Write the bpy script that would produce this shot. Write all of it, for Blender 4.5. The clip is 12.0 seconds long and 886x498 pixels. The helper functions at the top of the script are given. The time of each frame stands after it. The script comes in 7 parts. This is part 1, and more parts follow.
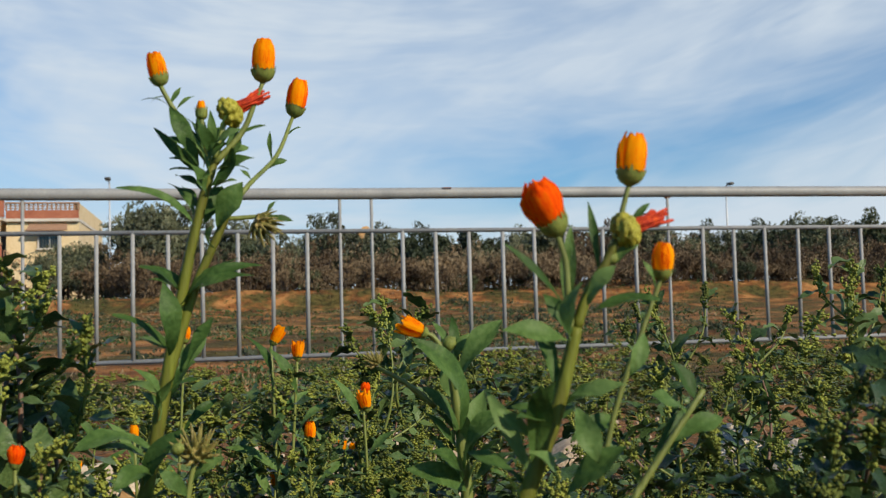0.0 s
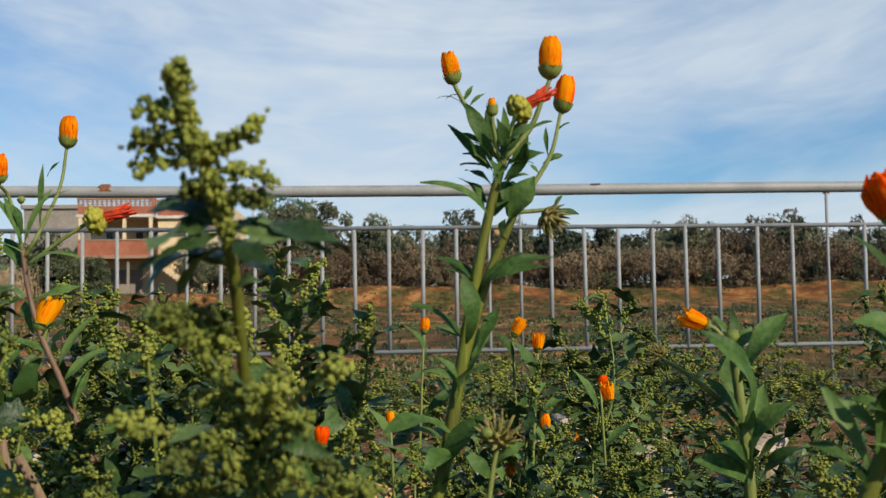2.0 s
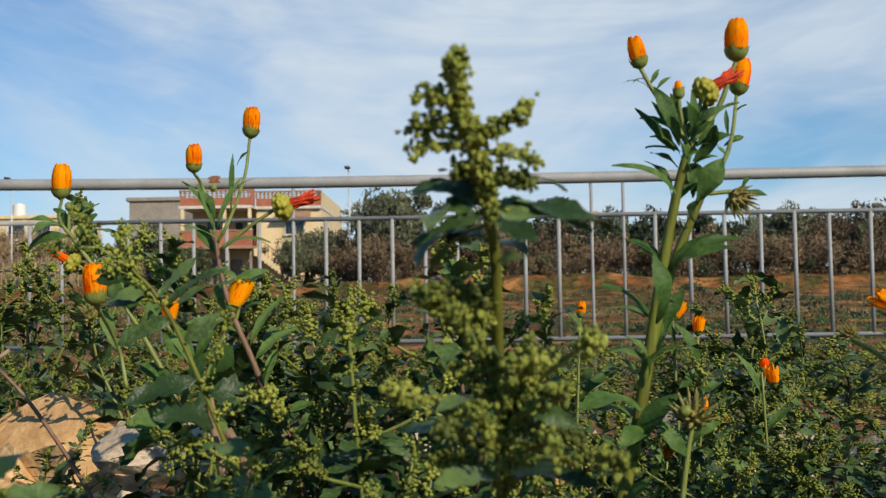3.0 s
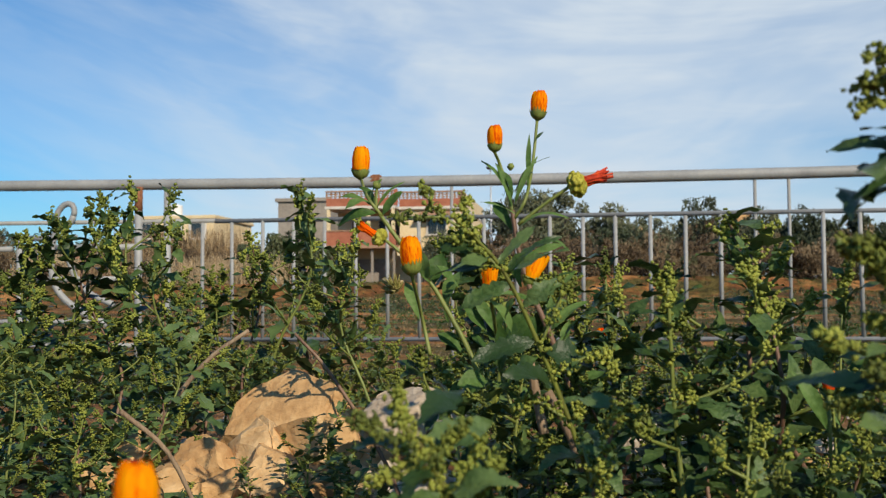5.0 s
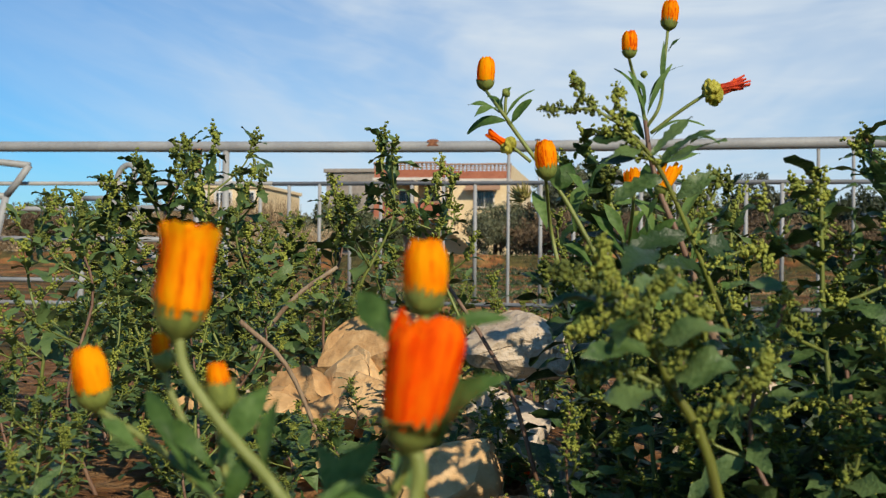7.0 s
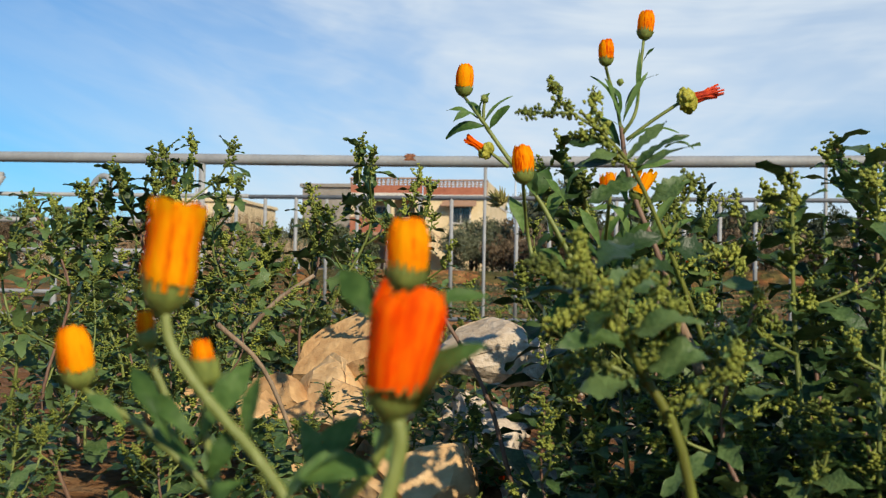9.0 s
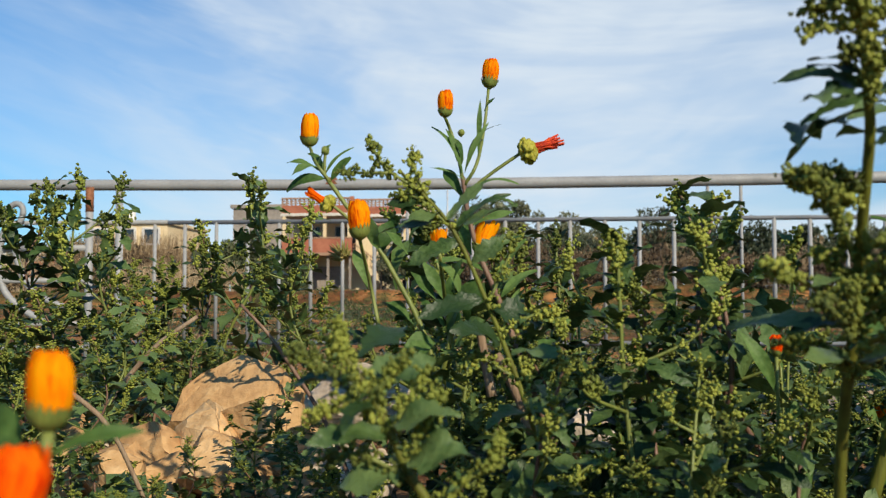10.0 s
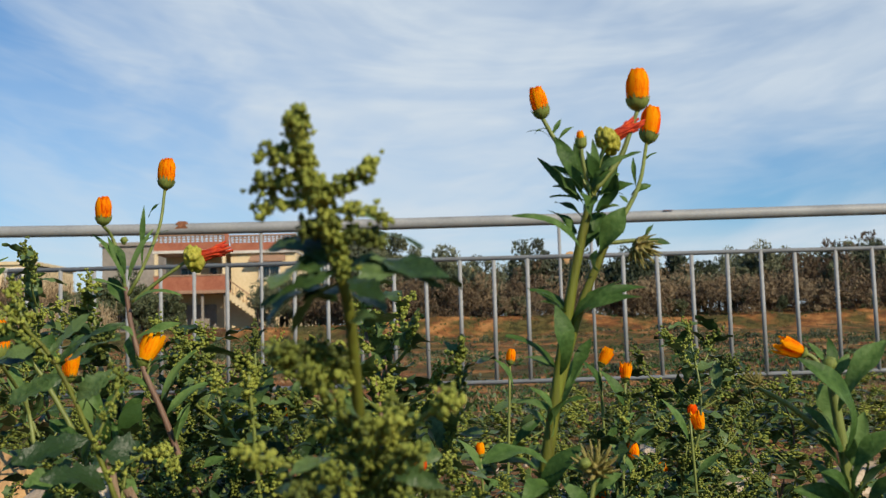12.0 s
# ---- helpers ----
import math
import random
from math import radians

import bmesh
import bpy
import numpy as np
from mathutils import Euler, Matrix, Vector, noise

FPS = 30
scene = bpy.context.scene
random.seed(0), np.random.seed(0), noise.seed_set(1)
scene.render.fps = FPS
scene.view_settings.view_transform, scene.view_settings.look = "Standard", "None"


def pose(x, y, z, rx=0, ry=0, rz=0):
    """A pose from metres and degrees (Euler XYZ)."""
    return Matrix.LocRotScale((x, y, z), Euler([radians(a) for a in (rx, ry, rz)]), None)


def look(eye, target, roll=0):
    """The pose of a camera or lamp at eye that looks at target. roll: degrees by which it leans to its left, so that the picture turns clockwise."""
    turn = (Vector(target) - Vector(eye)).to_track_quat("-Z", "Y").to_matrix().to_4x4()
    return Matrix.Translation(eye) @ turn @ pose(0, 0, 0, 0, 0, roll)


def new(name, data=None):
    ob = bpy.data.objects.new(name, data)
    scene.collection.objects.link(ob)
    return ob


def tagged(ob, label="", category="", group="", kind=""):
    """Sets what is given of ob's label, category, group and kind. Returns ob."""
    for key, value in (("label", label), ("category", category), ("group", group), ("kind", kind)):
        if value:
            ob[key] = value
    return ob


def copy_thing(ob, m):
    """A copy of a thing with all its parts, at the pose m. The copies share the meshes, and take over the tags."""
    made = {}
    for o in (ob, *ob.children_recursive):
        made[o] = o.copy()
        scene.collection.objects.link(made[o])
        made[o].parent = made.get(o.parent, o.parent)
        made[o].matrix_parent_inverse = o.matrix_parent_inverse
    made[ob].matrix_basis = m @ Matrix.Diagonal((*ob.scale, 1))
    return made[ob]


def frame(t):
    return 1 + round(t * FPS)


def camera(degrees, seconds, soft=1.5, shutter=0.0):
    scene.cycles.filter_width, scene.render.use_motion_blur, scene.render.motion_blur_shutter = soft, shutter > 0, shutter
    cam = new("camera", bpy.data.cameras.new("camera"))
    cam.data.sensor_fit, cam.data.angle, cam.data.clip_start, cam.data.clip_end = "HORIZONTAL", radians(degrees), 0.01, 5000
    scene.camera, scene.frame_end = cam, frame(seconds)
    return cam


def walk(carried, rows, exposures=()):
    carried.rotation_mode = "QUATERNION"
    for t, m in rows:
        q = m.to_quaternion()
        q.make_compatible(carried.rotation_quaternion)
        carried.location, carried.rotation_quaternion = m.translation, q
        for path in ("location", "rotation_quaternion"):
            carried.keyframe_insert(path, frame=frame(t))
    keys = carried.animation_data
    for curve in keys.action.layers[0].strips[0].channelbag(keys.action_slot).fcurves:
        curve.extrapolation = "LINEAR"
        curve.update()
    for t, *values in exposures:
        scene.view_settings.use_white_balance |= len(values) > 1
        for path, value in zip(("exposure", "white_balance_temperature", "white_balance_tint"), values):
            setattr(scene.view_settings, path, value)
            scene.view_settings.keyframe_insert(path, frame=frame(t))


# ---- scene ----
cam = camera(46.8, 12.0, 1.15)
cam.data.dof.use_dof, cam.data.dof.focus_distance, cam.data.dof.aperture_fstop = True, 0.95, 25.0
PATH = [
    (0, (-0.017, 0.112, 0.244), (0.426, 2.059, 0.352), -1.5),
    (0.5, (-0.031, 0.113, 0.244), (0.362, 2.07, 0.355), -1.6),
    (1, (-0.05, 0.114, 0.243), (0.275, 2.084, 0.352), -1.3),
    (1.5, (-0.073, 0.114, 0.243), (0.175, 2.096, 0.355), -1.1),
    (2, (-0.092, 0.113, 0.243), (0.093, 2.102, 0.35), -0.9),
    (2.5, (-0.117, 0.109, 0.243), (-0.037, 2.104, 0.343), -1.3),
    (3, (-0.14, 0.103, 0.24), (-0.137, 2.101, 0.328), -1.0),
    (3.2, (-0.146, 0.1, 0.241), (-0.17, 2.098, 0.334), -1.2),
    (5, (-0.23, 0.072, 0.225), (-0.499, 2.052, 0.317), -0.4),
    (5.5, (-0.249, 0.063, 0.217), (-0.553, 2.038, 0.302), -0.2),
    (6, (-0.264, 0.059, 0.202), (-0.59, 2.032, 0.246), -0.6),
    (6.5, (-0.274, 0.065, 0.192), (-0.624, 2.034, 0.239), 0.4),
    (7, (-0.281, 0.069, 0.185), (-0.639, 2.036, 0.224), 0.6),
    (9, (-0.281, 0.063, 0.177), (-0.593, 2.038, 0.248), 1.1),
    (9.5, (-0.269, 0.069, 0.185), (-0.555, 2.046, 0.268), 1.0),
    (10, (-0.227, 0.082, 0.2), (-0.411, 2.07, 0.308), -0.1),
    (10.5, (-0.189, 0.093, 0.214), (-0.283, 2.086, 0.343), -0.2),
    (11, (-0.165, 0.087, 0.227), (-0.203, 2.081, 0.384), -0.9),
    (11.5, (-0.136, 0.09, 0.236), (-0.127, 2.085, 0.382), -1.1),
    (12, (-0.104, 0.106, 0.244), (-0.052, 2.098, 0.413), -1.7),
]
walk(cam, [(t, look(eye, target, roll)) for t, eye, target, roll in PATH], [(0, 0.0), (6, 0.03), (9, 0.14), (10.5, 0.14), (12, 0.0)])

# ---- light ----
SUN_WAY = Vector((-0.50, 0.70, -0.52))
sun = new("sun", bpy.data.lights.new("sun", "SUN"))
sun.data.energy, sun.data.angle, sun.data.color = 5.0, radians(0.6), (1.0, 0.86, 0.66)
sun.matrix_world = look((0, 0, 30), Vector((0, 0, 30)) + SUN_WAY)


def node(tree, kind, **values):
    n = tree.nodes.new(kind)
    for key, value in values.items():
        n.inputs[key.replace("_", " ")].default_value = value
    return n


def make_world():
    """Blue sky with long veils of thin cirrus."""
    world = bpy.data.worlds.new("sky")
    scene.world = world
    world.use_nodes = True
    tree = world.node_tree
    link = tree.links.new
    back = tree.nodes["Background"]
    sky = tree.nodes.new("ShaderNodeTexSky")
    sky.sky_type, sky.sun_disc = "NISHITA", False
    sky.sun_elevation, sky.sun_rotation = radians(31), math.atan2(0.50, -0.70)
    sky.air_density, sky.dust_density, sky.ozone_density = 1.0, 0.6, 2.0
    place = tree.nodes.new("ShaderNodeTexCoord")

    def calc(kind, a, b):
        n = tree.nodes.new("ShaderNodeMath")
        n.operation = kind
        for socket, v in zip(n.inputs, (a, b)):
            if isinstance(v, (int, float)):
                socket.default_value = v
            else:
                link(v, socket)
        return n.outputs[0]

    parts = tree.nodes.new("ShaderNodeSeparateXYZ")
    link(place.outputs["Generated"], parts.inputs[0])
    side, rise = calc("ARCTAN2", parts.outputs["X"], parts.outputs["Y"]), calc("ARCSINE", parts.outputs["Z"], 0.0)
    # the veils fan out: they fall to the east in the west and rise again in the east
    fan = calc("SUBTRACT", rise, calc("MULTIPLY", side, calc("ADD", calc("MULTIPLY", side, 0.286), -0.06)))
    spot = tree.nodes.new("ShaderNodeCombineXYZ")
    link(side, spot.inputs[0]), link(fan, spot.inputs[1])

    def veil(stretch, scale, detail, bend, low, high):
        m = tree.nodes.new("ShaderNodeMapping")
        m.inputs["Scale"].default_value = stretch
        link(spot.outputs[0], m.inputs["Vector"])
        n = node(tree, "ShaderNodeTexNoise", Scale=scale, Detail=detail, Roughness=0.58, Distortion=bend)
        link(m.outputs["Vector"], n.inputs["Vector"])
        return ease(n.outputs["Fac"], low, high)

    def ease(value, low, high, out_low=0.0, out_high=1.0):
        r = tree.nodes.new("ShaderNodeMapRange")
        r.interpolation_type = "SMOOTHSTEP"
        for key, v in (("From Min", low), ("From Max", high), ("To Min", out_low), ("To Max", out_high)):
            r.inputs[key].default_value = v
        link(value, r.inputs["Value"])
        return r.outputs["Result"]

    streaks = veil((1.0, 3.0, 1.0), 3.4, 4, 0.8, 0.36, 0.68)
    threads = veil((1.0, 4.6, 1.0), 8.5, 7, 0.8, 0.38, 0.70)
    bank = veil((1.0, 2.0, 1.0), 2.6, 4, 0.6, 0.34, 0.66)
    east = ease(side, -0.52, -0.06)
    gap = calc("MULTIPLY", calc("MULTIPLY", ease(fan, 0.06, 0.11), ease(fan, 0.185, 0.13)), ease(side, 0.10, 0.36))
    cover = calc("ADD", calc("MULTIPLY", streaks, 0.32), calc("ADD", calc("MULTIPLY", threads, 0.10), calc("MULTIPLY", bank, 0.22)))
    cover = calc("ADD", calc("MULTIPLY", cover, ease(side, -0.62, -0.30, 0.35, 1.0)), calc("MULTIPLY", east, 0.50))
    cover = calc("SUBTRACT", cover, calc("MULTIPLY", gap, 0.42))
    low_haze = ease(rise, 0.11, 0.02, 0.0, 0.22)
    cover = calc("ADD", cover, low_haze)
    cover = calc("MULTIPLY", cover, ease(calc("ABSOLUTE", side, 0.0), 0.75, 1.6, 1.0, 0.15))
    cover = calc("MINIMUM", calc("MULTIPLY", cover, ease(rise, 0.34, 0.62, 1.0, 0.12)), 0.94)
    tint = tree.nodes.new("ShaderNodeMix")
    tint.data_type = "RGBA"
    tint.blend_type = "MULTIPLY"
    tint.inputs["Factor"].default_value = 1.0
    tint.inputs["B"].default_value = SKY_TINT
    link(sky.outputs["Color"], tint.inputs["A"])
    mix = tree.nodes.new("ShaderNodeMix")
    mix.data_type = "RGBA"
    mix.inputs["B"].default_value = CLOUD
    link(tint.outputs["Result"], mix.inputs["A"])
    link(cover, mix.inputs["Factor"])
    link(mix.outputs["Result"], back.inputs["Color"])
    back.inputs["Strength"].default_value = 0.11


SKY_TINT, CLOUD = (0.335, 0.735, 1.03, 1), (5.85, 6.6, 7.3, 1)
make_world()


# ---- materials ----
def material(name, colours, scale=20.0, rough=0.6, metal=0.0, bump=0.2, fine=8.0, through_light=0.0, vary=0.0, stretch=(1, 1, 1), specular=0.5, coords="Object", depth=0.002):
    """A surface whose colour wanders between the given ones at two scales, with fine relief."""
    m = bpy.data.materials.new(name)
    m.use_nodes = True
    tree = m.node_tree
    link = tree.links.new
    shader = tree.nodes["Principled BSDF"]
    shader.inputs["Roughness"].default_value = rough
    shader.inputs["Metallic"].default_value = metal
    shader.inputs["Specular IOR Level"].default_value = specular
    place = tree.nodes.new("ShaderNodeTexCoord")
    mapping = tree.nodes.new("ShaderNodeMapping")
    mapping.inputs["Scale"].default_value = stretch
    link(place.outputs[coords], mapping.inputs["Vector"])
    big = node(tree, "ShaderNodeTexNoise", Scale=scale, Detail=4.0, Roughness=0.6)
    small = node(tree, "ShaderNodeTexNoise", Scale=scale * fine, Detail=3.0, Roughness=0.6)
    for n in (big, small):
        link(mapping.outputs["Vector"], n.inputs["Vector"])
    blend = tree.nodes.new("ShaderNodeMix")
    blend.inputs["Factor"].default_value = 0.35
    link(big.outputs["Fac"], blend.inputs["A"])
    link(small.outputs["Fac"], blend.inputs["B"])
    value = blend.outputs["Result"]
    if vary:
        info = tree.nodes.new("ShaderNodeObjectInfo")
        shift = tree.nodes.new("ShaderNodeMath")
        shift.operation = "MULTIPLY_ADD"
        shift.inputs[1].default_value, shift.inputs[2].default_value = vary, -vary / 2
        link(info.outputs["Random"], shift.inputs[0])
        total = tree.nodes.new("ShaderNodeMath")
        link(shift.outputs[0], total.inputs[0])
        link(value, total.inputs[1])
        value = total.outputs[0]
    ramp = tree.nodes.new("ShaderNodeValToRGB")
    marks = ramp.color_ramp.elements
    for i, c in enumerate(colours):
        at = 0.34 + 0.32 * i / max(1, len(colours) - 1)
        e = marks[i] if i < 2 else marks.new(at)
        e.position, e.color = at, (*c, 1)
    link(value, ramp.inputs["Fac"])
    link(ramp.outputs["Color"], shader.inputs["Base Color"])
    if bump:
        b = node(tree, "ShaderNodeBump", Strength=bump, Distance=depth)
        link(small.outputs["Fac"], b.inputs["Height"])
        link(b.outputs["Normal"], shader.inputs["Normal"])
    if through_light:
        glow = tree.nodes.new("ShaderNodeBsdfTranslucent")
        link(ramp.outputs["Color"], glow.inputs["Color"])
        both = tree.nodes.new("ShaderNodeMixShader")
        both.inputs["Fac"].default_value = through_light
        link(shader.outputs[0], both.inputs[1])
        link(glow.outputs[0], both.inputs[2])
        link(both.outputs[0], tree.nodes["Material Output"].inputs["Surface"])
    return m


PETAL = material("orange_petal", [(0.66, 0.075, 0.001), (0.97, 0.28, 0.001), (1.0, 0.40, 0.002), (1.0, 0.47, 0.003)], 5, 0.75, bump=0.16, fine=4, through_light=0.45, vary=0.25, stretch=(3, 3, 0.25), specular=0.06, depth=0.03)
PETAL_RED = material("red_orange_petal", [(0.80, 0.050, 0.001), (1.0, 0.135, 0.002), (1.0, 0.23, 0.003)], 5, 0.75, bump=0.16, fine=4, through_light=0.45, vary=0.2, stretch=(3, 3, 0.25), specular=0.06, depth=0.03)
WILTED = material("wilted_petal", [(0.34, 0.013, 0.005), (0.64, 0.045, 0.006), (0.86, 0.12, 0.008)], 8, 0.7, bump=0.5, through_light=0.2)
CALYX = material("calyx_green", [(0.085, 0.115, 0.020), (0.155, 0.195, 0.034), (0.25, 0.295, 0.056)], 5, 0.7, bump=0.15, through_light=0.12, stretch=(1, 1, 0.25))
SEED = material("green_seed", [(0.20, 0.18, 0.015), (0.38, 0.36, 0.03), (0.52, 0.48, 0.08)], 12, 0.55, bump=0.4, through_light=0.15)
SEED_DRY = material("browning_seed", [(0.10, 0.105, 0.018), (0.25, 0.22, 0.052), (0.42, 0.31, 0.14)], 3, 0.65, bump=0.4, through_light=0.15)
LEAF = material("marigold_leaf", [(0.040, 0.086, 0.020), (0.077, 0.146, 0.035), (0.135, 0.220, 0.064)], 45, 0.48, bump=0.3, through_light=0.27, vary=0.35, specular=0.15)
STEM = material("green_stem", [(0.095, 0.12, 0.022), (0.15, 0.18, 0.035), (0.20, 0.23, 0.06)], 40, 0.55, bump=0.4, stretch=(1, 1, 0.15))
STEM_DARK = material("brown_green_stem", [(0.060, 0.055, 0.010), (0.105, 0.115, 0.016), (0.155, 0.185, 0.024)], 30, 0.55, bump=0.4, specular=0.2, stretch=(1, 1, 0.15))
STEM_RED = material("reddish_stem", [(0.10, 0.05, 0.032), (0.16, 0.09, 0.055), (0.21, 0.14, 0.085)], 40, 0.6, bump=0.4, stretch=(1, 1, 0.15))
WEED_LEAF = material("weed_leaf", [(0.022, 0.047, 0.014), (0.047, 0.088, 0.024), (0.100, 0.155, 0.050)], 50, 0.40, bump=0.4, through_light=0.10, vary=0.5, specular=0.32)
WEED_SEED = material("weed_flower", [(0.075, 0.100, 0.014), (0.205, 0.245, 0.030), (0.365, 0.395, 0.062)], 110, 0.7, bump=0.6, through_light=0.18, vary=0.25)
SOIL_PLANT = material("low_weed_leaf", [(0.022, 0.06, 0.014), (0.04, 0.09, 0.02), (0.07, 0.13, 0.03)], 3, 0.6, bump=0.2, through_light=0.15)
DRY = material("dry_stalk", [(0.15, 0.095, 0.055), (0.24, 0.165, 0.10), (0.34, 0.26, 0.17)], 60, 0.8, bump=0.5, stretch=(1, 1, 0.15))
PAINT = material("grey_rail_paint", [(0.20, 0.204, 0.205), (0.255, 0.258, 0.255), (0.31, 0.31, 0.30)], 6, 0.58, bump=0.15, fine=12, depth=0.001)
RUST = material("rust", [(0.10, 0.035, 0.015), (0.20, 0.075, 0.03), (0.30, 0.13, 0.06)], 70, 0.85, bump=0.6)
ROCK = material("tan_limestone", [(0.33, 0.180, 0.070), (0.49, 0.300, 0.130), (0.62, 0.425, 0.215)], 9, 0.85, bump=0.7, fine=9, vary=0.25, depth=0.004)
ROCK_PALE = material("pale_stone", [(0.33, 0.25, 0.165), (0.45, 0.365, 0.265), (0.57, 0.49, 0.385)], 18, 0.85, bump=0.7, fine=9, vary=0.25, depth=0.004)
PLASTER = material("cream_plaster", [(0.55, 0.42, 0.24), (0.62, 0.49, 0.29), (0.68, 0.55, 0.35)], 0.8, 0.85, bump=0.2, depth=0.01)
PLASTER_GREY = material("grey_render", [(0.19, 0.165, 0.14), (0.25, 0.22, 0.185), (0.31, 0.275, 0.235)], 0.7, 0.9, bump=0.3, depth=0.01)
PLASTER_WHITE = material("white_render", [(0.50, 0.47, 0.43), (0.60, 0.57, 0.52), (0.68, 0.65, 0.60)], 0.9, 0.85, bump=0.2, depth=0.01)
BRICK_RED = material("terracotta_paint", [(0.25, 0.075, 0.038), (0.32, 0.105, 0.055), (0.38, 0.14, 0.075)], 1.2, 0.8, bump=0.2, depth=0.01)
CONCRETE = material("pale_concrete", [(0.42, 0.38, 0.33), (0.54, 0.50, 0.44), (0.62, 0.58, 0.52)], 2, 0.85, bump=0.3, depth=0.01)
FRAME = material("dark_frame", [(0.03, 0.028, 0.026), (0.05, 0.045, 0.04)], 9, 0.5)
GLASS = material("window_glass", [(0.015, 0.018, 0.022), (0.03, 0.034, 0.04)], 2, 0.08, bump=0, specular=0.8)
AWNING = material("brown_awning", [(0.26, 0.15, 0.09), (0.36, 0.22, 0.14)], 4, 0.8)
OLIVE = material("olive_foliage", [(0.052, 0.060, 0.030), (0.098, 0.108, 0.054), (0.165, 0.17, 0.092)], 0.9, 0.65, bump=0, through_light=0.12, vary=0.35)
PINE = material("dark_foliage", [(0.026, 0.038, 0.015), (0.048, 0.063, 0.025), (0.085, 0.10, 0.040)], 0.9, 0.65, bump=0, through_light=0.1, vary=0.3)
DRY_BUSH = material("dry_bush", [(0.075, 0.048, 0.025), (0.145, 0.098, 0.050), (0.22, 0.16, 0.09)], 0.9, 0.8, bump=0, through_light=0.1, vary=0.4)
BARK = material("bark", [(0.05, 0.035, 0.025), (0.10, 0.075, 0.055)], 6, 0.9, bump=0.6, depth=0.02)
REED = material("dry_reed", [(0.24, 0.16, 0.08), (0.36, 0.26, 0.14), (0.46, 0.36, 0.22)], 4, 0.8, bump=0, vary=0.3)
LAMP_GREY = material("galvanised_pole", [(0.42, 0.43, 0.44), (0.55, 0.56, 0.57)], 3, 0.5, metal=0.3, bump=0.1)
PINK = material("pink_plastic", [(0.60, 0.03, 0.16), (0.75, 0.06, 0.24)], 60, 0.35, bump=0.2)
TEAL = material("teal_plastic", [(0.02, 0.28, 0.22), (0.05, 0.40, 0.33)], 60, 0.35, bump=0.2)
WHITE_PLASTIC = material("white_plastic", [(0.55, 0.54, 0.52), (0.70, 0.69, 0.67)], 60, 0.4, bump=0.2)


def soil_material():
    """Reddish clay with stones and patches of low green."""
    m = bpy.data.materials.new("red_soil")
    m.use_nodes = True
    tree = m.node_tree
    link = tree.links.new
    shader = tree.nodes["Principled BSDF"]
    shader.inputs["Roughness"].default_value = 0.95
    shader.inputs["Specular IOR Level"].default_value = 0.15
    place = tree.nodes.new("ShaderNodeTexCoord")

    def noise_of(scale, detail=5.0):
        n = node(tree, "ShaderNodeTexNoise", Scale=scale, Detail=detail, Roughness=0.62)
        link(place.outputs["Object"], n.inputs["Vector"])
        return n.outputs["Fac"]

    def ramp_of(value, *marks):
        r = tree.nodes.new("ShaderNodeValToRGB")
        for i, (at, c) in enumerate(marks):
            e = r.color_ramp.elements[i] if i < 2 else r.color_ramp.elements.new(at)
            e.position, e.color = at, (*c, 1)
        link(value, r.inputs["Fac"])
        return r.outputs["Color"]

    def blend(fac, a, b):
        x = tree.nodes.new("ShaderNodeMix")
        x.data_type = "RGBA"
        link(fac, x.inputs["Factor"]), link(a, x.inputs["A"]), link(b, x.inputs["B"])
        return x.outputs["Result"]

    clay = ramp_of(noise_of(0.9, 14), (0.38, (0.08, 0.028, 0.009)), (0.50, (0.28, 0.105, 0.026)), (0.60, (0.50, 0.235, 0.075)))
    crumbs = ramp_of(noise_of(42, 6), (0.35, (0.10, 0.05, 0.025)), (0.55, (0.20, 0.115, 0.06)), (0.72, (0.38, 0.27, 0.17)))
    half = tree.nodes.new("ShaderNodeValue")
    half.outputs[0].default_value = 0.22
    bare = blend(half.outputs[0], clay, crumbs)
    green = ramp_of(noise_of(3.0, 10), (0.42, (0.020, 0.032, 0.010)), (0.58, (0.10, 0.095, 0.028)))
    mask = ramp_of(noise_of(0.55, 12), (0.44, (0, 0, 0)), (0.54, (0.85, 0.85, 0.85)))
    # a trodden, dusty strip runs between the weeds and the fence
    spot = tree.nodes.new("ShaderNodeSeparateXYZ")
    link(place.outputs["Object"], spot.inputs[0])
    near = tree.nodes.new("ShaderNodeMapRange")
    near.inputs["From Min"].default_value, near.inputs["From Max"].default_value = 3.0, 4.2
    near.inputs["To Min"].default_value, near.inputs["To Max"].default_value = 0.8, 0.0
    link(spot.outputs["Y"], near.inputs["Value"])
    dust = ramp_of(noise_of(30, 6), (0.34, (0.12, 0.048, 0.018)), (0.52, (0.27, 0.13, 0.052)), (0.70, (0.44, 0.27, 0.13)))
    link(blend(near.outputs[0], blend(mask, bare, green), dust), shader.inputs["Base Color"])
    b = node(tree, "ShaderNodeBump", Strength=1.0, Distance=0.10)
    link(noise_of(9, 10), b.inputs["Height"])
    link(b.outputs["Normal"], shader.inputs["Normal"])
    return m


SOIL = soil_material()


# ---- building blocks ----
def smoothstep(a, b, v):
    k = min(1.0, max(0.0, (v - a) / (b - a)))
    return k * k * (3 - 2 * k)


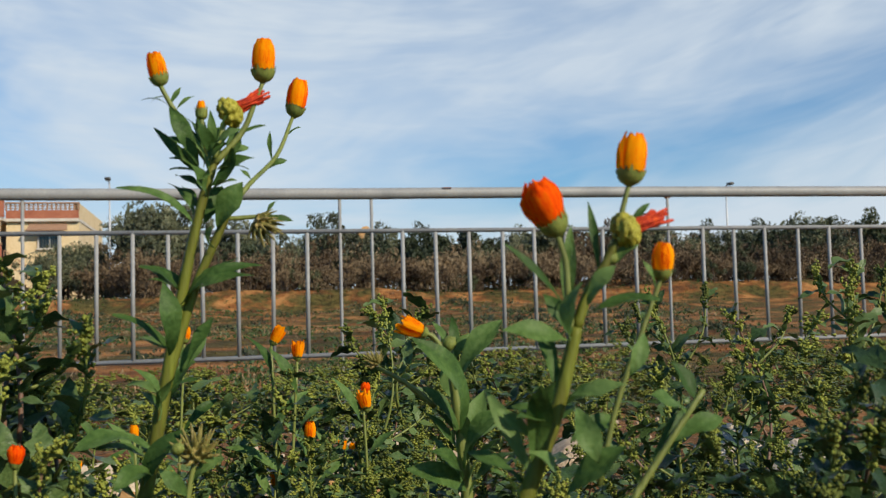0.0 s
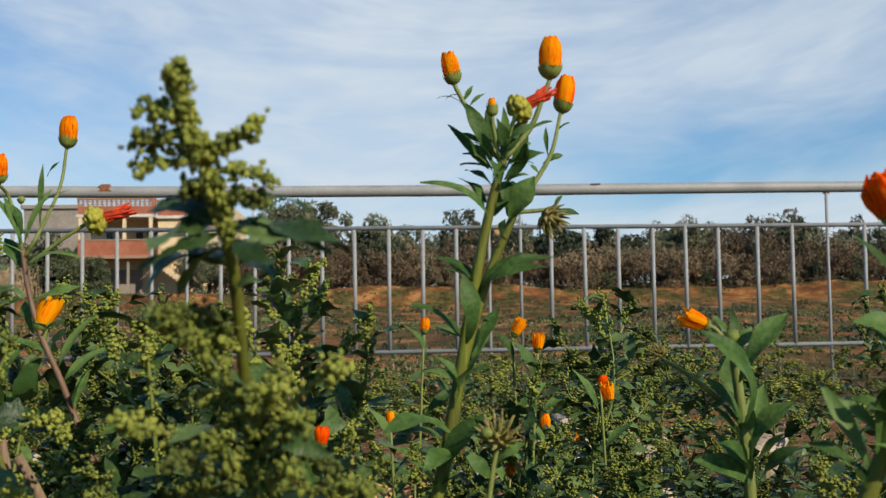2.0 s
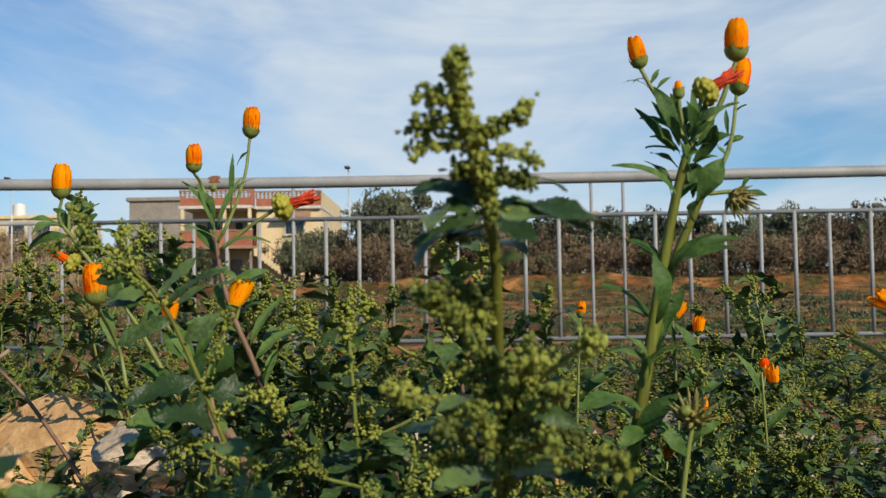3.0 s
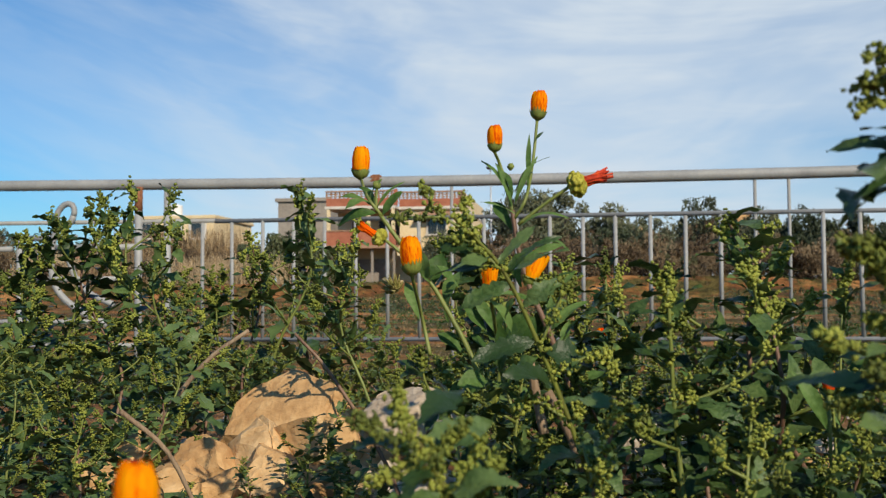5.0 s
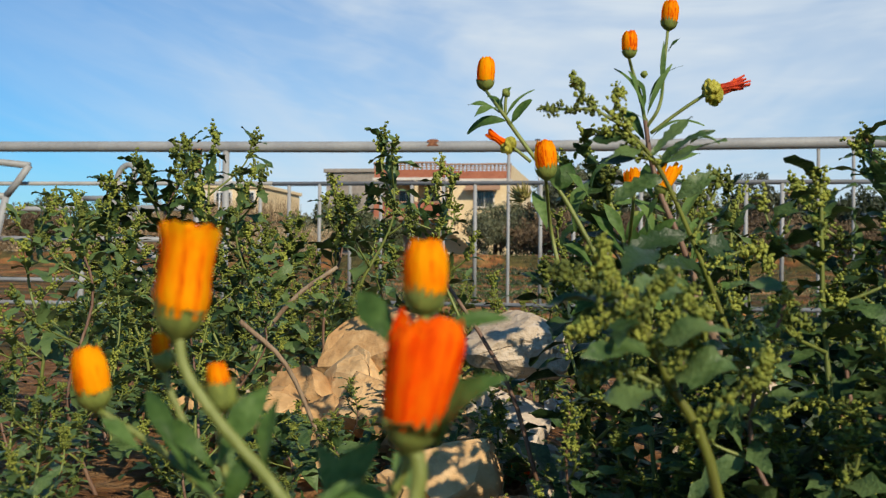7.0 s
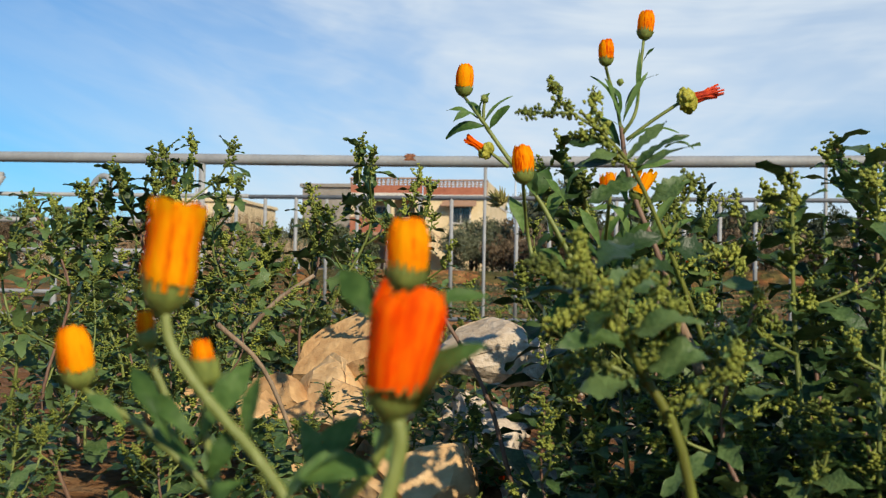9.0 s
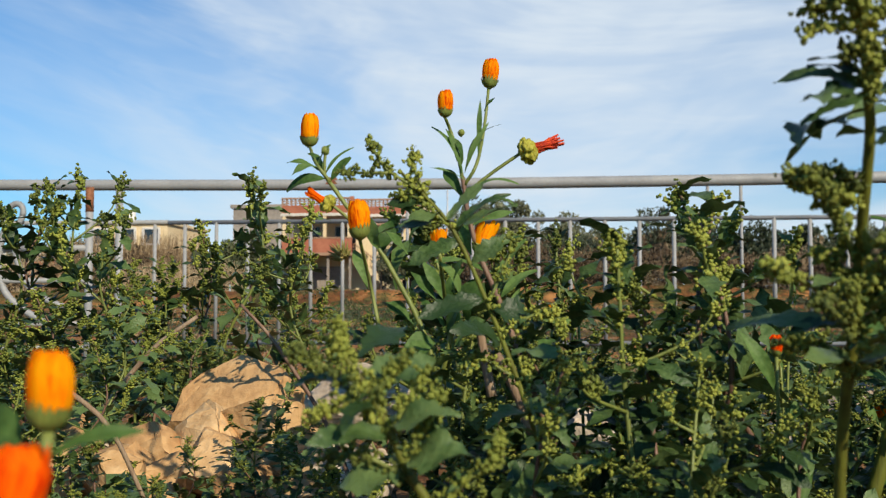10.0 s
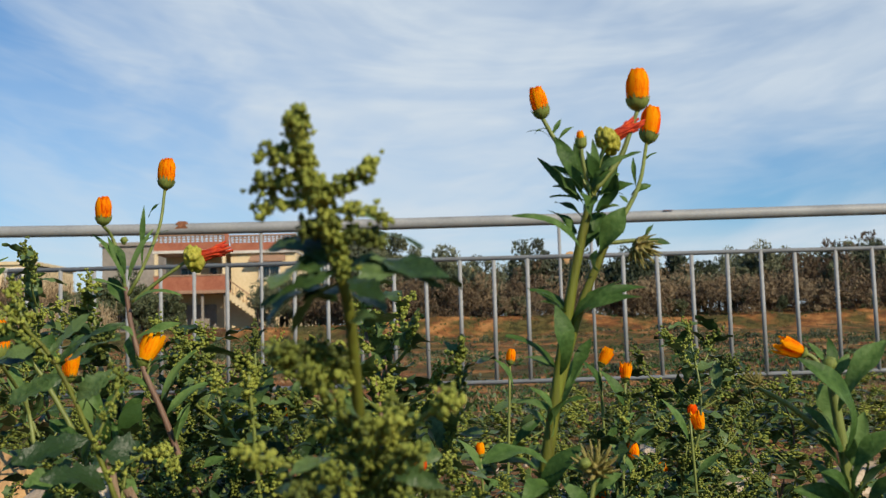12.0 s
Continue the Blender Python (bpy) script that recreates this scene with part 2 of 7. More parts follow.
class Shape:
    """Vertices and faces gathered for one mesh."""

    def __init__(self):
        self.verts, self.faces = [], []

    def add(self, verts, faces):
        base = len(self.verts)
        self.verts += [tuple(v) for v in verts]
        self.faces += [tuple(i + base for i in f) for f in faces]
        return self

    def tube(self, points, r0, r1, sides=8, close=True):
        pts = [Vector(p) for p in points]
        verts, faces = [], []
        side = None
        for i, p in enumerate(pts):
            way = (pts[min(i + 1, len(pts) - 1)] - pts[max(i - 1, 0)]).normalized()
            if side is None:
                side = way.orthogonal().normalized()
            side = (side - way * side.dot(way)).normalized()
            other = way.cross(side)
            r = r0 + (r1 - r0) * i / (len(pts) - 1)
            for k in range(sides):
                a = 2 * math.pi * k / sides
                verts.append(p + side * (r * math.cos(a)) + other * (r * math.sin(a)))
        for i in range(len(pts) - 1):
            for k in range(sides):
                a, b = i * sides + k, i * sides + (k + 1) % sides
                faces.append((a, b, b + sides, a + sides))
        if close:
            faces.append(tuple(range(sides))[::-1])
            faces.append(tuple((len(pts) - 1) * sides + k for k in range(sides)))
        return self.add(verts, faces)

    def box(self, x0, y0, z0, x1, y1, z1, bevel=0.0):
        if not bevel:
            v = [(x, y, z) for x in (x0, x1) for y in (y0, y1) for z in (z0, z1)]
            return self.add(v, [(0, 1, 3, 2), (4, 6, 7, 5), (0, 4, 5, 1), (2, 3, 7, 6), (0, 2, 6, 4), (1, 5, 7, 3)])
        bm = bmesh.new()
        bmesh.ops.create_cube(bm, size=1)
        for v in bm.verts:
            v.co = ((x0 + x1) / 2 + v.co.x * (x1 - x0), (y0 + y1) / 2 + v.co.y * (y1 - y0), (z0 + z1) / 2 + v.co.z * (z1 - z0))
        bmesh.ops.bevel(bm, geom=bm.edges[:], offset=bevel, segments=2, affect="EDGES", profile=0.5)
        bm.verts.index_update()
        self.add([v.co[:] for v in bm.verts], [[v.index for v in f.verts] for f in bm.faces])
        bm.free()
        return self

    def mesh(self, name, surface, smooth=True):
        me = bpy.data.meshes.new(name)
        me.from_pydata(self.verts, [], self.faces)
        me.materials.append(surface)
        if smooth:
            me.polygons.foreach_set("use_smooth", [True] * len(me.polygons))
        me.update()
        return me


def part(name, shape, surface, parent, label="", smooth=True):
    """A mesh of its own under a thing or a part."""
    ob = new(name, shape if isinstance(shape, bpy.types.Mesh) else shape.mesh(name, surface, smooth))
    ob.parent = parent
    if label:
        ob["label"] = label
    return ob


def thing(name, at, label, category, group="", kind=""):
    ob = new(name)
    ob.location = at
    ob.empty_display_size = 0.02
    return tagged(ob, label, category, group, kind)


def curve_through(points, steps=5):
    """A smooth line through a few points."""
    p = [Vector(q) for q in points]
    p = [2 * p[0] - p[1]] + p + [2 * p[-1] - p[-2]]
    out = []
    for i in range(1, len(p) - 2):
        for s in range(steps):
            t = s / steps
            a, b, c, d = p[i - 1:i + 3]
            out.append(0.5 * (2 * b + (c - a) * t + (2 * a - 5 * b + 4 * c - d) * t * t + (3 * b - a - 3 * c + d) * t ** 3))
    return out + [p[-2]]


ICO_V, ICO_F = [], []


def make_ball():
    bm = bmesh.new()
    bmesh.ops.create_icosphere(bm, subdivisions=1, radius=1)
    ICO_V.extend(v.co.copy() for v in bm.verts)
    ICO_F.extend(tuple(v.index for v in f.verts) for f in bm.faces)
    bm.free()


make_ball()


def balls(shape, spots, radius, spread=0.35, rng=random):
    for p in spots:
        r = radius * (1 + rng.uniform(-spread, spread))
        turn = Euler((rng.uniform(0, 6), rng.uniform(0, 6), rng.uniform(0, 6))).to_matrix()
        stretch = Vector((r * rng.uniform(0.8, 1.2), r * rng.uniform(0.8, 1.2), r * rng.uniform(0.85, 1.3)))
        shape.add([Vector(p) + turn @ Vector((v.x * stretch.x, v.y * stretch.y, v.z * stretch.z)) for v in ICO_V], ICO_F)


def leaf(base, tip, width, sag=0.1, face=(0, -0.3, 1), fold=0.18, teeth=0.0, steps=9, peak=0.55, wave=0.0, rng=random, across=(-1, -0.5, 0, 0.5, 1)):
    """A leaf blade from base to tip, folded along its midrib; sag bends it down; teeth cuts its edge."""
    a, b = Vector(base), Vector(tip)
    along = b - a
    length = along.length
    way = along / length
    up = Vector(face)
    up = (up - way * up.dot(way)).normalized()
    side = way.cross(up)
    shape = Shape()
    verts, faces = [], []
    ph = rng.uniform(0, 6)
    for i in range(steps + 1):
        t = i / steps
        c = a + along * t + up * (sag * length * 4 * t * (1 - t))
        w = (t / peak) ** 0.75 if t < peak else (1 - ((t - peak) / (1 - peak)) ** 1.7)
        w = max(0.04, w) * width / 2
        if teeth and 0 < i < steps:
            w *= 1 + (teeth if i % 2 else -teeth)
        lift = wave * width * math.sin(ph + t * 9)
        for k in across:
            verts.append(c + side * (w * k) + up * (fold * abs(k) * w + lift * abs(k) * k))
    for i in range(steps):
        n = len(across)
        for k in range(n - 1):
            q = i * n + k
            faces.append((q, q + 1, q + n + 1, q + n))
    return shape.add(verts, faces)


# ---- ground ----
def ground_height(x, y):
    near = 0.03 * noise.noise(Vector((x * 2.1, y * 2.1, 3))) + 0.012 * noise.noise(Vector((x * 9, y * 9, 7)))
    heap = 0.045 * math.exp(-((x + 0.62) / 0.34) ** 2 - ((y - 1.25) / 0.45) ** 2)
    z = -0.01 - 0.07 * smoothstep(1.1, 2.4, y) - 0.23 * smoothstep(2.75, 3.7, y) + heap + near * (1 - smoothstep(10, 30, y))
    bank = 0.45 * smoothstep(34, 47, y) + 0.75 * smoothstep(48.0, 50.5, y + 0.9 * noise.noise(Vector((x * 0.3, 0, 8)))) + 0.35 * smoothstep(3, 14, x) * smoothstep(50, 58, y)
    rough = 0.45 * noise.noise(Vector((x * 0.13, y * 0.13, 1))) + 0.22 * noise.noise(Vector((x * 0.5, y * 0.5, 5)))
    rise = smoothstep(34, 53, y)
    z += bank + rough * smoothstep(14, 44, y) * (0.25 + 0.75 * rise) * smoothstep(-10, 4, x) * (1 - smoothstep(90, 200, y))
    return z + 0.10 * noise.noise(Vector((x * 0.35, y * 0.35, 2))) * smoothstep(6, 14, y)


def spaced(reach_low, reach_high, n_low, n_high, start):
    """Coordinates dense round zero that grow apart towards both ends."""
    def half(reach, n):
        k = (reach / start) ** (1 / n)
        return [start * k ** i for i in range(1, n + 1)]
    return [-v for v in half(reach_low, n_low)][::-1] + [-start * 0.5, 0, start * 0.5] + half(reach_high, n_high)


xs = sorted(set(round(v, 4) for v in spaced(2600, 2600, 62, 62, 0.12)) | set(round(-1.6 + 0.05 * i, 4) for i in range(64)) | set(-40 + 1.1 * i for i in range(75)))
ys = sorted(set(round(v, 4) for v in spaced(400, 2600, 30, 60, 0.12)) | set(round(0.2 + 0.05 * i, 4) for i in range(56)) | set(5 + 0.8 * i for i in range(70)))
sheet = Shape()
sheet.verts = [(x, y, ground_height(x, y)) for y in ys for x in xs]
sheet.faces = [(j * len(xs) + i, j * len(xs) + i + 1, (j + 1) * len(xs) + i + 1, (j + 1) * len(xs) + i) for j in range(len(ys) - 1) for i in range(len(xs) - 1)]
tagged(new("ground", sheet.mesh("ground", SOIL)), "reddish clay soil with stones and green patches", "ground", kind="structure")


# ---- fence ----
FENCE_Y = 5.4


def make_fence():
    fence = thing("fence", (0, FENCE_Y, -0.35), "grey painted steel railing with thin bars and rusty joints", "fence")
    low = 0.35

    def rod(name, x0, z0, x1, z1, r, sides=10, label="", dy=0.0, surface=PAINT):
        return part(name, Shape().tube([(x0, dy, z0 + low), ((x0 + x1) / 2, dy, (z0 + z1) / 2 + low), (x1, dy, z1 + low)], r, r, sides), surface, fence, label)

    tube_line = curve_through([(-16, 0, 0.93 + low), (-8, 0, 0.90 + low), (-3.8, 0, 0.862 + low), (-1.3, 0, 0.833 + low), (0.6, 0, 0.832 + low), (1.5, 0, 0.837 + low), (4, 0, 0.843 + low), (16, 0, 0.85 + low)], 4)
    part("handrail", Shape().tube(tube_line, 0.030, 0.030, 18), PAINT, fence, "thick grey tube handrail")
    rod("top_rail", -16, 0.70, -2.2, 0.643, 0.012)
    rod("top_rail", -2.2, 0.640, 16, 0.622, 0.012)
    rod("bottom_rail", -2.47, 0.0, 16, -0.01, 0.012)
    bar_mesh = Shape().tube([(0, 0, -0.005), (0, 0, 0.641)], 0.0108, 0.0108, 6).mesh("bar", PAINT)
    right = [-0.568, -0.395, -0.225, -0.056, 0.118, 0.292, 0.467, 0.967, 1.150, 1.330, 1.516, 1.692, 1.875, 2.085, 2.280, 2.684, 2.880, 3.072, 3.281, 3.482, 3.694]
    left = [-0.568 - 0.1708 * k for k in range(1, 11)]
    more = [3.694 + 0.195 * k for k in range(1, 20)]
    for x in left + right + more:
        if abs(x + 0.906) > 0.06:
            b = part("bar", bar_mesh, PAINT, fence)
            b.location = (x, random.uniform(-0.004, 0.004), low)
            b.rotation_euler = (0, random.uniform(-0.006, 0.006), 0)
    for x, foot in ((-0.906, -0.35), (0.641, -0.35), (0.807, 0.03), (2.480, -0.35), (4.15, -0.35), (5.8, -0.35), (-2.473, -0.35)):
        rod("post", x, foot - 0.04, x, 0.83, 0.0085 if x != -2.473 else 0.02, 8)
        if x > -1.2:
            rod("weld", x - 0.015, 0.812, x + 0.015, 0.812, 0.009, 8, "rusty weld", surface=RUST)
    patch = Shape()
    n = 12
    for i in range(n):
        a = -1.3 + 2.9 * i / (n - 1)
        w = 0.024 + 0.009 * math.sin(i * 1.9)
        patch.verts += [(-1.308 - w, -0.0315 * math.cos(a), 0.843 + 0.0315 * math.sin(a) + low), (-1.308 + w * 1.1, -0.0315 * math.cos(a), 0.843 + 0.0315 * math.sin(a) + low)]
        if i:
            patch.faces.append((2 * i - 2, 2 * i - 1, 2 * i + 1, 2 * i))
    part("rust_patch", patch, RUST, fence, "brown rust patch on the tube")
    dent = Shape()
    dent.box(1.185, -0.0325, 0.858 + low, 1.235, -0.024, 0.863 + low, 0.002)
    part("scratch", dent, RUST, fence)


make_fence()


def make_gate():
    gate = thing("metal_gate", (-3.0, FENCE_Y - 0.03, -0.35), "grey welded tube gate with a bent ring handle", "gate")
    low, x0 = 0.35, 3.0

    def bent(name, pts, r, label=""):
        return part(name, Shape().tube([(x + x0, 0, z + low) for x, z in pts], r, r, 10), PAINT, gate, label)

    bent("gate_post", [(-2.625, -0.38), (-2.625, 0.2), (-2.625, 0.83)], 0.021)
    part("rusty_end", Shape().tube([(0.375, 0, 0.70 + low), (0.375, 0, 0.832 + low)], 0.0225, 0.0225, 10), RUST, gate, "rusty upper end of the post")
    bent("upright", [(-3.315, -0.38), (-3.315, 0.1), (-3.315, 0.575)], 0.018)
    bent("crossbar", [(-3.315, 0.56), (-3.15, 0.56), (-2.98, 0.56)], 0.016)
    bent("crossbar", [(-3.10, 0.505), (-2.9, 0.505), (-2.63, 0.505)], 0.018)
    bent("crossbar", [(-4.3, 0.502), (-3.8, 0.502), (-3.36, 0.502)], 0.015)
    bent("crossbar", [(-4.3, 0.332), (-3.4, 0.332), (-2.63, 0.332)], 0.015)
    bent("crossbar", [(-4.3, 0.10), (-3.4, 0.10), (-2.63, 0.10)], 0.013)
    bent("crossbar", [(-4.3, -0.03), (-3.4, -0.03), (-2.63, -0.03)], 0.013)
    ring = Shape()
    pts = [(0.05 * math.cos(a) + 0.018 * math.sin(a), -0.02, 0.066 * math.sin(a) + 0.68 + low) for a in [2 * math.pi * k / 24 for k in range(25)]]
    ring.tube([(x - 3.04 + x0, y, z) for x, y, z in pts], 0.0165, 0.0165, 10)
    part("ring", ring, PAINT, gate, "ring bent from grey tube")
    bent("curved_tube", curve_xz([(-3.085, 0.64), (-3.12, 0.54), (-3.13, 0.40), (-3.09, 0.27), (-2.98, 0.17), (-2.80, 0.08)]), 0.019)
    bent("curved_tube", curve_xz([(-3.05, 0.62), (-3.045, 0.53), (-3.02, 0.42), (-2.97, 0.31), (-2.88, 0.24), (-2.76, 0.19)]), 0.017)
    frame_ = thing("bent_frame", (-3.9, FENCE_Y - 0.10, -0.35), "bent grey steel tube frame leaning behind weeds", "metal frame")
    for pts in ([(-4.6, 0.80), (-3.9, 0.775), (-3.60, 0.742)], [(-3.60, 0.742), (-3.67, 0.65), (-3.74, 0.57)], [(-3.74, 0.57), (-3.83, 0.2), (-3.86, -0.38)],
                [(-3.92, 0.70), (-3.84, 0.66), (-3.80, 0.52)], [(-4.6, 0.57), (-4.1, 0.57), (-3.74, 0.57)], [(-4.6, -0.38), (-4.6, 0.3), (-4.6, 0.80)]):
        part("tube", Shape().tube([(x + 3.9, 0, z + low) for x, z in pts], 0.02, 0.02, 10), PAINT, frame_)


def curve_xz(pts):
    return [(p.x, p.z) for p in curve_through([(x, 0, z) for x, z in pts], 4)]


make_gate()


# ---- house and other buildings ----
def make_house():
    g = 0.75
    house = thing("house", (-13, 80, g), "two-storey cream house with terracotta balcony and pierced parapet", "house")

    def block(name, x0, y0, z0, x1, y1, z1, surface, label="", bevel=0.0, parent=None):
        return part(name, Shape().box(x0 + 13, y0 - 80, z0 - g, x1 + 13, y1 - 80, z1 - g, bevel), surface, parent or house, label, smooth=False)

    def window(x0, x1, z0, z1, y, panes=2):
        w = block("window", x0, y - 0.05, z0, x1, y - 0.02, z1, GLASS)
        n = panes
        for i in range(n + 1):
            x = x0 + (x1 - x0) * i / n
            block("window_frame", x - 0.05, y - 0.12, z0, x + 0.05, y - 0.052, z1, PLASTER_WHITE, parent=w)
        block("window_frame", x0 - 0.05, y - 0.12, z1 + 0.003, x1 + 0.05, y - 0.052, z1 + 0.09, PLASTER_WHITE, parent=w)
        block("sill", x0 - 0.12, y - 0.22, z0 - 0.12, x1 + 0.12, y - 0.003, z0 - 0.003, CONCRETE, parent=w)
        for i in range(7):
            x = x0 + (x1 - x0) * (i + 0.5) / 7
            block("grille_bar", x - 0.02, y - 0.20, z0, x + 0.02, y - 0.17, z1, FRAME, parent=w)

    # main volume set back, the balcony wing in front
    block("wall", -13.40, 73.6, g - 0.4, -8.75, 89, 6.55, PLASTER, "cream plaster wall")
    block("wall", -18.50, 75.6, 3.70, -13.403, 89, 6.55, PLASTER, "cream plaster wall of the upper storey")
    block("wall", -18.50, 74.4, g - 0.4, -13.403, 89, 3.70, PLASTER, "cream ground-floor wall")
    block("roof", -18.6, 72.0, 6.553, -13.38, 89, 6.75, CONCRETE)
    block("roof", -13.377, 73.3, 6.553, -8.7, 89.05, 6.75, CONCRETE)
    # parapets: a terracotta band, then a pierced row under a coping
    for x0, x1, y in ((-18.5, -13.4, 72.05), (-13.397, -8.75, 73.4)):
        block("parapet", x0, y, 6.753, x1, y + 0.25, 7.32, BRICK_RED, "terracotta painted parapet band")
        block("coping", x0 - 0.06, y - 0.06, 7.76, x1 + 0.06, y + 0.31, 7.87, AWNING)
        n = 16
        lattice = Shape()
        for i in range(n + 1):
            x = x0 + (x1 - x0) * i / n + 13
            lattice.box(x - 0.05, y - 80 + 0.05, 7.323 - g, x + 0.05, y - 80 + 0.2, 7.757 - g)
            if i < n:
                w = (x1 - x0) / n
                for s in (0.30, 0.70):
                    lattice.box(x + 0.053, y - 80 + 0.06, 7.32 - g + 0.44 * s - 0.035, x + w - 0.053, y - 80 + 0.19, 7.32 - g + 0.44 * s + 0.035)
        part("lattice", lattice, AWNING, house, "pierced brown concrete blocks", smooth=False)
    block("parapet", -9.0, 73.66, 6.753, -8.75, 89, 7.84, PLASTER)
    block("pier", -13.55, 71.97, 6.753, -13.28, 72.33, 7.93, BRICK_RED)
    # balcony
    block("balcony_slab", -18.55, 72.0, 3.70, -13.40, 75.6, 3.92, AWNING)
    block("balcony_panel", -18.5, 72.03, 3.923, -13.42, 72.2, 4.92, BRICK_RED, "terracotta balcony wall")
    block("balcony_panel", -18.5, 72.203, 3.923, -18.3, 75.597, 4.92, BRICK_RED)
    block("balcony_rail", -18.54, 71.98, 4.923, -13.40, 72.24, 5.02, AWNING)
    for x in (-18.35, -15.4, -13.62):
        block("column", x - 0.11, 72.04, 5.023, x + 0.11, 72.28, 6.55, PLASTER)
    block("door", -14.5, 75.5, 3.93, -13.6, 75.597, 6.0, FRAME, "dark door behind the balcony")
    window(-17.4, -16.4, 4.7, 6.0, 75.6)
    window(-15.3, -14.75, 4.7, 6.0, 75.6, 1)
    # window with awning on the plain front
    window(-11.35, -9.95, 4.75, 5.85, 73.6)
    sh = Shape()
    sh.add([(-11.9 + 13, 73.59 - 80, 6.42 - g), (-9.5 + 13, 73.59 - 80, 6.42 - g), (-9.4 + 13, 72.7 - 80, 5.98 - g), (-12.0 + 13, 72.7 - 80, 5.98 - g),
            (-11.9 + 13, 73.59 - 80, 6.30 - g), (-9.5 + 13, 73.59 - 80, 6.30 - g), (-9.4 + 13, 72.7 - 80, 5.88 - g), (-12.0 + 13, 72.7 - 80, 5.88 - g)],
           [(0, 1, 2, 3), (7, 6, 5, 4), (3, 2, 6, 7), (0, 3, 7, 4), (1, 5, 6, 2)])
    part("awning", sh, AWNING, house, "brown sloping awning", smooth=False)
    # outside stair falling to the right
    n = 16
    for i in range(n):
        x = -13.36 + i * 0.24
        z = 3.70 - i * 0.178
        part("step", Shape().box(x + 13, 72.2 - 80, z - 0.55 - g, x + 0.237 + 13, 73.35 - 80, z - g), PLASTER, house, smooth=False)
    for i in range(17):
        x = -13.3 + i * 0.24
        z = 3.72 - i * 0.178
        part("baluster", Shape().tube([(x + 13, 72.25 - 80, z - 0.2 - g), (x + 13, 72.25 - 80, z + 0.85 - g)], 0.025, 0.025, 5), AWNING, house)
    part("stair_rail", Shape().tube([(-13.3 + 13, 72.25 - 80, 4.57 - g), (-9.4 + 13, 72.25 - 80, 1.69 - g)], 0.04, 0.04, 6), AWNING, house)
    # ground floor: door and posts coloured grey to stand for the balcony's shade
    block("garage_door", -17.3, 74.3, g, -14.6, 74.397, 3.0, PLASTER_GREY, "garage door greyed for the shade under the balcony")
    for x in (-18.3, -15.2, -13.6):
        block("post", x - 0.08, 72.3, g - 0.3, x + 0.08, 72.5, 3.697, PLASTER_GREY)


make_house()


def make_neighbour(x0, x1, y0, y1, z1, surface, label, openings=()):
    g = 0.6
    house = thing("house", ((x0 + x1) / 2, (y0 + y1) / 2, g), label, "house")
    cx, cy = (x0 + x1) / 2, (y0 + y1) / 2
    part("wall", Shape().box(x0 - cx, y0 - cy, -0.8, x1 - cx, y1 - cy, z1 - g - 0.3), surface, house, smooth=False)
    part("roof", Shape().box(x0 - cx - 0.2, y0 - cy - 0.2, z1 - g - 0.297, x1 - cx + 0.2, y1 - cy + 0.2, z1 - g, 0.04), surface, house, smooth=False)
    for a, b, c, d in openings:
        w = part("window", Shape().box(a - cx, y0 - cy - 0.04, c - g, b - cx, y0 - cy - 0.01, d - g), GLASS, house, smooth=False)
        part("window_frame", Shape().box(a - cx - 0.15, y0 - cy - 0.14, c - g - 0.18, b - cx + 0.15, y0 - cy - 0.003, c - g - 0.005), PLASTER_WHITE, w, smooth=False)
        part("window_frame", Shape().box(a - cx - 0.15, y0 - cy - 0.14, d - g + 0.005, b - cx + 0.15, y0 - cy - 0.003, d - g + 0.18), PLASTER_WHITE, w, smooth=False)
        for x in (a - 0.1, b + 0.1):
            part("window_frame", Shape().box(x - cx - 0.09, y0 - cy - 0.14, c - g, x - cx + 0.09, y0 - cy - 0.045, d - g), PLASTER_WHITE, w, smooth=False)


make_neighbour(-24.2, -20.2, 79, 92, 8.1, PLASTER_GREY, "plain grey rendered house beside the cream house", ())
make_neighbour(-38.4, -31.4, 84, 94, 7.3, PLASTER, "low beige flat-roofed house behind dry reeds", ((-37.8, -36.6, 5.4, 6.6), (-35.6, -34.3, 5.4, 6.6), (-33.4, -32.2, 5.4, 6.6)))
make_neighbour(-66, -54, 120, 130, 7.0, PLASTER_WHITE, "distant pale house among trees", ((-64, -62, 3.5, 5), (-59, -57, 3.5, 5)))
make_neighbour(-52, -47, 100, 108, 4.6, BRICK_RED, "distant low red-roofed house")


def make_water_tank(x, y, z):
    tank = thing("water_tank", (x, y, z), "white plastic water tank on the beige roof", "water tank")
    part("body", Shape().tube([(0, 0, 0), (0, 0, 0.06), (0, 0, 0.5), (0, 0, 1.0), (0, 0, 1.06)], 0.55, 0.52, 18), WHITE_PLASTIC, tank)
    part("lid", Shape().tube([(0, 0, 1.055), (0, 0, 1.10), (0, 0, 1.16)], 0.30, 0.24, 14), WHITE_PLASTIC, tank)


make_water_tank(-35.56, 86, 7.3)


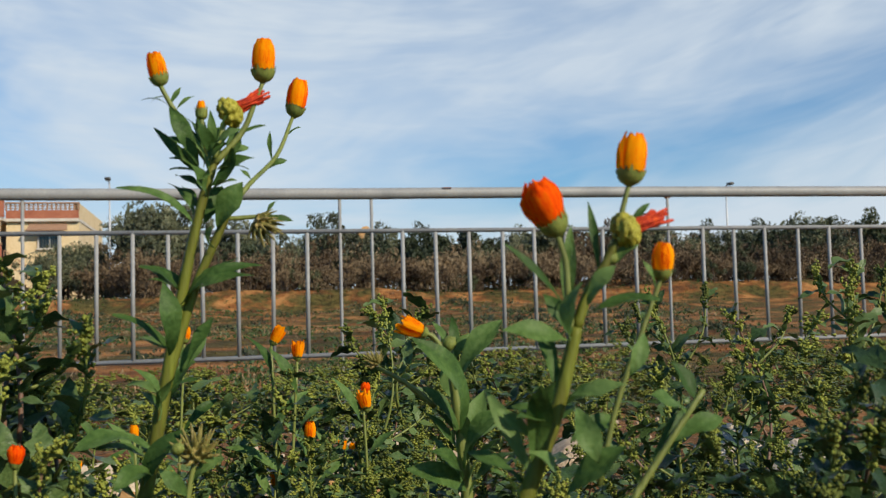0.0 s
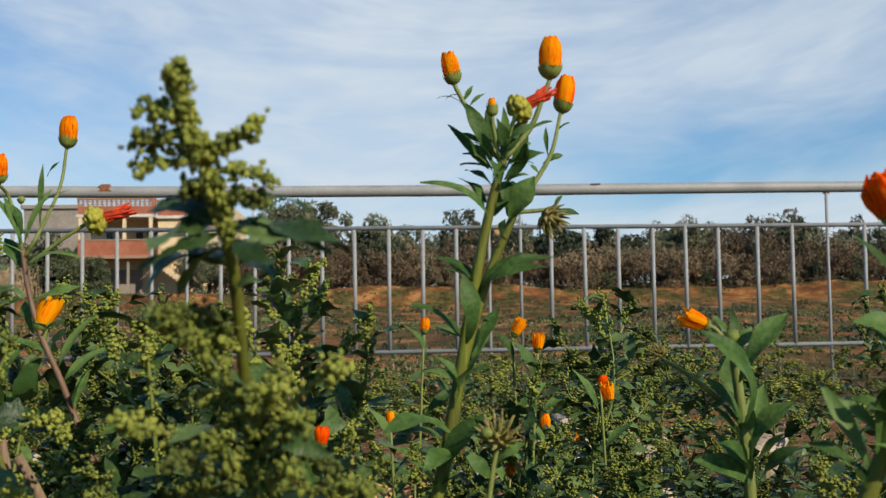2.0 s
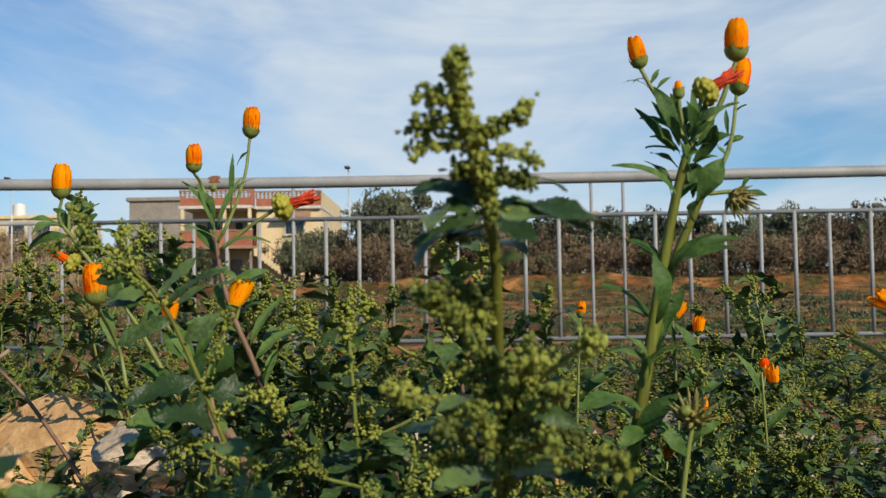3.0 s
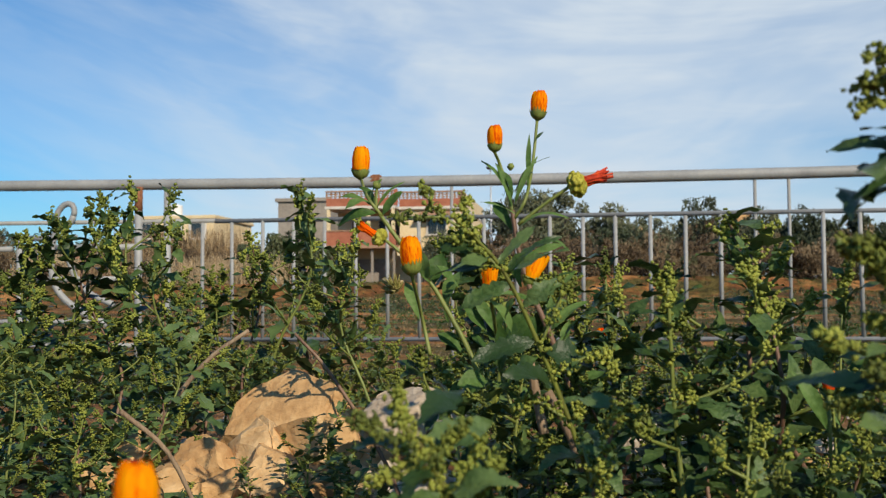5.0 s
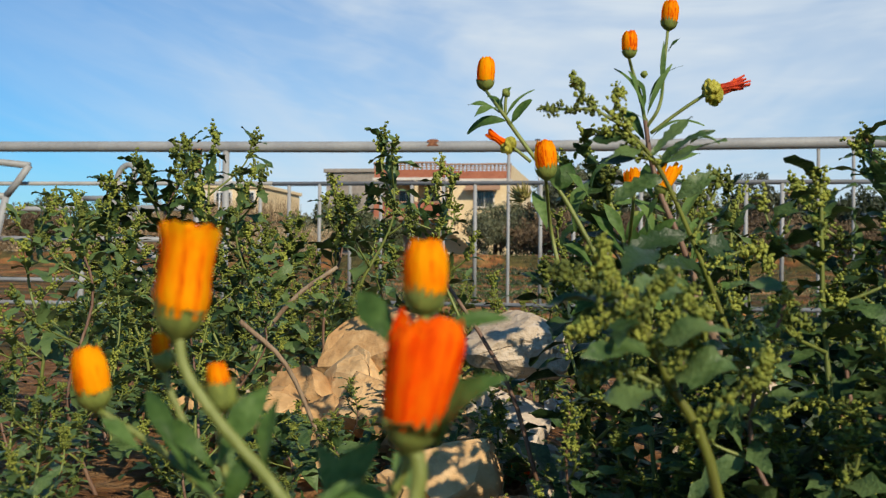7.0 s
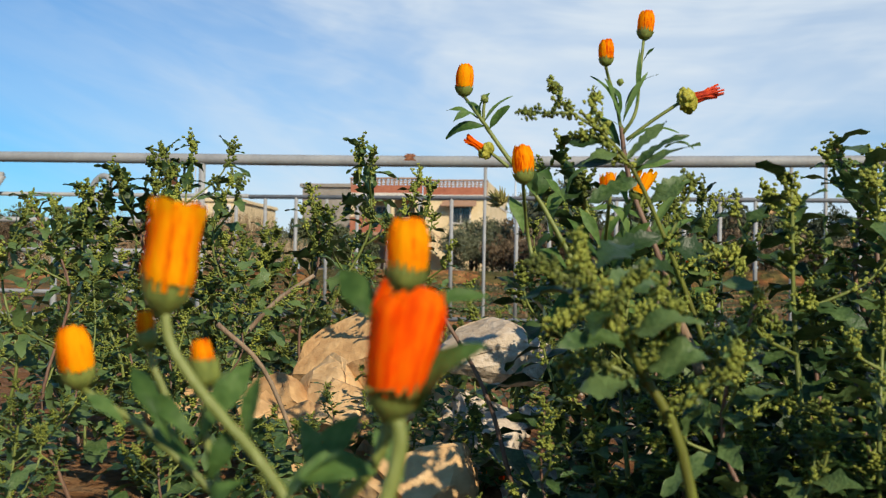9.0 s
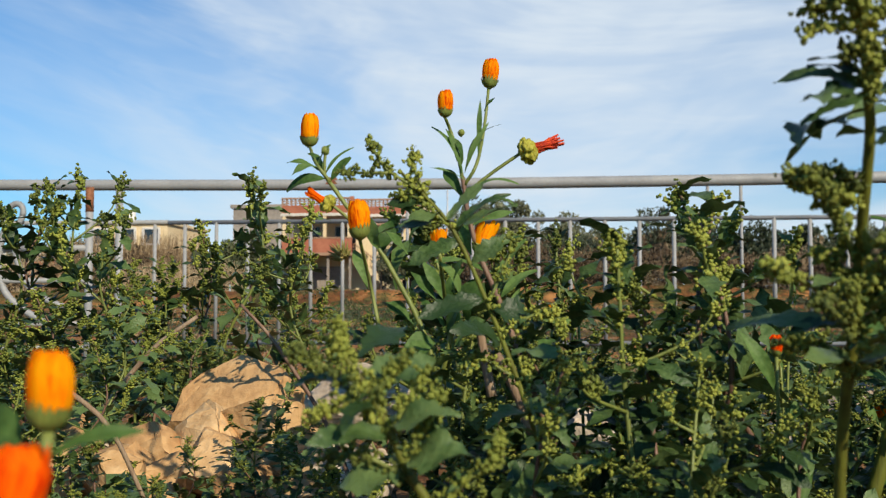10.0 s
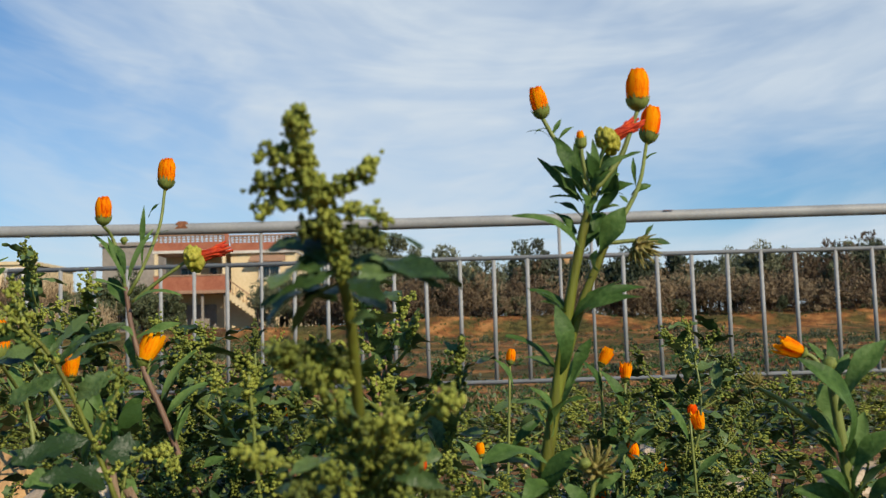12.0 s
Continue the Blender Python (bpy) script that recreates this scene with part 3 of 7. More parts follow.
def make_ruin(x, y, w, h, seed, surface):
    """A weathered lump of ochre masonry on the bank."""
    rng = random.Random(seed)
    bm = bmesh.new()
    bmesh.ops.create_cube(bm, size=1)
    bmesh.ops.subdivide_edges(bm, edges=bm.edges[:], cuts=4, use_grid_fill=True)
    for v in bm.verts:
        k = 1 + 0.15 * noise.noise(v.co * 2.3 + Vector((seed, 0, 0)))
        top = 0.14 * noise.noise(Vector((v.co.x * 2, seed, v.co.y * 2))) if v.co.z > 0.3 else 0
        v.co = Vector((v.co.x * w * k, v.co.y * w * 0.8 * k, (v.co.z + 0.5 + top) * h))
    me = bpy.data.meshes.new("ruin")
    bm.to_mesh(me)
    bm.free()
    me.materials.append(surface)
    ob = new("ruin", me)
    ob.location = (x, y, ground_height(x, y) - 0.3)
    ob.rotation_euler = (0, 0, rng.uniform(-0.5, 0.5))
    tagged(ob, "crumbling ochre stone ruin among bushes", "ruin")


for i, (x, y, w, h) in enumerate(((-3.3, 57.5, 0.9, 1.9), (2.9, 66, 1.3, 3.9), (9.7, 66, 0.9, 4.3))):
    make_ruin(x, y, w, h, i + 3, ROCK)


def make_street_lamp(x, y, top):
    g = ground_height(x, y)
    lamp = thing("street_lamp", (x, y, g), "tall thin galvanised street lamp with a single dark head", "street lamp", "street lamps")
    part("pole", Shape().tube([(0, 0, -0.3), (0, 0, 3), (0, 0, top - g)], 0.075, 0.045, 8), LAMP_GREY, lamp)
    part("arm", Shape().tube(curve_through([(0, 0, top - g), (-0.03, -0.15, top - g + 0.12), (-0.05, -0.45, top - g + 0.18)], 4), 0.04, 0.035, 6), LAMP_GREY, lamp)
    part("lamp_head", Shape().box(-0.19, -0.9, top - g + 0.10, 0.13, -0.4, top - g + 0.27, 0.05), FRAME, lamp, "dark lamp head")


make_street_lamp(-5.68, 62, 7.75)
make_street_lamp(33.45, 62, 7.5)
make_street_lamp(-29.5, 70, 8.4)


# ---- trees and bushes ----
def make_tree_kind(name, seed, height, spread, surface, leaves, leaf_size, label, category, trunk=0.16, stems=1, low=0.25):
    rng = random.Random(seed)
    tree = thing(name, (0, 0, 0), label, category, category + "s on the bank")
    wood = Shape()
    tips = []
    for s in range(stems):
        foot = Vector((rng.uniform(-1, 1), rng.uniform(-1, 1), 0)) * 0.25 * (stems > 1)
        lean = Vector((rng.uniform(-1, 1), rng.uniform(-1, 1), 0)) * (0.25 if stems == 1 else spread * 0.6)
        top = foot + lean + Vector((0, 0, height * rng.uniform(0.6, 0.8)))
        mid = foot.lerp(top, 0.5) + Vector((rng.uniform(-0.2, 0.2), rng.uniform(-0.2, 0.2), 0))
        line = curve_through([foot - Vector((0, 0, 0.4)), mid, top], 4)
        wood.tube(line, trunk * height / 5, trunk * 0.3, 6)
        for k in range(6):
            at = line[rng.randrange(2, len(line))]
            a = rng.uniform(0, 6.28)
            end = at + Vector((math.cos(a) * spread * rng.uniform(0.4, 0.95), math.sin(a) * spread * rng.uniform(0.4, 0.95), height * rng.uniform(0.02, 0.28)))
            wood.tube([at, at.lerp(end, 0.5) + Vector((0, 0, 0.12)), end], trunk * 0.35, trunk * 0.08, 4)
            tips.append(end)
        tips.append(top)
    part("trunk", wood, BARK, tree)
    crown = Shape()
    blobs = [(rng.choice(tips) + Vector((rng.gauss(0, 0.25), rng.gauss(0, 0.25), rng.gauss(0, 0.2))) * spread, spread * rng.uniform(0.16, 0.40)) for _ in range(26 if stems == 1 else 34)]
    for i in range(leaves):
        c, r = rng.choice(blobs)
        d = Vector((rng.gauss(0, 1), rng.gauss(0, 1), rng.gauss(0, 0.8))).normalized() * r * rng.uniform(0.55, 1.0)
        p = c + d
        if p.z < height * low:
            p.z = height * low * rng.uniform(0.2, 1.3)
        s = leaf_size * rng.uniform(0.6, 1.5)
        turn = Euler((rng.uniform(0, 6), rng.uniform(0, 6), rng.uniform(0, 6))).to_matrix()
        crown.add([p + turn @ Vector(q) * s for q in ((-1, -0.25, 0), (1, -0.1, 0.1), (-0.1, 0.55, 0.1))], [(0, 1, 2)])
    part("crown", crown, surface, tree, smooth=False)
    return tree


def plant_out(tree, spots, rng):
    first = True
    for x, y, s in spots:
        m = pose(x, y, ground_height(x, y) - 0.15, 0, 0, rng.uniform(0, 360)) @ Matrix.Diagonal((s * rng.uniform(0.85, 1.15), s * rng.uniform(0.85, 1.15), s, 1))
        if first:
            tree.matrix_basis, first = m, False
        else:
            copy_thing_scaled(tree, m)


def copy_thing_scaled(ob, m):
    """A copy at m, whatever size the first one has been given."""
    keep = ob.matrix_basis.copy()
    ob.matrix_basis = Matrix.Identity(4)
    made = copy_thing(ob, m)
    ob.matrix_basis = keep
    return made


rng = random.Random(5)
olives = [make_tree_kind("olive_tree", 11 + k, 4.0, 1.7, OLIVE, 3000, 0.105, "grey-green olive tree with a broken, airy crown", "tree", low=0.12) for k in range(3)]
darks = [make_tree_kind("evergreen_tree", 31 + k, 3.2, 1.2, PINE, 2500, 0.105, "dark green bushy evergreen tree", "tree", low=0.06) for k in range(3)]
bushes = [make_tree_kind("dry_bush", 51 + k, 1.9, 1.4, DRY_BUSH, 1900, 0.080, "brown leafless-looking dry bush", "bush", trunk=0.05, stems=5, low=0.03) for k in range(3)]
spots = {id(t): [] for t in olives + darks + bushes}


def scatter(kinds, count, x0, x1, y0, y1, s0, s1, skip=lambda x, y: False):
    for i in range(count):
        x, y = x0 + (x1 - x0) * (i + rng.random()) / count, rng.uniform(y0, y1)
        if not skip(x, y):
            spots[id(rng.choice(kinds))].append((x, y, rng.uniform(s0, s1)))


scatter(olives, 18, 0, 50, 58, 66, 0.85, 1.25)
scatter(darks, 34, 1, 50, 54, 62, 0.75, 1.25)
scatter(bushes, 34, -4.0, 48, 50.6, 53, 0.55, 1.0)
scatter(darks, 26, -1, 50, 60, 66, 0.95, 1.35)
scatter(bushes, 26, -3, 44, 52, 57, 0.8, 1.25)
scatter(bushes, 14, 0, 52, 56, 64, 1.1, 1.6)
scatter(darks, 16, 2, 44, 50.4, 52, 0.28, 0.5)
scatter(olives, 18, 0, 50, 56, 62, 0.55, 0.95)
scatter(olives, 5, -9.0, -5.8, 66, 68, 0.9, 1.1)
scatter(olives, 5, -9.6, -6.4, 60, 63, 0.55, 0.8)
scatter(olives, 5, -4.6, -0.6, 62, 66, 1.35, 1.6)
scatter(darks, 5, -6.3, -1.6, 60, 64, 0.6, 0.95)
scatter(bushes, 10, -5.6, 1, 56, 61, 0.9, 1.4)
scatter(darks, 10, -22.5, -16.2, 64, 71, 0.85, 1.3)
scatter(olives, 12, -70, -26, 95, 125, 1.3, 1.9)
scatter(bushes, 12, -64, -28, 68, 84, 1.0, 1.7)
scatter(olives, 14, -95, -40, 100, 130, 1.2, 1.8)
scatter(olives, 26, -2, 70, 70, 84, 1.0, 1.35)
scatter(olives, 12, 34, 90, 72, 95, 0.9, 1.2)
for t in olives + darks + bushes:
    plant_out(t, spots[id(t)], rng)


def make_reeds(x0, x1, y0, y1, count, top, seed):
    r = random.Random(seed)
    s = Shape()
    for i in range(count):
        x, y = r.uniform(x0, x1), r.uniform(y0, y1)
        z = ground_height(x, y)
        h = top * r.uniform(0.6, 1.0)
        w = 0.03
        lean = Vector((r.uniform(-0.3, 0.3), r.uniform(-0.2, 0.2), 0))
        s.tube([(x, y, z - 0.1), Vector((x, y, z + h * 0.5)) + lean * 0.3, Vector((x, y, z + h)) + lean], w, w * 0.3, 3, False)
        for k in range(2):
            b = Vector((x, y, z + h * r.uniform(0.3, 0.9))) + lean * 0.5
            e = b + Vector((r.uniform(-0.5, 0.5), r.uniform(-0.3, 0.3), r.uniform(-0.2, 0.5)))
            s.add([b - Vector((0.04, 0, 0)), b + Vector((0.04, 0, 0)), e], [(0, 1, 2)])
    ob = new("reeds", s.mesh("reeds", REED, False))
    tagged(ob, "thicket of tall dry tan reeds", "reeds", kind="stuff")


make_reeds(-38, -27, 74, 82, 1500, 5.0, 1)
make_reeds(-64, -38, 72, 90, 1600, 3.6, 3)
make_reeds(-27, -19, 60, 66, 500, 2.2, 2)


# ---- low green on the field ----
def make_field_weeds(name, label, count, seed, surface, blades, size0, size1, thin, bias):
    r = random.Random(seed)
    s = Shape()
    n = 0
    while n < count:
        y = 5.8 + 46 * r.random() ** 1.3
        x = r.uniform(-0.42, 0.52) * y + r.uniform(-2, 2)
        if noise.noise(Vector((x * 0.22, y * 0.10, 9 + seed))) + 0.5 * noise.noise(Vector((x * 0.9, y * 0.5, 4))) < r.uniform(-0.2, 0.25) + bias:
            continue
        n += 1
        z = ground_height(x, y)
        size = r.uniform(size0, size1) * (0.7 + y / 40)
        for k in range(blades):
            a = r.uniform(0, 6.28)
            d = Vector((math.cos(a), math.sin(a), 0))
            b = Vector((x, y, z - 0.01)) + d * size * r.uniform(0, 0.5)
            e = b + d * size * r.uniform(0.2, 0.8) + Vector((0, 0, size * r.uniform(0.3, 1.0)))
            q = d.cross(Vector((0, 0, 1))) * size * thin
            s.add([b, b.lerp(e, 0.6) - q, e, b.lerp(e, 0.6) + q], [(0, 1, 2, 3)])
    tagged(new(name, s.mesh(name, surface, False)), label, "weeds", kind="stuff")


make_field_weeds("field_weeds", "scattered low green weeds on bare red earth", 12000, 4, SOIL_PLANT, 5, 0.02, 0.07, 0.25, 0.0)
make_field_weeds("dry_grass", "tufts of dry tan grass on bare red earth", 5000, 7, REED, 4, 0.03, 0.10, 0.06, 0.0)


def make_clods(seed):
    r = random.Random(seed)
    s = Shape()
    for i in range(3600):
        y = 5.6 + 46 * r.random() ** 1.2
        x = r.uniform(-0.42, 0.52) * y + r.uniform(-2, 2)
        size = r.uniform(0.006, 0.024) * (0.6 + y / 30)
        turn = Euler((r.uniform(0, 6), r.uniform(0, 6), r.uniform(0, 6))).to_matrix()
        o = Vector((x, y, ground_height(x, y)))
        s.add([o + turn @ (v * size * r.uniform(0.7, 1.3)) for v in ICO_V], ICO_F)
    tagged(new("clods", s.mesh("clods", SOIL, False)), "scattered stones and clods of tan earth", "stones", kind="stuff")


make_clods(12)


def make_field_bushes(seed):
    """Low rounded clumps of green scrub scattered over the field."""
    r = random.Random(seed)
    s = Shape()
    for i in range(230):
        y = 9 + 39 * r.random()
        x = r.uniform(-0.45, 0.55) * y
        if noise.noise(Vector((x * 0.15, y * 0.12, 31))) < r.uniform(-0.3, 0.3):
            continue
        w, h = r.uniform(0.12, 0.5) * (0.5 + y / 40), r.uniform(0.08, 0.30) * (0.5 + y / 40)
        g = ground_height(x, y)
        for k in range(70):
            a, d = r.uniform(0, 6.28), math.sqrt(r.random())
            p = Vector((x + math.cos(a) * d * w, y + math.sin(a) * d * w, g + h * (1 - d * d) * r.uniform(0.3, 1.0)))
            size = r.uniform(0.02, 0.05) * (0.5 + y / 35)
            turn = Euler((r.uniform(0, 6), r.uniform(0, 6), r.uniform(0, 6))).to_matrix()
            s.add([p + turn @ Vector(q) * size for q in ((-1, -0.4, 0), (1, -0.3, 0.1), (0, 0.7, 0.1))], [(0, 1, 2)])
    tagged(new("field_scrub", s.mesh("field_scrub", PINE, False)), "low clumps of dark green scrub on the field", "scrub", kind="stuff")


make_field_bushes(15)


# ---- marigolds ----
def petal_shape(kind, across=0.62):
    """One petal of a head one unit tall that stands on the origin; it lies on the +x side and overlaps the next one."""
    s = Shape()
    rows, cols = 11, 7
    outline = {
        "closed": ((0.0, 0.19), (0.25, 0.245), (0.55, 0.25), (0.8, 0.225), (1.0, 0.165)),
        "tube": ((0.0, 0.19), (0.2, 0.215), (0.5, 0.20), (0.8, 0.208), (1.0, 0.238)),
        "flared": ((0.0, 0.17), (0.3, 0.235), (0.6, 0.265), (0.85, 0.28), (1.0, 0.29)),
        "ragged": ((0.0, 0.18), (0.3, 0.215), (0.6, 0.24), (0.85, 0.25), (1.0, 0.20)),
        "open": ((0.0, 0.17), (0.25, 0.25), (0.55, 0.30), (0.8, 0.28), (1.0, 0.15))}[kind]
    verts, faces = [], []
    for i in range(rows):
        t = i / (rows - 1)
        for (t0, r0), (t1, r1) in zip(outline, outline[1:]):
            if t0 <= t <= t1:
                r = r0 + (r1 - r0) * smoothstep(t0, t1, t)
                break
        for k in range(cols):
            u = (k / (cols - 1) - 0.5) * 2
            wide = across * (1 - 0.35 * max(0.0, t - 0.7) / 0.3 * abs(u))
            round_tip = -0.045 * abs(u) ** 2.2 * smoothstep(0.7, 1.0, t) - (0.012 if k in (2, 4) and i == rows - 1 else 0)
            rr = r + 0.013 * u + 0.006 * math.cos(u * 7)
            verts.append((rr * math.cos(u * wide), rr * math.sin(u * wide), 0.20 + 0.79 * t + round_tip))
    for i in range(rows - 1):
        for k in range(cols - 1):
            q = i * cols + k
            faces.append((q, q + 1, q + cols + 1, q + cols))
    return s.add(verts, faces)


def calyx_shape(wide=0.250, tall=0.40, rim=0.25):
    """A cup of narrow green scales that lie against the petals, with uneven pointed tips."""
    s = Shape()
    n = 34
    profile = [(0.045, -0.02), (0.060, 0.01), (0.40 * wide, 0.03), (0.66 * wide, 0.075), (0.85 * wide, 0.14), (0.97 * wide, 0.22), (wide, rim)]
    verts, faces = [], []
    for r, z in profile:
        for k in range(n):
            a = 2 * math.pi * k / n
            ridge = 1 + 0.018 * (1 if k % 2 else -1)
            verts.append((r * ridge * math.cos(a), r * ridge * math.sin(a), z))
    for k in range(n):
        a = 2 * math.pi * k / n
        z = tall + 0.05 - 0.17 * abs(math.sin(k * 1.7)) if k % 2 else rim + 0.03 * math.sin(k * 2.3)
        r = wide * (1.04 + 0.07 * abs(math.sin(k * 2.9)) if k % 2 else 0.99)
        verts.append((r * math.cos(a), r * math.sin(a), z))
    for i in range(len(profile)):
        for k in range(n):
            a, b = i * n + k, i * n + (k + 1) % n
            faces.append((a, b, b + n, a + n))
    faces.append(tuple(range(n))[::-1])
    return s.add(verts, faces)


def wilted_shape(rng):
    """A twisted wisp of dried petals along +z."""
    s = Shape()
    for i in range(22):
        a = i * 2.4
        r = 0.13 * math.sqrt((i + 0.5) / 22)
        b = Vector((math.cos(a) * r, math.sin(a) * r, 0.22))
        k = rng.uniform(0.75, 1.05)
        m = Vector((math.cos(a + 0.3) * r * 0.75, math.sin(a + 0.3) * r * 0.75, 0.6))
        e = Vector((math.cos(a + 0.5) * r * rng.uniform(0.9, 1.5), math.sin(a + 0.5) * r * rng.uniform(0.9, 1.5), k))
        s.tube([b, m, e], 0.050, 0.026, 5)
    return s


def seed_ball_shape(rng):
    """Curled green seeds packed into one knobbly body."""
    bm = bmesh.new()
    bmesh.ops.create_icosphere(bm, subdivisions=4, radius=1)
    knobs = [Vector((rng.gauss(0, 1), rng.gauss(0, 1), rng.gauss(0, 0.8))).normalized() for _ in range(75)]
    for v in bm.verts:
        d = v.co.normalized()
        r = 0.25 + 0.10 * max(0.0, max((d.dot(k) - 0.965) / 0.035 for k in knobs)) ** 0.6
        p = Vector((d.x * r, d.y * r, d.z * r * 0.72 + 0.16))
        v.co = p
    s = Shape()
    bm.verts.index_update()
    s.add([v.co[:] for v in bm.verts], [[v.index for v in f.verts] for f in bm.faces])
    bm.free()
    return s


def spiky_head_shape(rng):
    """A nodding head gone to seed: one body drawn out into many curled, pointed hooks."""
    bm = bmesh.new()
    bmesh.ops.create_icosphere(bm, subdivisions=5, radius=1)
    hooks = []
    for k in range(38):
        z = 1 - 1.75 * (k + 0.5) / 38
        a = k * 2.4
        hooks.append((Vector((math.cos(a) * math.sqrt(1 - z * z), math.sin(a) * math.sqrt(1 - z * z), z)), rng.uniform(0.16, 0.36)))
    s = Shape()
    for v in bm.verts:
        d = v.co.normalized()
        near, reach = max(hooks, key=lambda h: d.dot(h[0]))
        over = max(0.0, (d.dot(near) - 0.950) / 0.050)
        p = d * (0.19 + 0.06 * over ** 0.5) + near * reach * over ** 2 + Vector((0, 0, 0.22 * over ** 3))
        s.verts.append((p.x, p.y, p.z * 0.9 + 0.24))
    bm.verts.index_update()
    s.faces = [tuple(v.index for v in f.verts) for f in bm.faces]
    bm.free()
    return s


prng = random.Random(21)
SHAPES = ("closed", "tube", "flared", "ragged", "open")
WIDE = {"flared": 0.36, "ragged": 0.50}
PETALS = {k: petal_shape(k, WIDE.get(k, 0.62)).mesh("petal", PETAL) for k in SHAPES}
PETALS_RED = {k: petal_shape(k, WIDE.get(k, 0.62)).mesh("petal", PETAL_RED) for k in SHAPES}
CALYX_MESH = calyx_shape().mesh("calyx", CALYX)
CALYX_SLIM = calyx_shape(0.225, 0.30, 0.2).mesh("calyx", CALYX)
CALYX_LONG = calyx_shape(0.212, 0.37, 0.27).mesh("calyx", CALYX)
CALYX_RAGGED = calyx_shape(0.215, 0.32, 0.21).mesh("calyx", CALYX)
CALYX_YOUNG = calyx_shape(0.29, 0.74, 0.52).mesh("calyx", CALYX)
WILTED_MESH = wilted_shape(prng).mesh("wilted_petals", WILTED)
WILTED_ORANGE = wilted_shape(prng).mesh("wilted_petals", PETAL_RED)
SEEDS_MESH = seed_ball_shape(prng).mesh("seed_head", SEED)
CLAWS_MESH = spiky_head_shape(prng).mesh("seed_head", SEED_DRY)
GREEN_BUD = Shape()
balls(GREEN_BUD, [(0, 0, 0.42)], 0.42, 0, prng)
GREEN_BUD.tube([(0, 0, 0), (0, 0, 0.3)], 0.1, 0.2, 8)
GREEN_BUD_MESH = GREEN_BUD.mesh("green_bud", CALYX)


def flower_head(plant, kind, base, tip, rng):
    """A head from the end of its stalk (base) to its top (tip), both in the plant's own space."""
    b, axis = Vector(base), Vector(tip) - Vector(base)
    m = Matrix.Translation(b) @ axis.to_track_quat("Z", "Y").to_matrix().to_4x4() @ Matrix.Rotation(rng.uniform(0, 6.28), 4, "Z") @ Matrix.Scale(axis.length, 4)
    if kind in ("bud", "redbud", "tube", "young", "flared", "ragged", "open"):
        shape = kind if kind in SHAPES else "closed"
        cup = {"flared": CALYX_SLIM, "young": CALYX_YOUNG, "tube": CALYX_LONG, "ragged": CALYX_RAGGED}.get(kind, CALYX_MESH)
        head = part("flower_head", cup, CALYX, plant, "green cupped flower head with closed orange petals" if kind not in ("open", "ragged") else "green cupped flower head with half-open orange petals")
        full = 1.06 if kind in ("bud", "young") else 1.0
        head.matrix_basis = m @ Matrix.Diagonal((full, full, 1, 1))
        library = PETALS_RED if kind in ("redbud", "ragged", "open") else PETALS
        outer = {"flared": 12, "open": 10, "ragged": 9}.get(kind, 8)
        inner_count = {"open": 14, "flared": 9, "ragged": 9}.get(kind, 5)
        spread = {"open": 0.09, "ragged": 0.05, "flared": 0.06, "tube": 0.04}.get(kind, 0.025)
        uneven = {"flared": 0.16, "ragged": 0.08, "open": 0.07, "tube": 0.06}.get(kind, 0.035)
        for k in range(outer + inner_count):
            p = part("petal", (PETALS if kind == "redbud" and k % 3 else library)[shape], PETAL, head)
            inner = k >= outer
            turn = 2 * math.pi * (k / outer if not inner else (k + 0.4) / inner_count) + rng.uniform(-0.10, 0.10)
            size = rng.uniform(0.50, 0.84) if inner else (0.96 if kind in ("bud", "redbud") else 1.0)
            if kind == "young":
                size *= 0.78
            loose = rng.uniform(-0.6, 1.0) * spread * (1.5 if inner else 1)
            p.matrix_basis = Matrix.Rotation(turn, 4, "Z") @ Matrix.Rotation(loose, 4, "Y") @ Matrix.Rotation(rng.uniform(-1, 1) * spread, 4, "X") @ Matrix.Diagonal((size, size, rng.uniform(1.0 - uneven * 1.4, 1.0 + uneven * 0.4), 1))
    elif kind in ("spent", "dried"):
        head = part("seed_head", SEEDS_MESH, SEED, plant, "yellow-green seed head with wilted petals")
        head.matrix_basis = m
        part("wilted_petals", WILTED_MESH if kind == "spent" else WILTED_ORANGE, WILTED, head)
    elif kind == "seed":
        head = part("seed_head", CLAWS_MESH, SEED_DRY, plant, "spiky browning green seed head")
        head.matrix_basis = m
    else:
        head = part("green_bud", GREEN_BUD_MESH, CALYX, plant, "small round green bud")
        head.matrix_basis = m


def more_leaves(plant, leaves, rng):
    """Long smooth leaves from base to tip, widths in millimetres."""
    f = plant.location.copy()
    for base, tip, width in leaves:
        face = Vector((rng.uniform(-0.5, 0.5), -rng.uniform(0.2, 0.9), rng.uniform(0.4, 1.0)))
        part("leaf", leaf(Vector(base) - f, Vector(tip) - f, width / 1000 * 1.08, rng.uniform(0.05, 0.22), face, rng.uniform(0.1, 0.4), 0, 9, rng.uniform(0.5, 0.66), 0.08, rng), LEAF, plant)


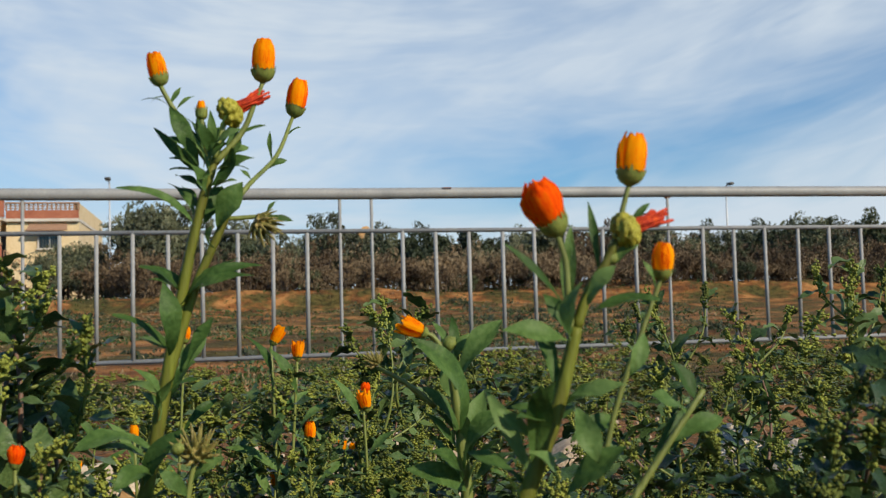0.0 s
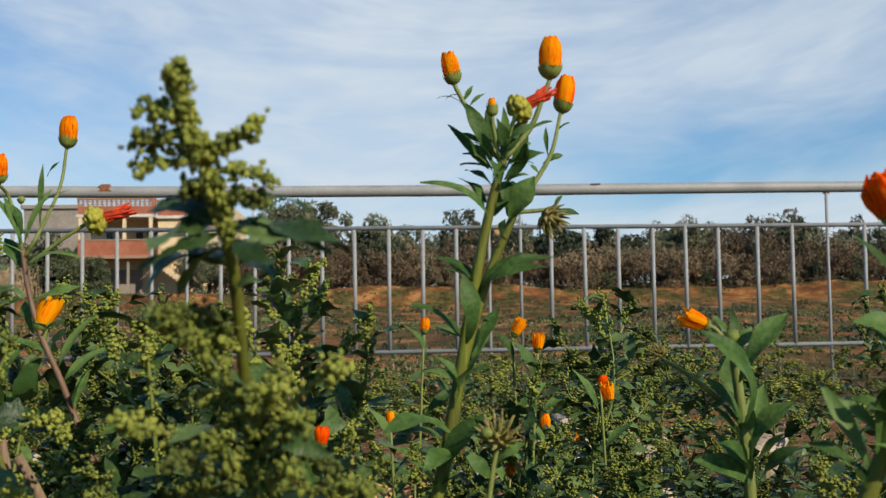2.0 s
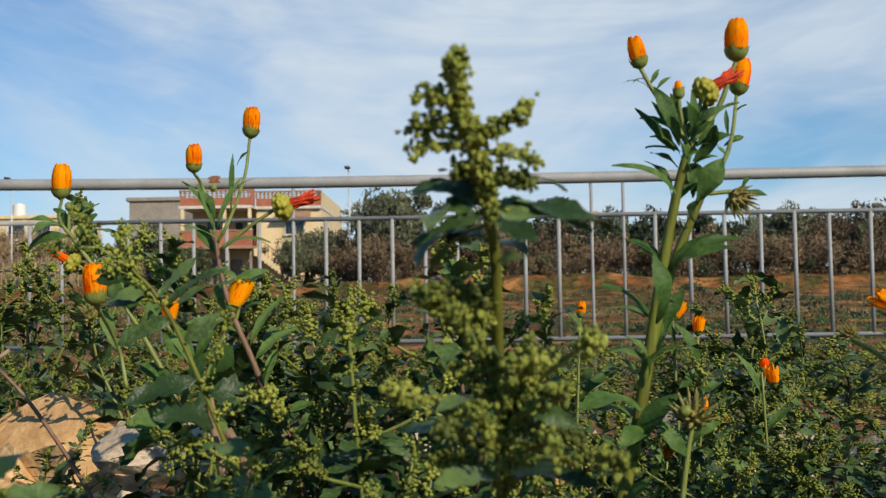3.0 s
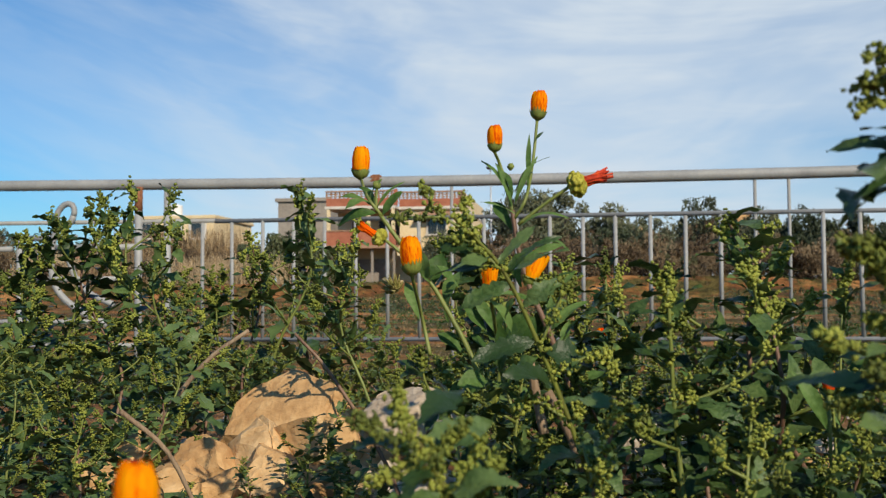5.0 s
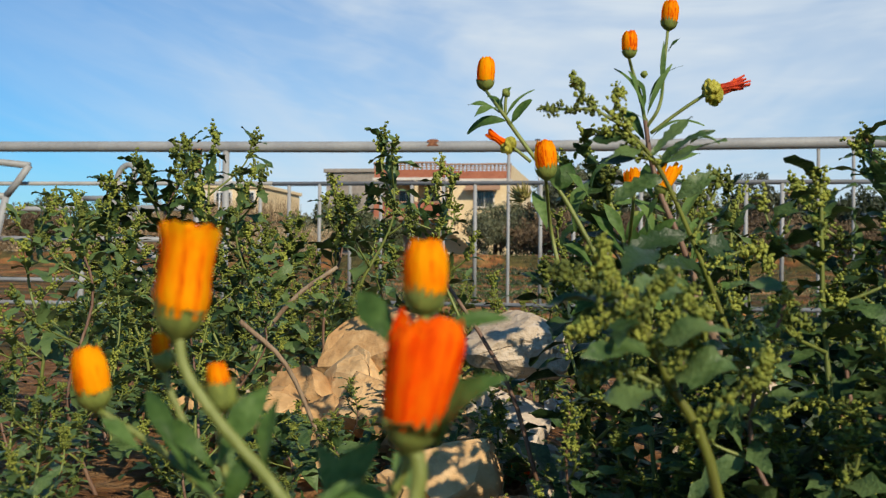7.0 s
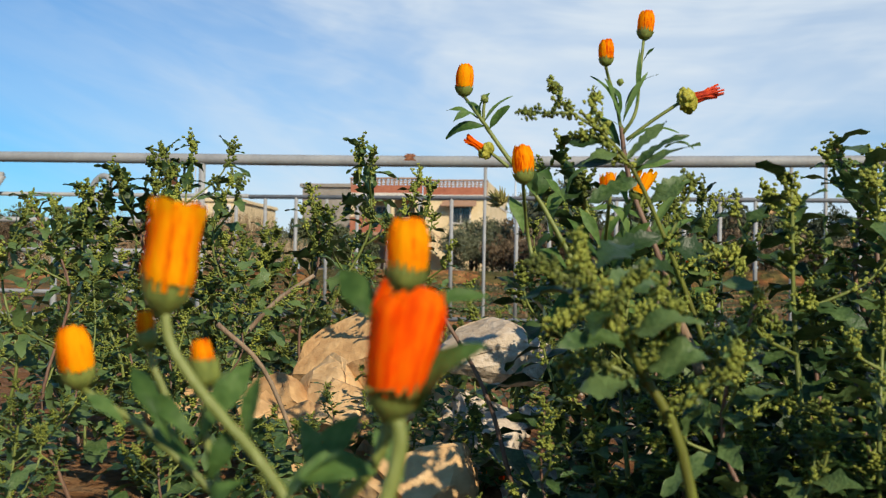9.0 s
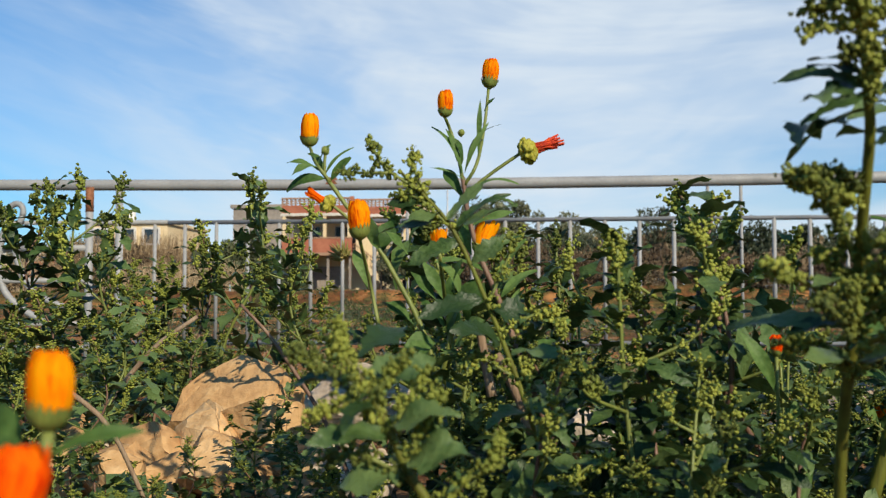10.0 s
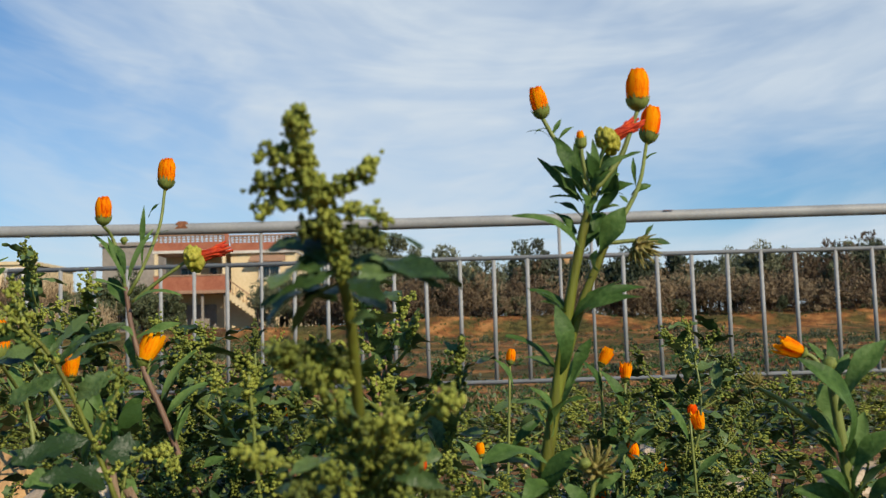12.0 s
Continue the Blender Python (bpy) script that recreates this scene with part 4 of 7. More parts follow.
def marigold(label, foot, stems, heads, leaves, seed, stem_surface=STEM, extra=0):
    rng = random.Random(seed)
    f = Vector(foot)
    plant = thing("marigold", f, label, "flower", "wild marigolds")
    lines = []
    for r0, r1, *pts in stems:
        line = curve_through([Vector(p) - f for p in pts], 5)
        lines.append(line)
        part("stem", Shape().tube(line, r0 / 1000 * 0.86, r1 / 1000 * 0.92, 8), stem_surface if r0 > 2 else STEM, plant)
    for kind, base, tip in heads:
        flower_head(plant, kind, Vector(base) - f, Vector(tip) - f, rng)
    more_leaves(plant, leaves, rng)
    for k in range(extra):
        line = lines[0]
        at = line[rng.randrange(1, max(2, int(len(line) * 0.62)))]
        a = rng.uniform(0, 6.28)
        length = rng.uniform(0.022, 0.045)
        tip = at + Vector((math.cos(a) * length * 0.7, math.sin(a) * length * 0.5, rng.uniform(0.1, 1.0) * length))
        part("leaf", leaf(at, tip, length * 0.24, 0.1, (0, -0.4, 1), 0.25, 0, 7, 0.6, 0.08, rng), LEAF, plant)
    return plant


# ---- goosefoot weeds ----
def weed_leaf_mesh(seed):
    r = random.Random(seed)
    return leaf((0, 0, 0), (0, 1, -0.25), 0.38, 0.10, (0, 0, 1), 0.22, 0.30, 11, 0.36, 0.10, r).mesh("leaf", WEED_LEAF)


WEED_LEAVES = [weed_leaf_mesh(60 + k) for k in range(4)]


def set_leaf(plant, at, way, length, rng, roll=0.5):
    """A toothed leaf on a short stalk."""
    ob = part("leaf", rng.choice(WEED_LEAVES), WEED_LEAF, plant)
    y = Vector(way).normalized()
    x = y.cross(Vector((rng.uniform(-roll, roll), rng.uniform(-roll, roll), 1))).normalized()
    z = x.cross(y)
    m = Matrix((x, y, z)).transposed().to_4x4()
    ob.matrix_basis = Matrix.Translation(at) @ m @ Matrix.Diagonal((length * rng.uniform(0.8, 1.15), length, length, 1))




KNOB_V, KNOB_F = [], []


def make_knob():
    bm = bmesh.new()
    bmesh.ops.create_icosphere(bm, subdivisions=1, radius=1.05)
    KNOB_V.extend(v.co.copy() for v in bm.verts)
    KNOB_F.extend(tuple(v.index for v in f.verts) for f in bm.faces)
    bm.free()


make_knob()


def knob(shape, at, r, rng):
    """A bumpy little cluster of flowers."""
    off = Vector((rng.uniform(0, 50), rng.uniform(0, 50), rng.uniform(0, 50)))
    tall = rng.uniform(0.9, 1.4)
    shape.add([at + Vector((v.x, v.y, v.z * tall)) * (r * (0.86 + 0.9 * noise.noise(v * 1.9 + off))) for v in KNOB_V], KNOB_F)


def spike(shape, line, ball, rng):
    """A short chain of flower lumps along a line, thick at the foot and thin at the tip."""
    pts = [Vector(q) for q in line]
    total = sum((q - p).length for p, q in zip(pts, pts[1:]))
    n = max(2, int(total / (ball * 1.05)))
    for i in range(n):
        t = i / (n - 1)
        k = min(len(pts) - 2, int(t * (len(pts) - 1)))
        c = pts[k].lerp(pts[k + 1], t * (len(pts) - 1) - k)
        for q in range(6):
            o = c + Vector((rng.gauss(0, 1), rng.gauss(0, 1), rng.gauss(0, 1))) * ball * 0.95 * (1.2 - 0.6 * t)
            knob(shape, o, ball * rng.uniform(0.4, 0.9) * (1.1 - 0.3 * t), rng)


def panicle(shape, line, spikes, length, ball, rng):
    """Spikes that stand out all round a twig, with gaps between."""
    for q in range(spikes):
        t = (q + rng.random() * 0.8) / spikes
        k = min(len(line) - 2, int(t * (len(line) - 1)))
        p = line[k].lerp(line[k + 1], t * (len(line) - 1) - k)
        along = (line[k + 1] - line[k]).normalized()
        a = q * 2.4 + rng.uniform(-0.6, 0.6)
        x = along.orthogonal().normalized()
        out = x * math.cos(a) + along.cross(x) * math.sin(a) + along * rng.uniform(0.2, 0.9) + Vector((0, 0, 0.35))
        e = p + out.normalized() * length * rng.uniform(0.45, 1.2) * (1.15 - 0.55 * t)
        spike(shape, [p, p.lerp(e, 0.5) + Vector((0, 0, 0.1 * length)), e], ball, rng)
    tip = line[-1] + (line[-1] - line[-2]).normalized() * length * 0.6
    spike(shape, [line[-2], line[-1], tip], ball, rng)


def joined_leaves(spots, rng):
    """Small toothed leaves gathered into one mesh."""
    s = Shape()
    for at, way, length in spots:
        piece = leaf(at, Vector(at) + Vector(way).normalized() * length, length * 0.44, 0.08, (rng.uniform(-0.6, 0.6), rng.uniform(-0.7, 0.3), 1), 0.20, 0.24, 6, 0.38, 0.14, rng, (-1, 0, 1))
        s.add(piece.verts, piece.faces)
    return s


GRAIN_V = [Vector(v) for v in ((1, 0, 0), (-1, 0, 0), (0, 1, 0), (0, -1, 0), (0, 0, 1), (0, 0, -1))]
FAR_GRAIN_V = [Vector(v) for v in ((0, 0, 1.2), (1.05, 0, -0.45), (-0.52, 0.9, -0.45), (-0.52, -0.9, -0.45))]
FAR_GRAIN_F = [(0, 1, 2), (0, 2, 3), (0, 3, 1), (1, 3, 2)]
GRAIN_F = [(0, 2, 4), (2, 1, 4), (1, 3, 4), (3, 0, 4), (2, 0, 5), (1, 2, 5), (3, 1, 5), (0, 3, 5)]


def ear(shape, foot, tip, ball, rng, per_step=2):
    """A short dense ear of round flower buds, thick at the foot."""
    foot, tip = Vector(foot), Vector(tip)
    n = max(2, int((tip - foot).length / (ball * 1.25)))
    for i in range(n):
        t = i / max(1, n - 1)
        for q in range(per_step):
            o = foot.lerp(tip, t) + Vector((rng.gauss(0, 1), rng.gauss(0, 1), rng.gauss(0, 0.6))) * ball * (1.0 - 0.45 * t)
            r = ball * rng.uniform(0.75, 1.25) * (1.1 - 0.3 * t)
            turn = Euler((rng.uniform(0, 6), rng.uniform(0, 6), rng.uniform(0, 6))).to_matrix()
            shape.add([o + turn @ v * r for v in (FAR_GRAIN_V if per_step == 1 else GRAIN_V)], FAR_GRAIN_F if per_step == 1 else GRAIN_F)


def leafy_twig(spray, small, line, ball, rng, out, step, per_step=2, leaf_size=0.03):
    """Knots of ears and ragged leaves at the joints of a twig, gathered into a head at its tip."""
    total = sum((q - p).length for p, q in zip(line, line[1:]))
    n = max(2, int(total / step))
    for i in range(n + 1):
        t = 0.15 + 0.80 * i / n + rng.uniform(-0.05, 0.05)
        t = min(0.99, max(0.0, t))
        k = min(len(line) - 2, int(t * (len(line) - 1)))
        p = line[k].lerp(line[k + 1], t * (len(line) - 1) - k)
        along = (line[k + 1] - line[k]).normalized()
        x = along.orthogonal().normalized()
        for q in range(rng.choice((1, 1, 2))):
            turn = i * 2.4 + q * 3.1 + rng.uniform(-0.8, 0.8)
            away = x * math.cos(turn) + along.cross(x) * math.sin(turn)
            small.append((p, away + out * 0.4 + along * rng.uniform(-0.1, 0.7) + Vector((0, 0, rng.uniform(-0.5, 0.3))), leaf_size * rng.uniform(0.65, 1.3) * (1.2 - 0.6 * t)))
        if t > 0.3:
            for q in range(1 + int(3.6 * t * rng.random())):
                way = (away * rng.uniform(0.3, 0.9) + along * rng.uniform(0.5, 1.0) + Vector((rng.gauss(0, 0.35), rng.gauss(0, 0.35), 0.3))).normalized()
                ear(spray, p, p + way * ball * rng.uniform(4.0, 8.0), ball, rng, per_step)
    tip, along = line[-1], (line[-1] - line[-2]).normalized()
    for q in range(4):
        way = (along + Vector((rng.gauss(0, 0.55), rng.gauss(0, 0.55), rng.gauss(0.1, 0.3)))).normalized()
        foot = line[-2].lerp(tip, rng.random())
        ear(spray, foot, foot + way * ball * rng.uniform(4.5, 8.5), ball, rng, per_step)


def make_weed_kind(seed, branches=9, step=0.012, ball=0.0017, light=False, bare=0.16, per_step=2, broad=1.0):
    rng = random.Random(seed)
    h = 0.35
    weed = thing("goosefoot", (0, 0, 0), "dark green goosefoot weed with knobbly yellow-green flower clusters", "weed", "goosefoot weeds")
    bend = Vector((rng.uniform(-0.045, 0.045), rng.uniform(-0.045, 0.045), 0))
    main = curve_through([(0, 0, -0.04), Vector((0, 0, 0.33 * h)) + bend, Vector((0, 0, 0.68 * h)) - bend * 0.3, Vector((0, 0, h - 0.012)) + bend * 0.7], 6)
    wood, sprays, small = Shape(), Shape(), []
    wood.tube(main, 0.0027, 0.0010, 7)
    if not light:
        part("stem", wood, STEM_RED if seed % 2 == 0 else STEM, weed)
    top = Shape()
    leafy_twig(top, small, main[-8:], ball, rng, Vector((0, 0, 0.3)), step * 0.75, per_step, 0.026 * broad)
    if not light:
        tagged(part("flower_spray", top, WEED_SEED, weed), kind="stuff")
    else:
        sprays.add(top.verts, top.faces)
    for b in range(branches):
        t = bare + (0.88 - bare) * (b + rng.random() * 0.7) / branches
        k = min(len(main) - 2, int(t * (len(main) - 1)))
        at = main[k].lerp(main[k + 1], t * (len(main) - 1) - k)
        a = b * 2.4 + rng.uniform(-0.6, 0.6)
        length = (0.040 + 0.090 * (1 - t) * (1 if bare < 0.3 else 1.35)) * rng.uniform(0.6, 1.45)
        out = Vector((math.cos(a), math.sin(a), 0))
        end = at + out * length * rng.uniform(0.5, 0.8) + Vector((0, 0, length * rng.uniform(0.45, 1.0)))
        line = curve_through([at, at.lerp(end, 0.5) + out * length * 0.16, end], 5)
        spray = Shape()
        leafy_twig(spray, small, line, ball, rng, out, step, per_step, (0.038 - 0.014 * t) * broad)
        if light:
            wood.tube(line, 0.0013, 0.0007, 4)
            sprays.add(spray.verts, spray.faces)
        else:
            twig = part("branch", Shape().tube(line, 0.0015, 0.0007, 5), STEM, weed)
            tagged(part("flower_spray", spray, WEED_SEED, twig), kind="stuff")
        way = out + Vector((0, 0, rng.uniform(-0.6, 0.35)))
        if light:
            small.append((at, way, rng.uniform(0.03, 0.05)))
        elif t < 0.5:
            set_leaf(weed, at, way, rng.uniform(0.7, 1.1) * (0.050 - 0.024 * t), rng)
    for p in main[4 if bare < 0.3 else 10::2]:
        small.append((p, Vector((rng.uniform(-1, 1), rng.uniform(-1, 1), rng.uniform(-0.4, 0.4))), rng.uniform(0.022, 0.042)))
    tagged(part("small_leaves", joined_leaves(small, rng), WEED_LEAF, weed), kind="stuff")
    if light:
        tagged(part("stem", wood, STEM, weed), kind="stuff")
        tagged(part("flower_spray", sprays, WEED_SEED, weed), kind="stuff")
    return weed


WEEDS = [make_weed_kind(70 + k, 7, 0.018, 0.0019, broad=1.1) for k in range(8)]
BACK_WEEDS = [make_weed_kind(170 + k, 7, 0.024, 0.0025, broad=1.35) for k in range(6)]
BUSHY_WEEDS = [make_weed_kind(110 + k, 9, 0.020, 0.0022, True) for k in range(5)]
LEGGY_WEEDS = [make_weed_kind(130 + k, 8, 0.018, 0.0019, False, 0.52) for k in range(3)]
FAR_WEEDS = [make_weed_kind(90 + k, 6, 0.060, 0.0050, True, 0.16, 1) for k in range(5)]
used = set()


def put_weed(x, y, top, rng, wide=1.0, kinds=WEEDS):
    w = rng.choice(kinds)
    g = ground_height(x, y) - 0.01
    s = max(0.10, top - g) / 0.35
    flat = (0.30 + 0.55 * s) * wide
    m = pose(x, y, g, rng.uniform(-9, 9), rng.uniform(-9, 9), rng.uniform(0, 360)) @ Matrix.Diagonal((flat, flat, s, 1))
    if w not in used:
        used.add(w)
        w.matrix_basis = m
    else:
        copy_thing_scaled(w, m)


def more_sprays(weed, sprays, ball, rng):
    """Branches with knobbly flower spikes."""
    f = weed.location.copy()
    for count, spread, *pts in sprays:
        line = curve_through([Vector(p) - f for p in pts], 4)
        s = Shape()
        panicle(s, line, max(3, int(count / 3.2)), spread / 1000 * 1.1, ball, rng)
        for k in range(4):
            q = rng.choice(line)
            way = Vector((rng.uniform(-1, 1), rng.uniform(-1, 0.5), rng.uniform(-0.6, 0.5))).normalized() * spread / 1000 * rng.uniform(1.0, 2.0)
            part("leaf", leaf(q, q + way, way.length * 0.42, 0.1, (rng.uniform(-0.4, 0.4), -0.5, 1), 0.25, 0.16, 7, 0.42, 0.12, rng), WEED_LEAF, weed)
        b = part("branch", Shape().tube(line, 0.0009, 0.0006, 5), STEM, weed)
        tagged(part("flower_spray", s, WEED_SEED, b), kind="stuff")


def more_toothed_leaves(weed, leaves, rng):
    """Toothed leaves from base to tip, widths in millimetres."""
    f = weed.location.copy()
    for base, tip, width in leaves:
        b, t = Vector(base) - f, Vector(tip) - f
        part("leaf", leaf(b, t, width / 1000, rng.uniform(0.02, 0.14), (rng.uniform(-0.4, 0.4), -0.5, rng.uniform(0.4, 1)), rng.uniform(0.1, 0.35), 0.16, 11, 0.42, 0.12, rng), WEED_LEAF, weed)


def tall_weed(label, foot, stem, sprays, leaves, seed, ball=0.0019):
    """A goosefoot that stands close to the path, with its own branches."""
    rng = random.Random(seed)
    f = Vector(foot)
    weed = thing("goosefoot", f, label, "weed", "goosefoot weeds")
    r0, r1, *pts = stem
    part("stem", Shape().tube(curve_through([Vector(p) - f for p in pts], 5), r0 / 1000 * 0.8, r1 / 1000 * 0.8, 8), STEM_DARK, weed)
    more_sprays(weed, sprays, ball, rng)
    more_toothed_leaves(weed, leaves, rng)
    return weed


# ---- stones ----
def make_stone(x, y, z, sx, sy, sz, seed, surface, turn=0.0, label="angular tan limestone rock in the weeds"):
    rng = random.Random(seed)
    bm = bmesh.new()
    bmesh.ops.create_icosphere(bm, subdivisions=4, radius=1)
    cuts = [(Vector((rng.gauss(0, 1), rng.gauss(0, 1), rng.gauss(0, 0.9))).normalized(), rng.uniform(0.40, 0.66)) for _ in range(20)]
    for v in bm.verts:
        p = v.co.copy()
        for n, d in cuts:
            over = p.dot(n) - d
            if over > 0:
                p -= n * over
        p += v.co * (0.05 * noise.noise(v.co * 2.2 + Vector((seed, 0, 0))) + 0.03 * noise.noise(v.co * 6 + Vector((0, seed, 0))) + 0.014 * noise.noise(v.co * 17) + 0.007 * noise.noise(v.co * 41))
        v.co = Vector((p.x * sx * 1.5, p.y * sy * 1.5, p.z * sz * 1.5))
    bm.normal_update()
    for e in bm.edges:
        e.smooth = e.calc_face_angle(0) < 0.30
    me = bpy.data.meshes.new("rock")
    bm.to_mesh(me)
    bm.free()
    me.materials.append(surface)
    me.polygons.foreach_set("use_smooth", [True] * len(me.polygons))
    ob = new("rock", me)
    ob.location = (x, y, z)
    ob.rotation_euler = (rng.uniform(-0.15, 0.15), rng.uniform(-0.15, 0.15), turn)
    return tagged(ob, label, "rock", "rocks in the weeds")


plant = marigold("tall wild marigold with closed orange heads and drooping seed head", (-0.0626, 0.61, 0), [
    [4.4, 2.2, (-0.0651, 0.61, 0.0987), (-0.0493, 0.61, 0.1536), (-0.0391, 0.61, 0.205), (-0.0304, 0.61, 0.2523), (-0.0221, 0.61, 0.2896), (-0.015, 0.61, 0.314)],
    [2.9, 2, (-0.0386, 0.61, 0.2076), (-0.0252, 0.61, 0.2522), (-0.015, 0.61, 0.2761), (-0.0082, 0.61, 0.2909)],
    [1.6, 1.1, (-0.0082, 0.61, 0.2909), (0.0013, 0.61, 0.3037), (0.0176, 0.65, 0.3242), (0.0284, 0.678, 0.3496)],
    [1.7, 1.1, (-0.0158, 0.61, 0.3113), (-0.0253, 0.61, 0.3275), (-0.0337, 0.61, 0.3409), (-0.0391, 0.61, 0.3511)],
    [1.9, 1.1, (-0.0144, 0.61, 0.314), (-0.0015, 0.61, 0.3291), (0.0041, 0.61, 0.3416), (0.0088, 0.61, 0.3535)],
    [1.3, 1, (-0.0171, 0.61, 0.314), (-0.0195, 0.61, 0.3275), (-0.0202, 0.61, 0.3357)],
    [1.5, 1.1, (-0.0144, 0.61, 0.3167), (-0.0116, 0.61, 0.3276), (-0.0089, 0.61, 0.3345)],
    [1.3, 1.1, (-0.0095, 0.61, 0.2874), (0.0051, 0.61, 0.2884), (0.0153, 0.61, 0.2883)],
], [
    ("bud", (0.0088, 0.61, 0.3535), (0.01, 0.61, 0.3755)),
    ("bud", (-0.0388, 0.61, 0.3506), (-0.0422, 0.61, 0.3673)),
    ("redbud", (0.029, 0.678, 0.3493), (0.0329, 0.678, 0.3712)),
    ("young", (-0.0202, 0.61, 0.3349), (-0.0204, 0.61, 0.3444)),
    ("spent", (-0.0102, 0.6100, 0.3369), (0.0102, 0.6100, 0.3488)),
    ("seed", (0.0027, 0.6100, 0.2877), (0.0175, 0.6100, 0.2772)),
], [
    ((-0.0218, 0.605, 0.3106), (-0.0347, 0.6, 0.3395), 8.2),
    ((-0.0166, 0.6, 0.3112), (-0.0021, 0.59, 0.3275), 8.8),
    ((-0.0237, 0.61, 0.3099), (-0.0424, 0.61, 0.331), 4.9),
    ((-0.0219, 0.615, 0.3092), (-0.0308, 0.62, 0.323), 7.1),
    ((-0.0145, 0.605, 0.31), (0.0043, 0.6, 0.3154), 6.6),
    ((-0.0223, 0.6, 0.3033), (-0.0166, 0.59, 0.3065), 8.2),
    ((-0.0239, 0.6, 0.2835), (-0.058, 0.59, 0.3), 5.5),
    ((-0.0241, 0.615, 0.286), (-0.0369, 0.62, 0.3059), 6.6),
    ((-0.0136, 0.605, 0.2832), (-0.0016, 0.6, 0.3041), 11.5),
    ((-0.0196, 0.615, 0.286), (-0.0113, 0.62, 0.3043), 11.0),
    ((-0.0277, 0.605, 0.2508), (0.0072, 0.6, 0.2645), 6.0),
    ((-0.0268, 0.6, 0.2507), (0.0025, 0.59, 0.2595), 6.6),
    ((-0.0306, 0.615, 0.2456), (-0.0425, 0.62, 0.2668), 6.6),
], 11, STEM_DARK, 16)
more_leaves(plant, [
    ((-0.0361, 0.6025, 0.2236), (-0.0384, 0.595, 0.2574), 9.9),
    ((-0.0352, 0.615, 0.2311), (-0.0311, 0.62, 0.2579), 6.0),
    ((-0.041, 0.605, 0.1939), (-0.0544, 0.6, 0.2193), 7.1),
    ((-0.041, 0.62, 0.1883), (-0.0531, 0.63, 0.2068), 5.5),
    ((-0.0444, 0.6, 0.1818), (-0.0772, 0.59, 0.1837), 12.1),
    ((-0.037, 0.62, 0.1988), (-0.0251, 0.63, 0.2193), 9.3),
    ((0.0027, 0.61, 0.3059), (-0.0028, 0.61, 0.3113), 2.2),
    ((0.0114, 0.646, 0.3162), (0.0225, 0.646, 0.321), 3.8),
    ((0.0152, 0.65, 0.3212), (0.0143, 0.65, 0.337), 2.5),
    ((0.0245, 0.67, 0.3381), (0.032, 0.67, 0.3428), 2.5),
    ((-0.035, 0.61, 0.3422), (-0.0297, 0.61, 0.3505), 2.5),
    ((-0.035, 0.61, 0.3409), (-0.0479, 0.61, 0.3439), 1.9),
    ((-0.029, 0.62, 0.2172), (-0.0154, 0.63, 0.2411), 6.6),
], random.Random(24))
more_leaves(plant, [
    ((-0.0345, 0.625, 0.2063), (-0.0196, 0.64, 0.2299), 8.2),
    ((-0.0478, 0.6, 0.1655), (-0.0286, 0.59, 0.191), 11.0),
    ((-0.0437, 0.595, 0.1711), (-0.0594, 0.58, 0.1671), 11.0),
    ((-0.015, 0.605, 0.2731), (-0.0162, 0.6, 0.2834), 6.0),
    ((0.0091, 0.61, 0.2881), (0.0146, 0.61, 0.2963), 2.5),
    ((0.0064, 0.61, 0.2878), (0.0226, 0.61, 0.2861), 3.3),
    ((-0.0198, 0.62, 0.3126), (-0.0277, 0.63, 0.3393), 6.6),
    ((-0.015, 0.6, 0.3152), (-0.0214, 0.59, 0.3307), 6.0),
    ((-0.0131, 0.605, 0.3187), (-0.0085, 0.6, 0.3354), 4.4),
    ((-0.0157, 0.62, 0.3168), (0.0024, 0.63, 0.3248), 6.0),
    ((-0.0186, 0.6, 0.2966), (-0.0259, 0.59, 0.3111), 8.2),
    ((-0.0167, 0.6025, 0.3022), (-0.0062, 0.595, 0.3193), 9.3),
    ((-0.0177, 0.615, 0.3092), (-0.0357, 0.62, 0.3125), 4.9),
], random.Random(37))
more_leaves(plant, [
    ((-0.0121, 0.62, 0.2863), (-0.0076, 0.63, 0.3055), 8.2),
    ((-0.0036, 0.61, 0.3277), (0.0099, 0.61, 0.3328), 2.5),
    ((-0.021, 0.615, 0.3201), (-0.0382, 0.62, 0.3276), 3.8),
    ((-0.0105, 0.615, 0.3119), (-0.0033, 0.62, 0.3322), 6.6),
    ((-0.0184, 0.6175, 0.315), (-0.0308, 0.625, 0.3369), 5.5),
    ((-0.0165, 0.62, 0.3195), (-0.01, 0.63, 0.3353), 6.0),
    ((-0.0176, 0.6, 0.3099), (-0.0093, 0.59, 0.3204), 7.1),
    ((-0.0203, 0.6025, 0.3049), (-0.0317, 0.595, 0.3202), 5.5),
    ((-0.0132, 0.615, 0.3092), (-0.0049, 0.62, 0.3154), 5.5),
    ((-0.0227, 0.62, 0.2933), (-0.0303, 0.63, 0.3055), 6.6),
    ((-0.0157, 0.615, 0.316), (-0.0221, 0.62, 0.3403), 4.9),
    ((-0.015, 0.605, 0.316), (-0.0162, 0.6, 0.3379), 4.4),
    ((-0.0139, 0.6125, 0.3165), (-0.0034, 0.615, 0.3355), 4.9),
], random.Random(50))
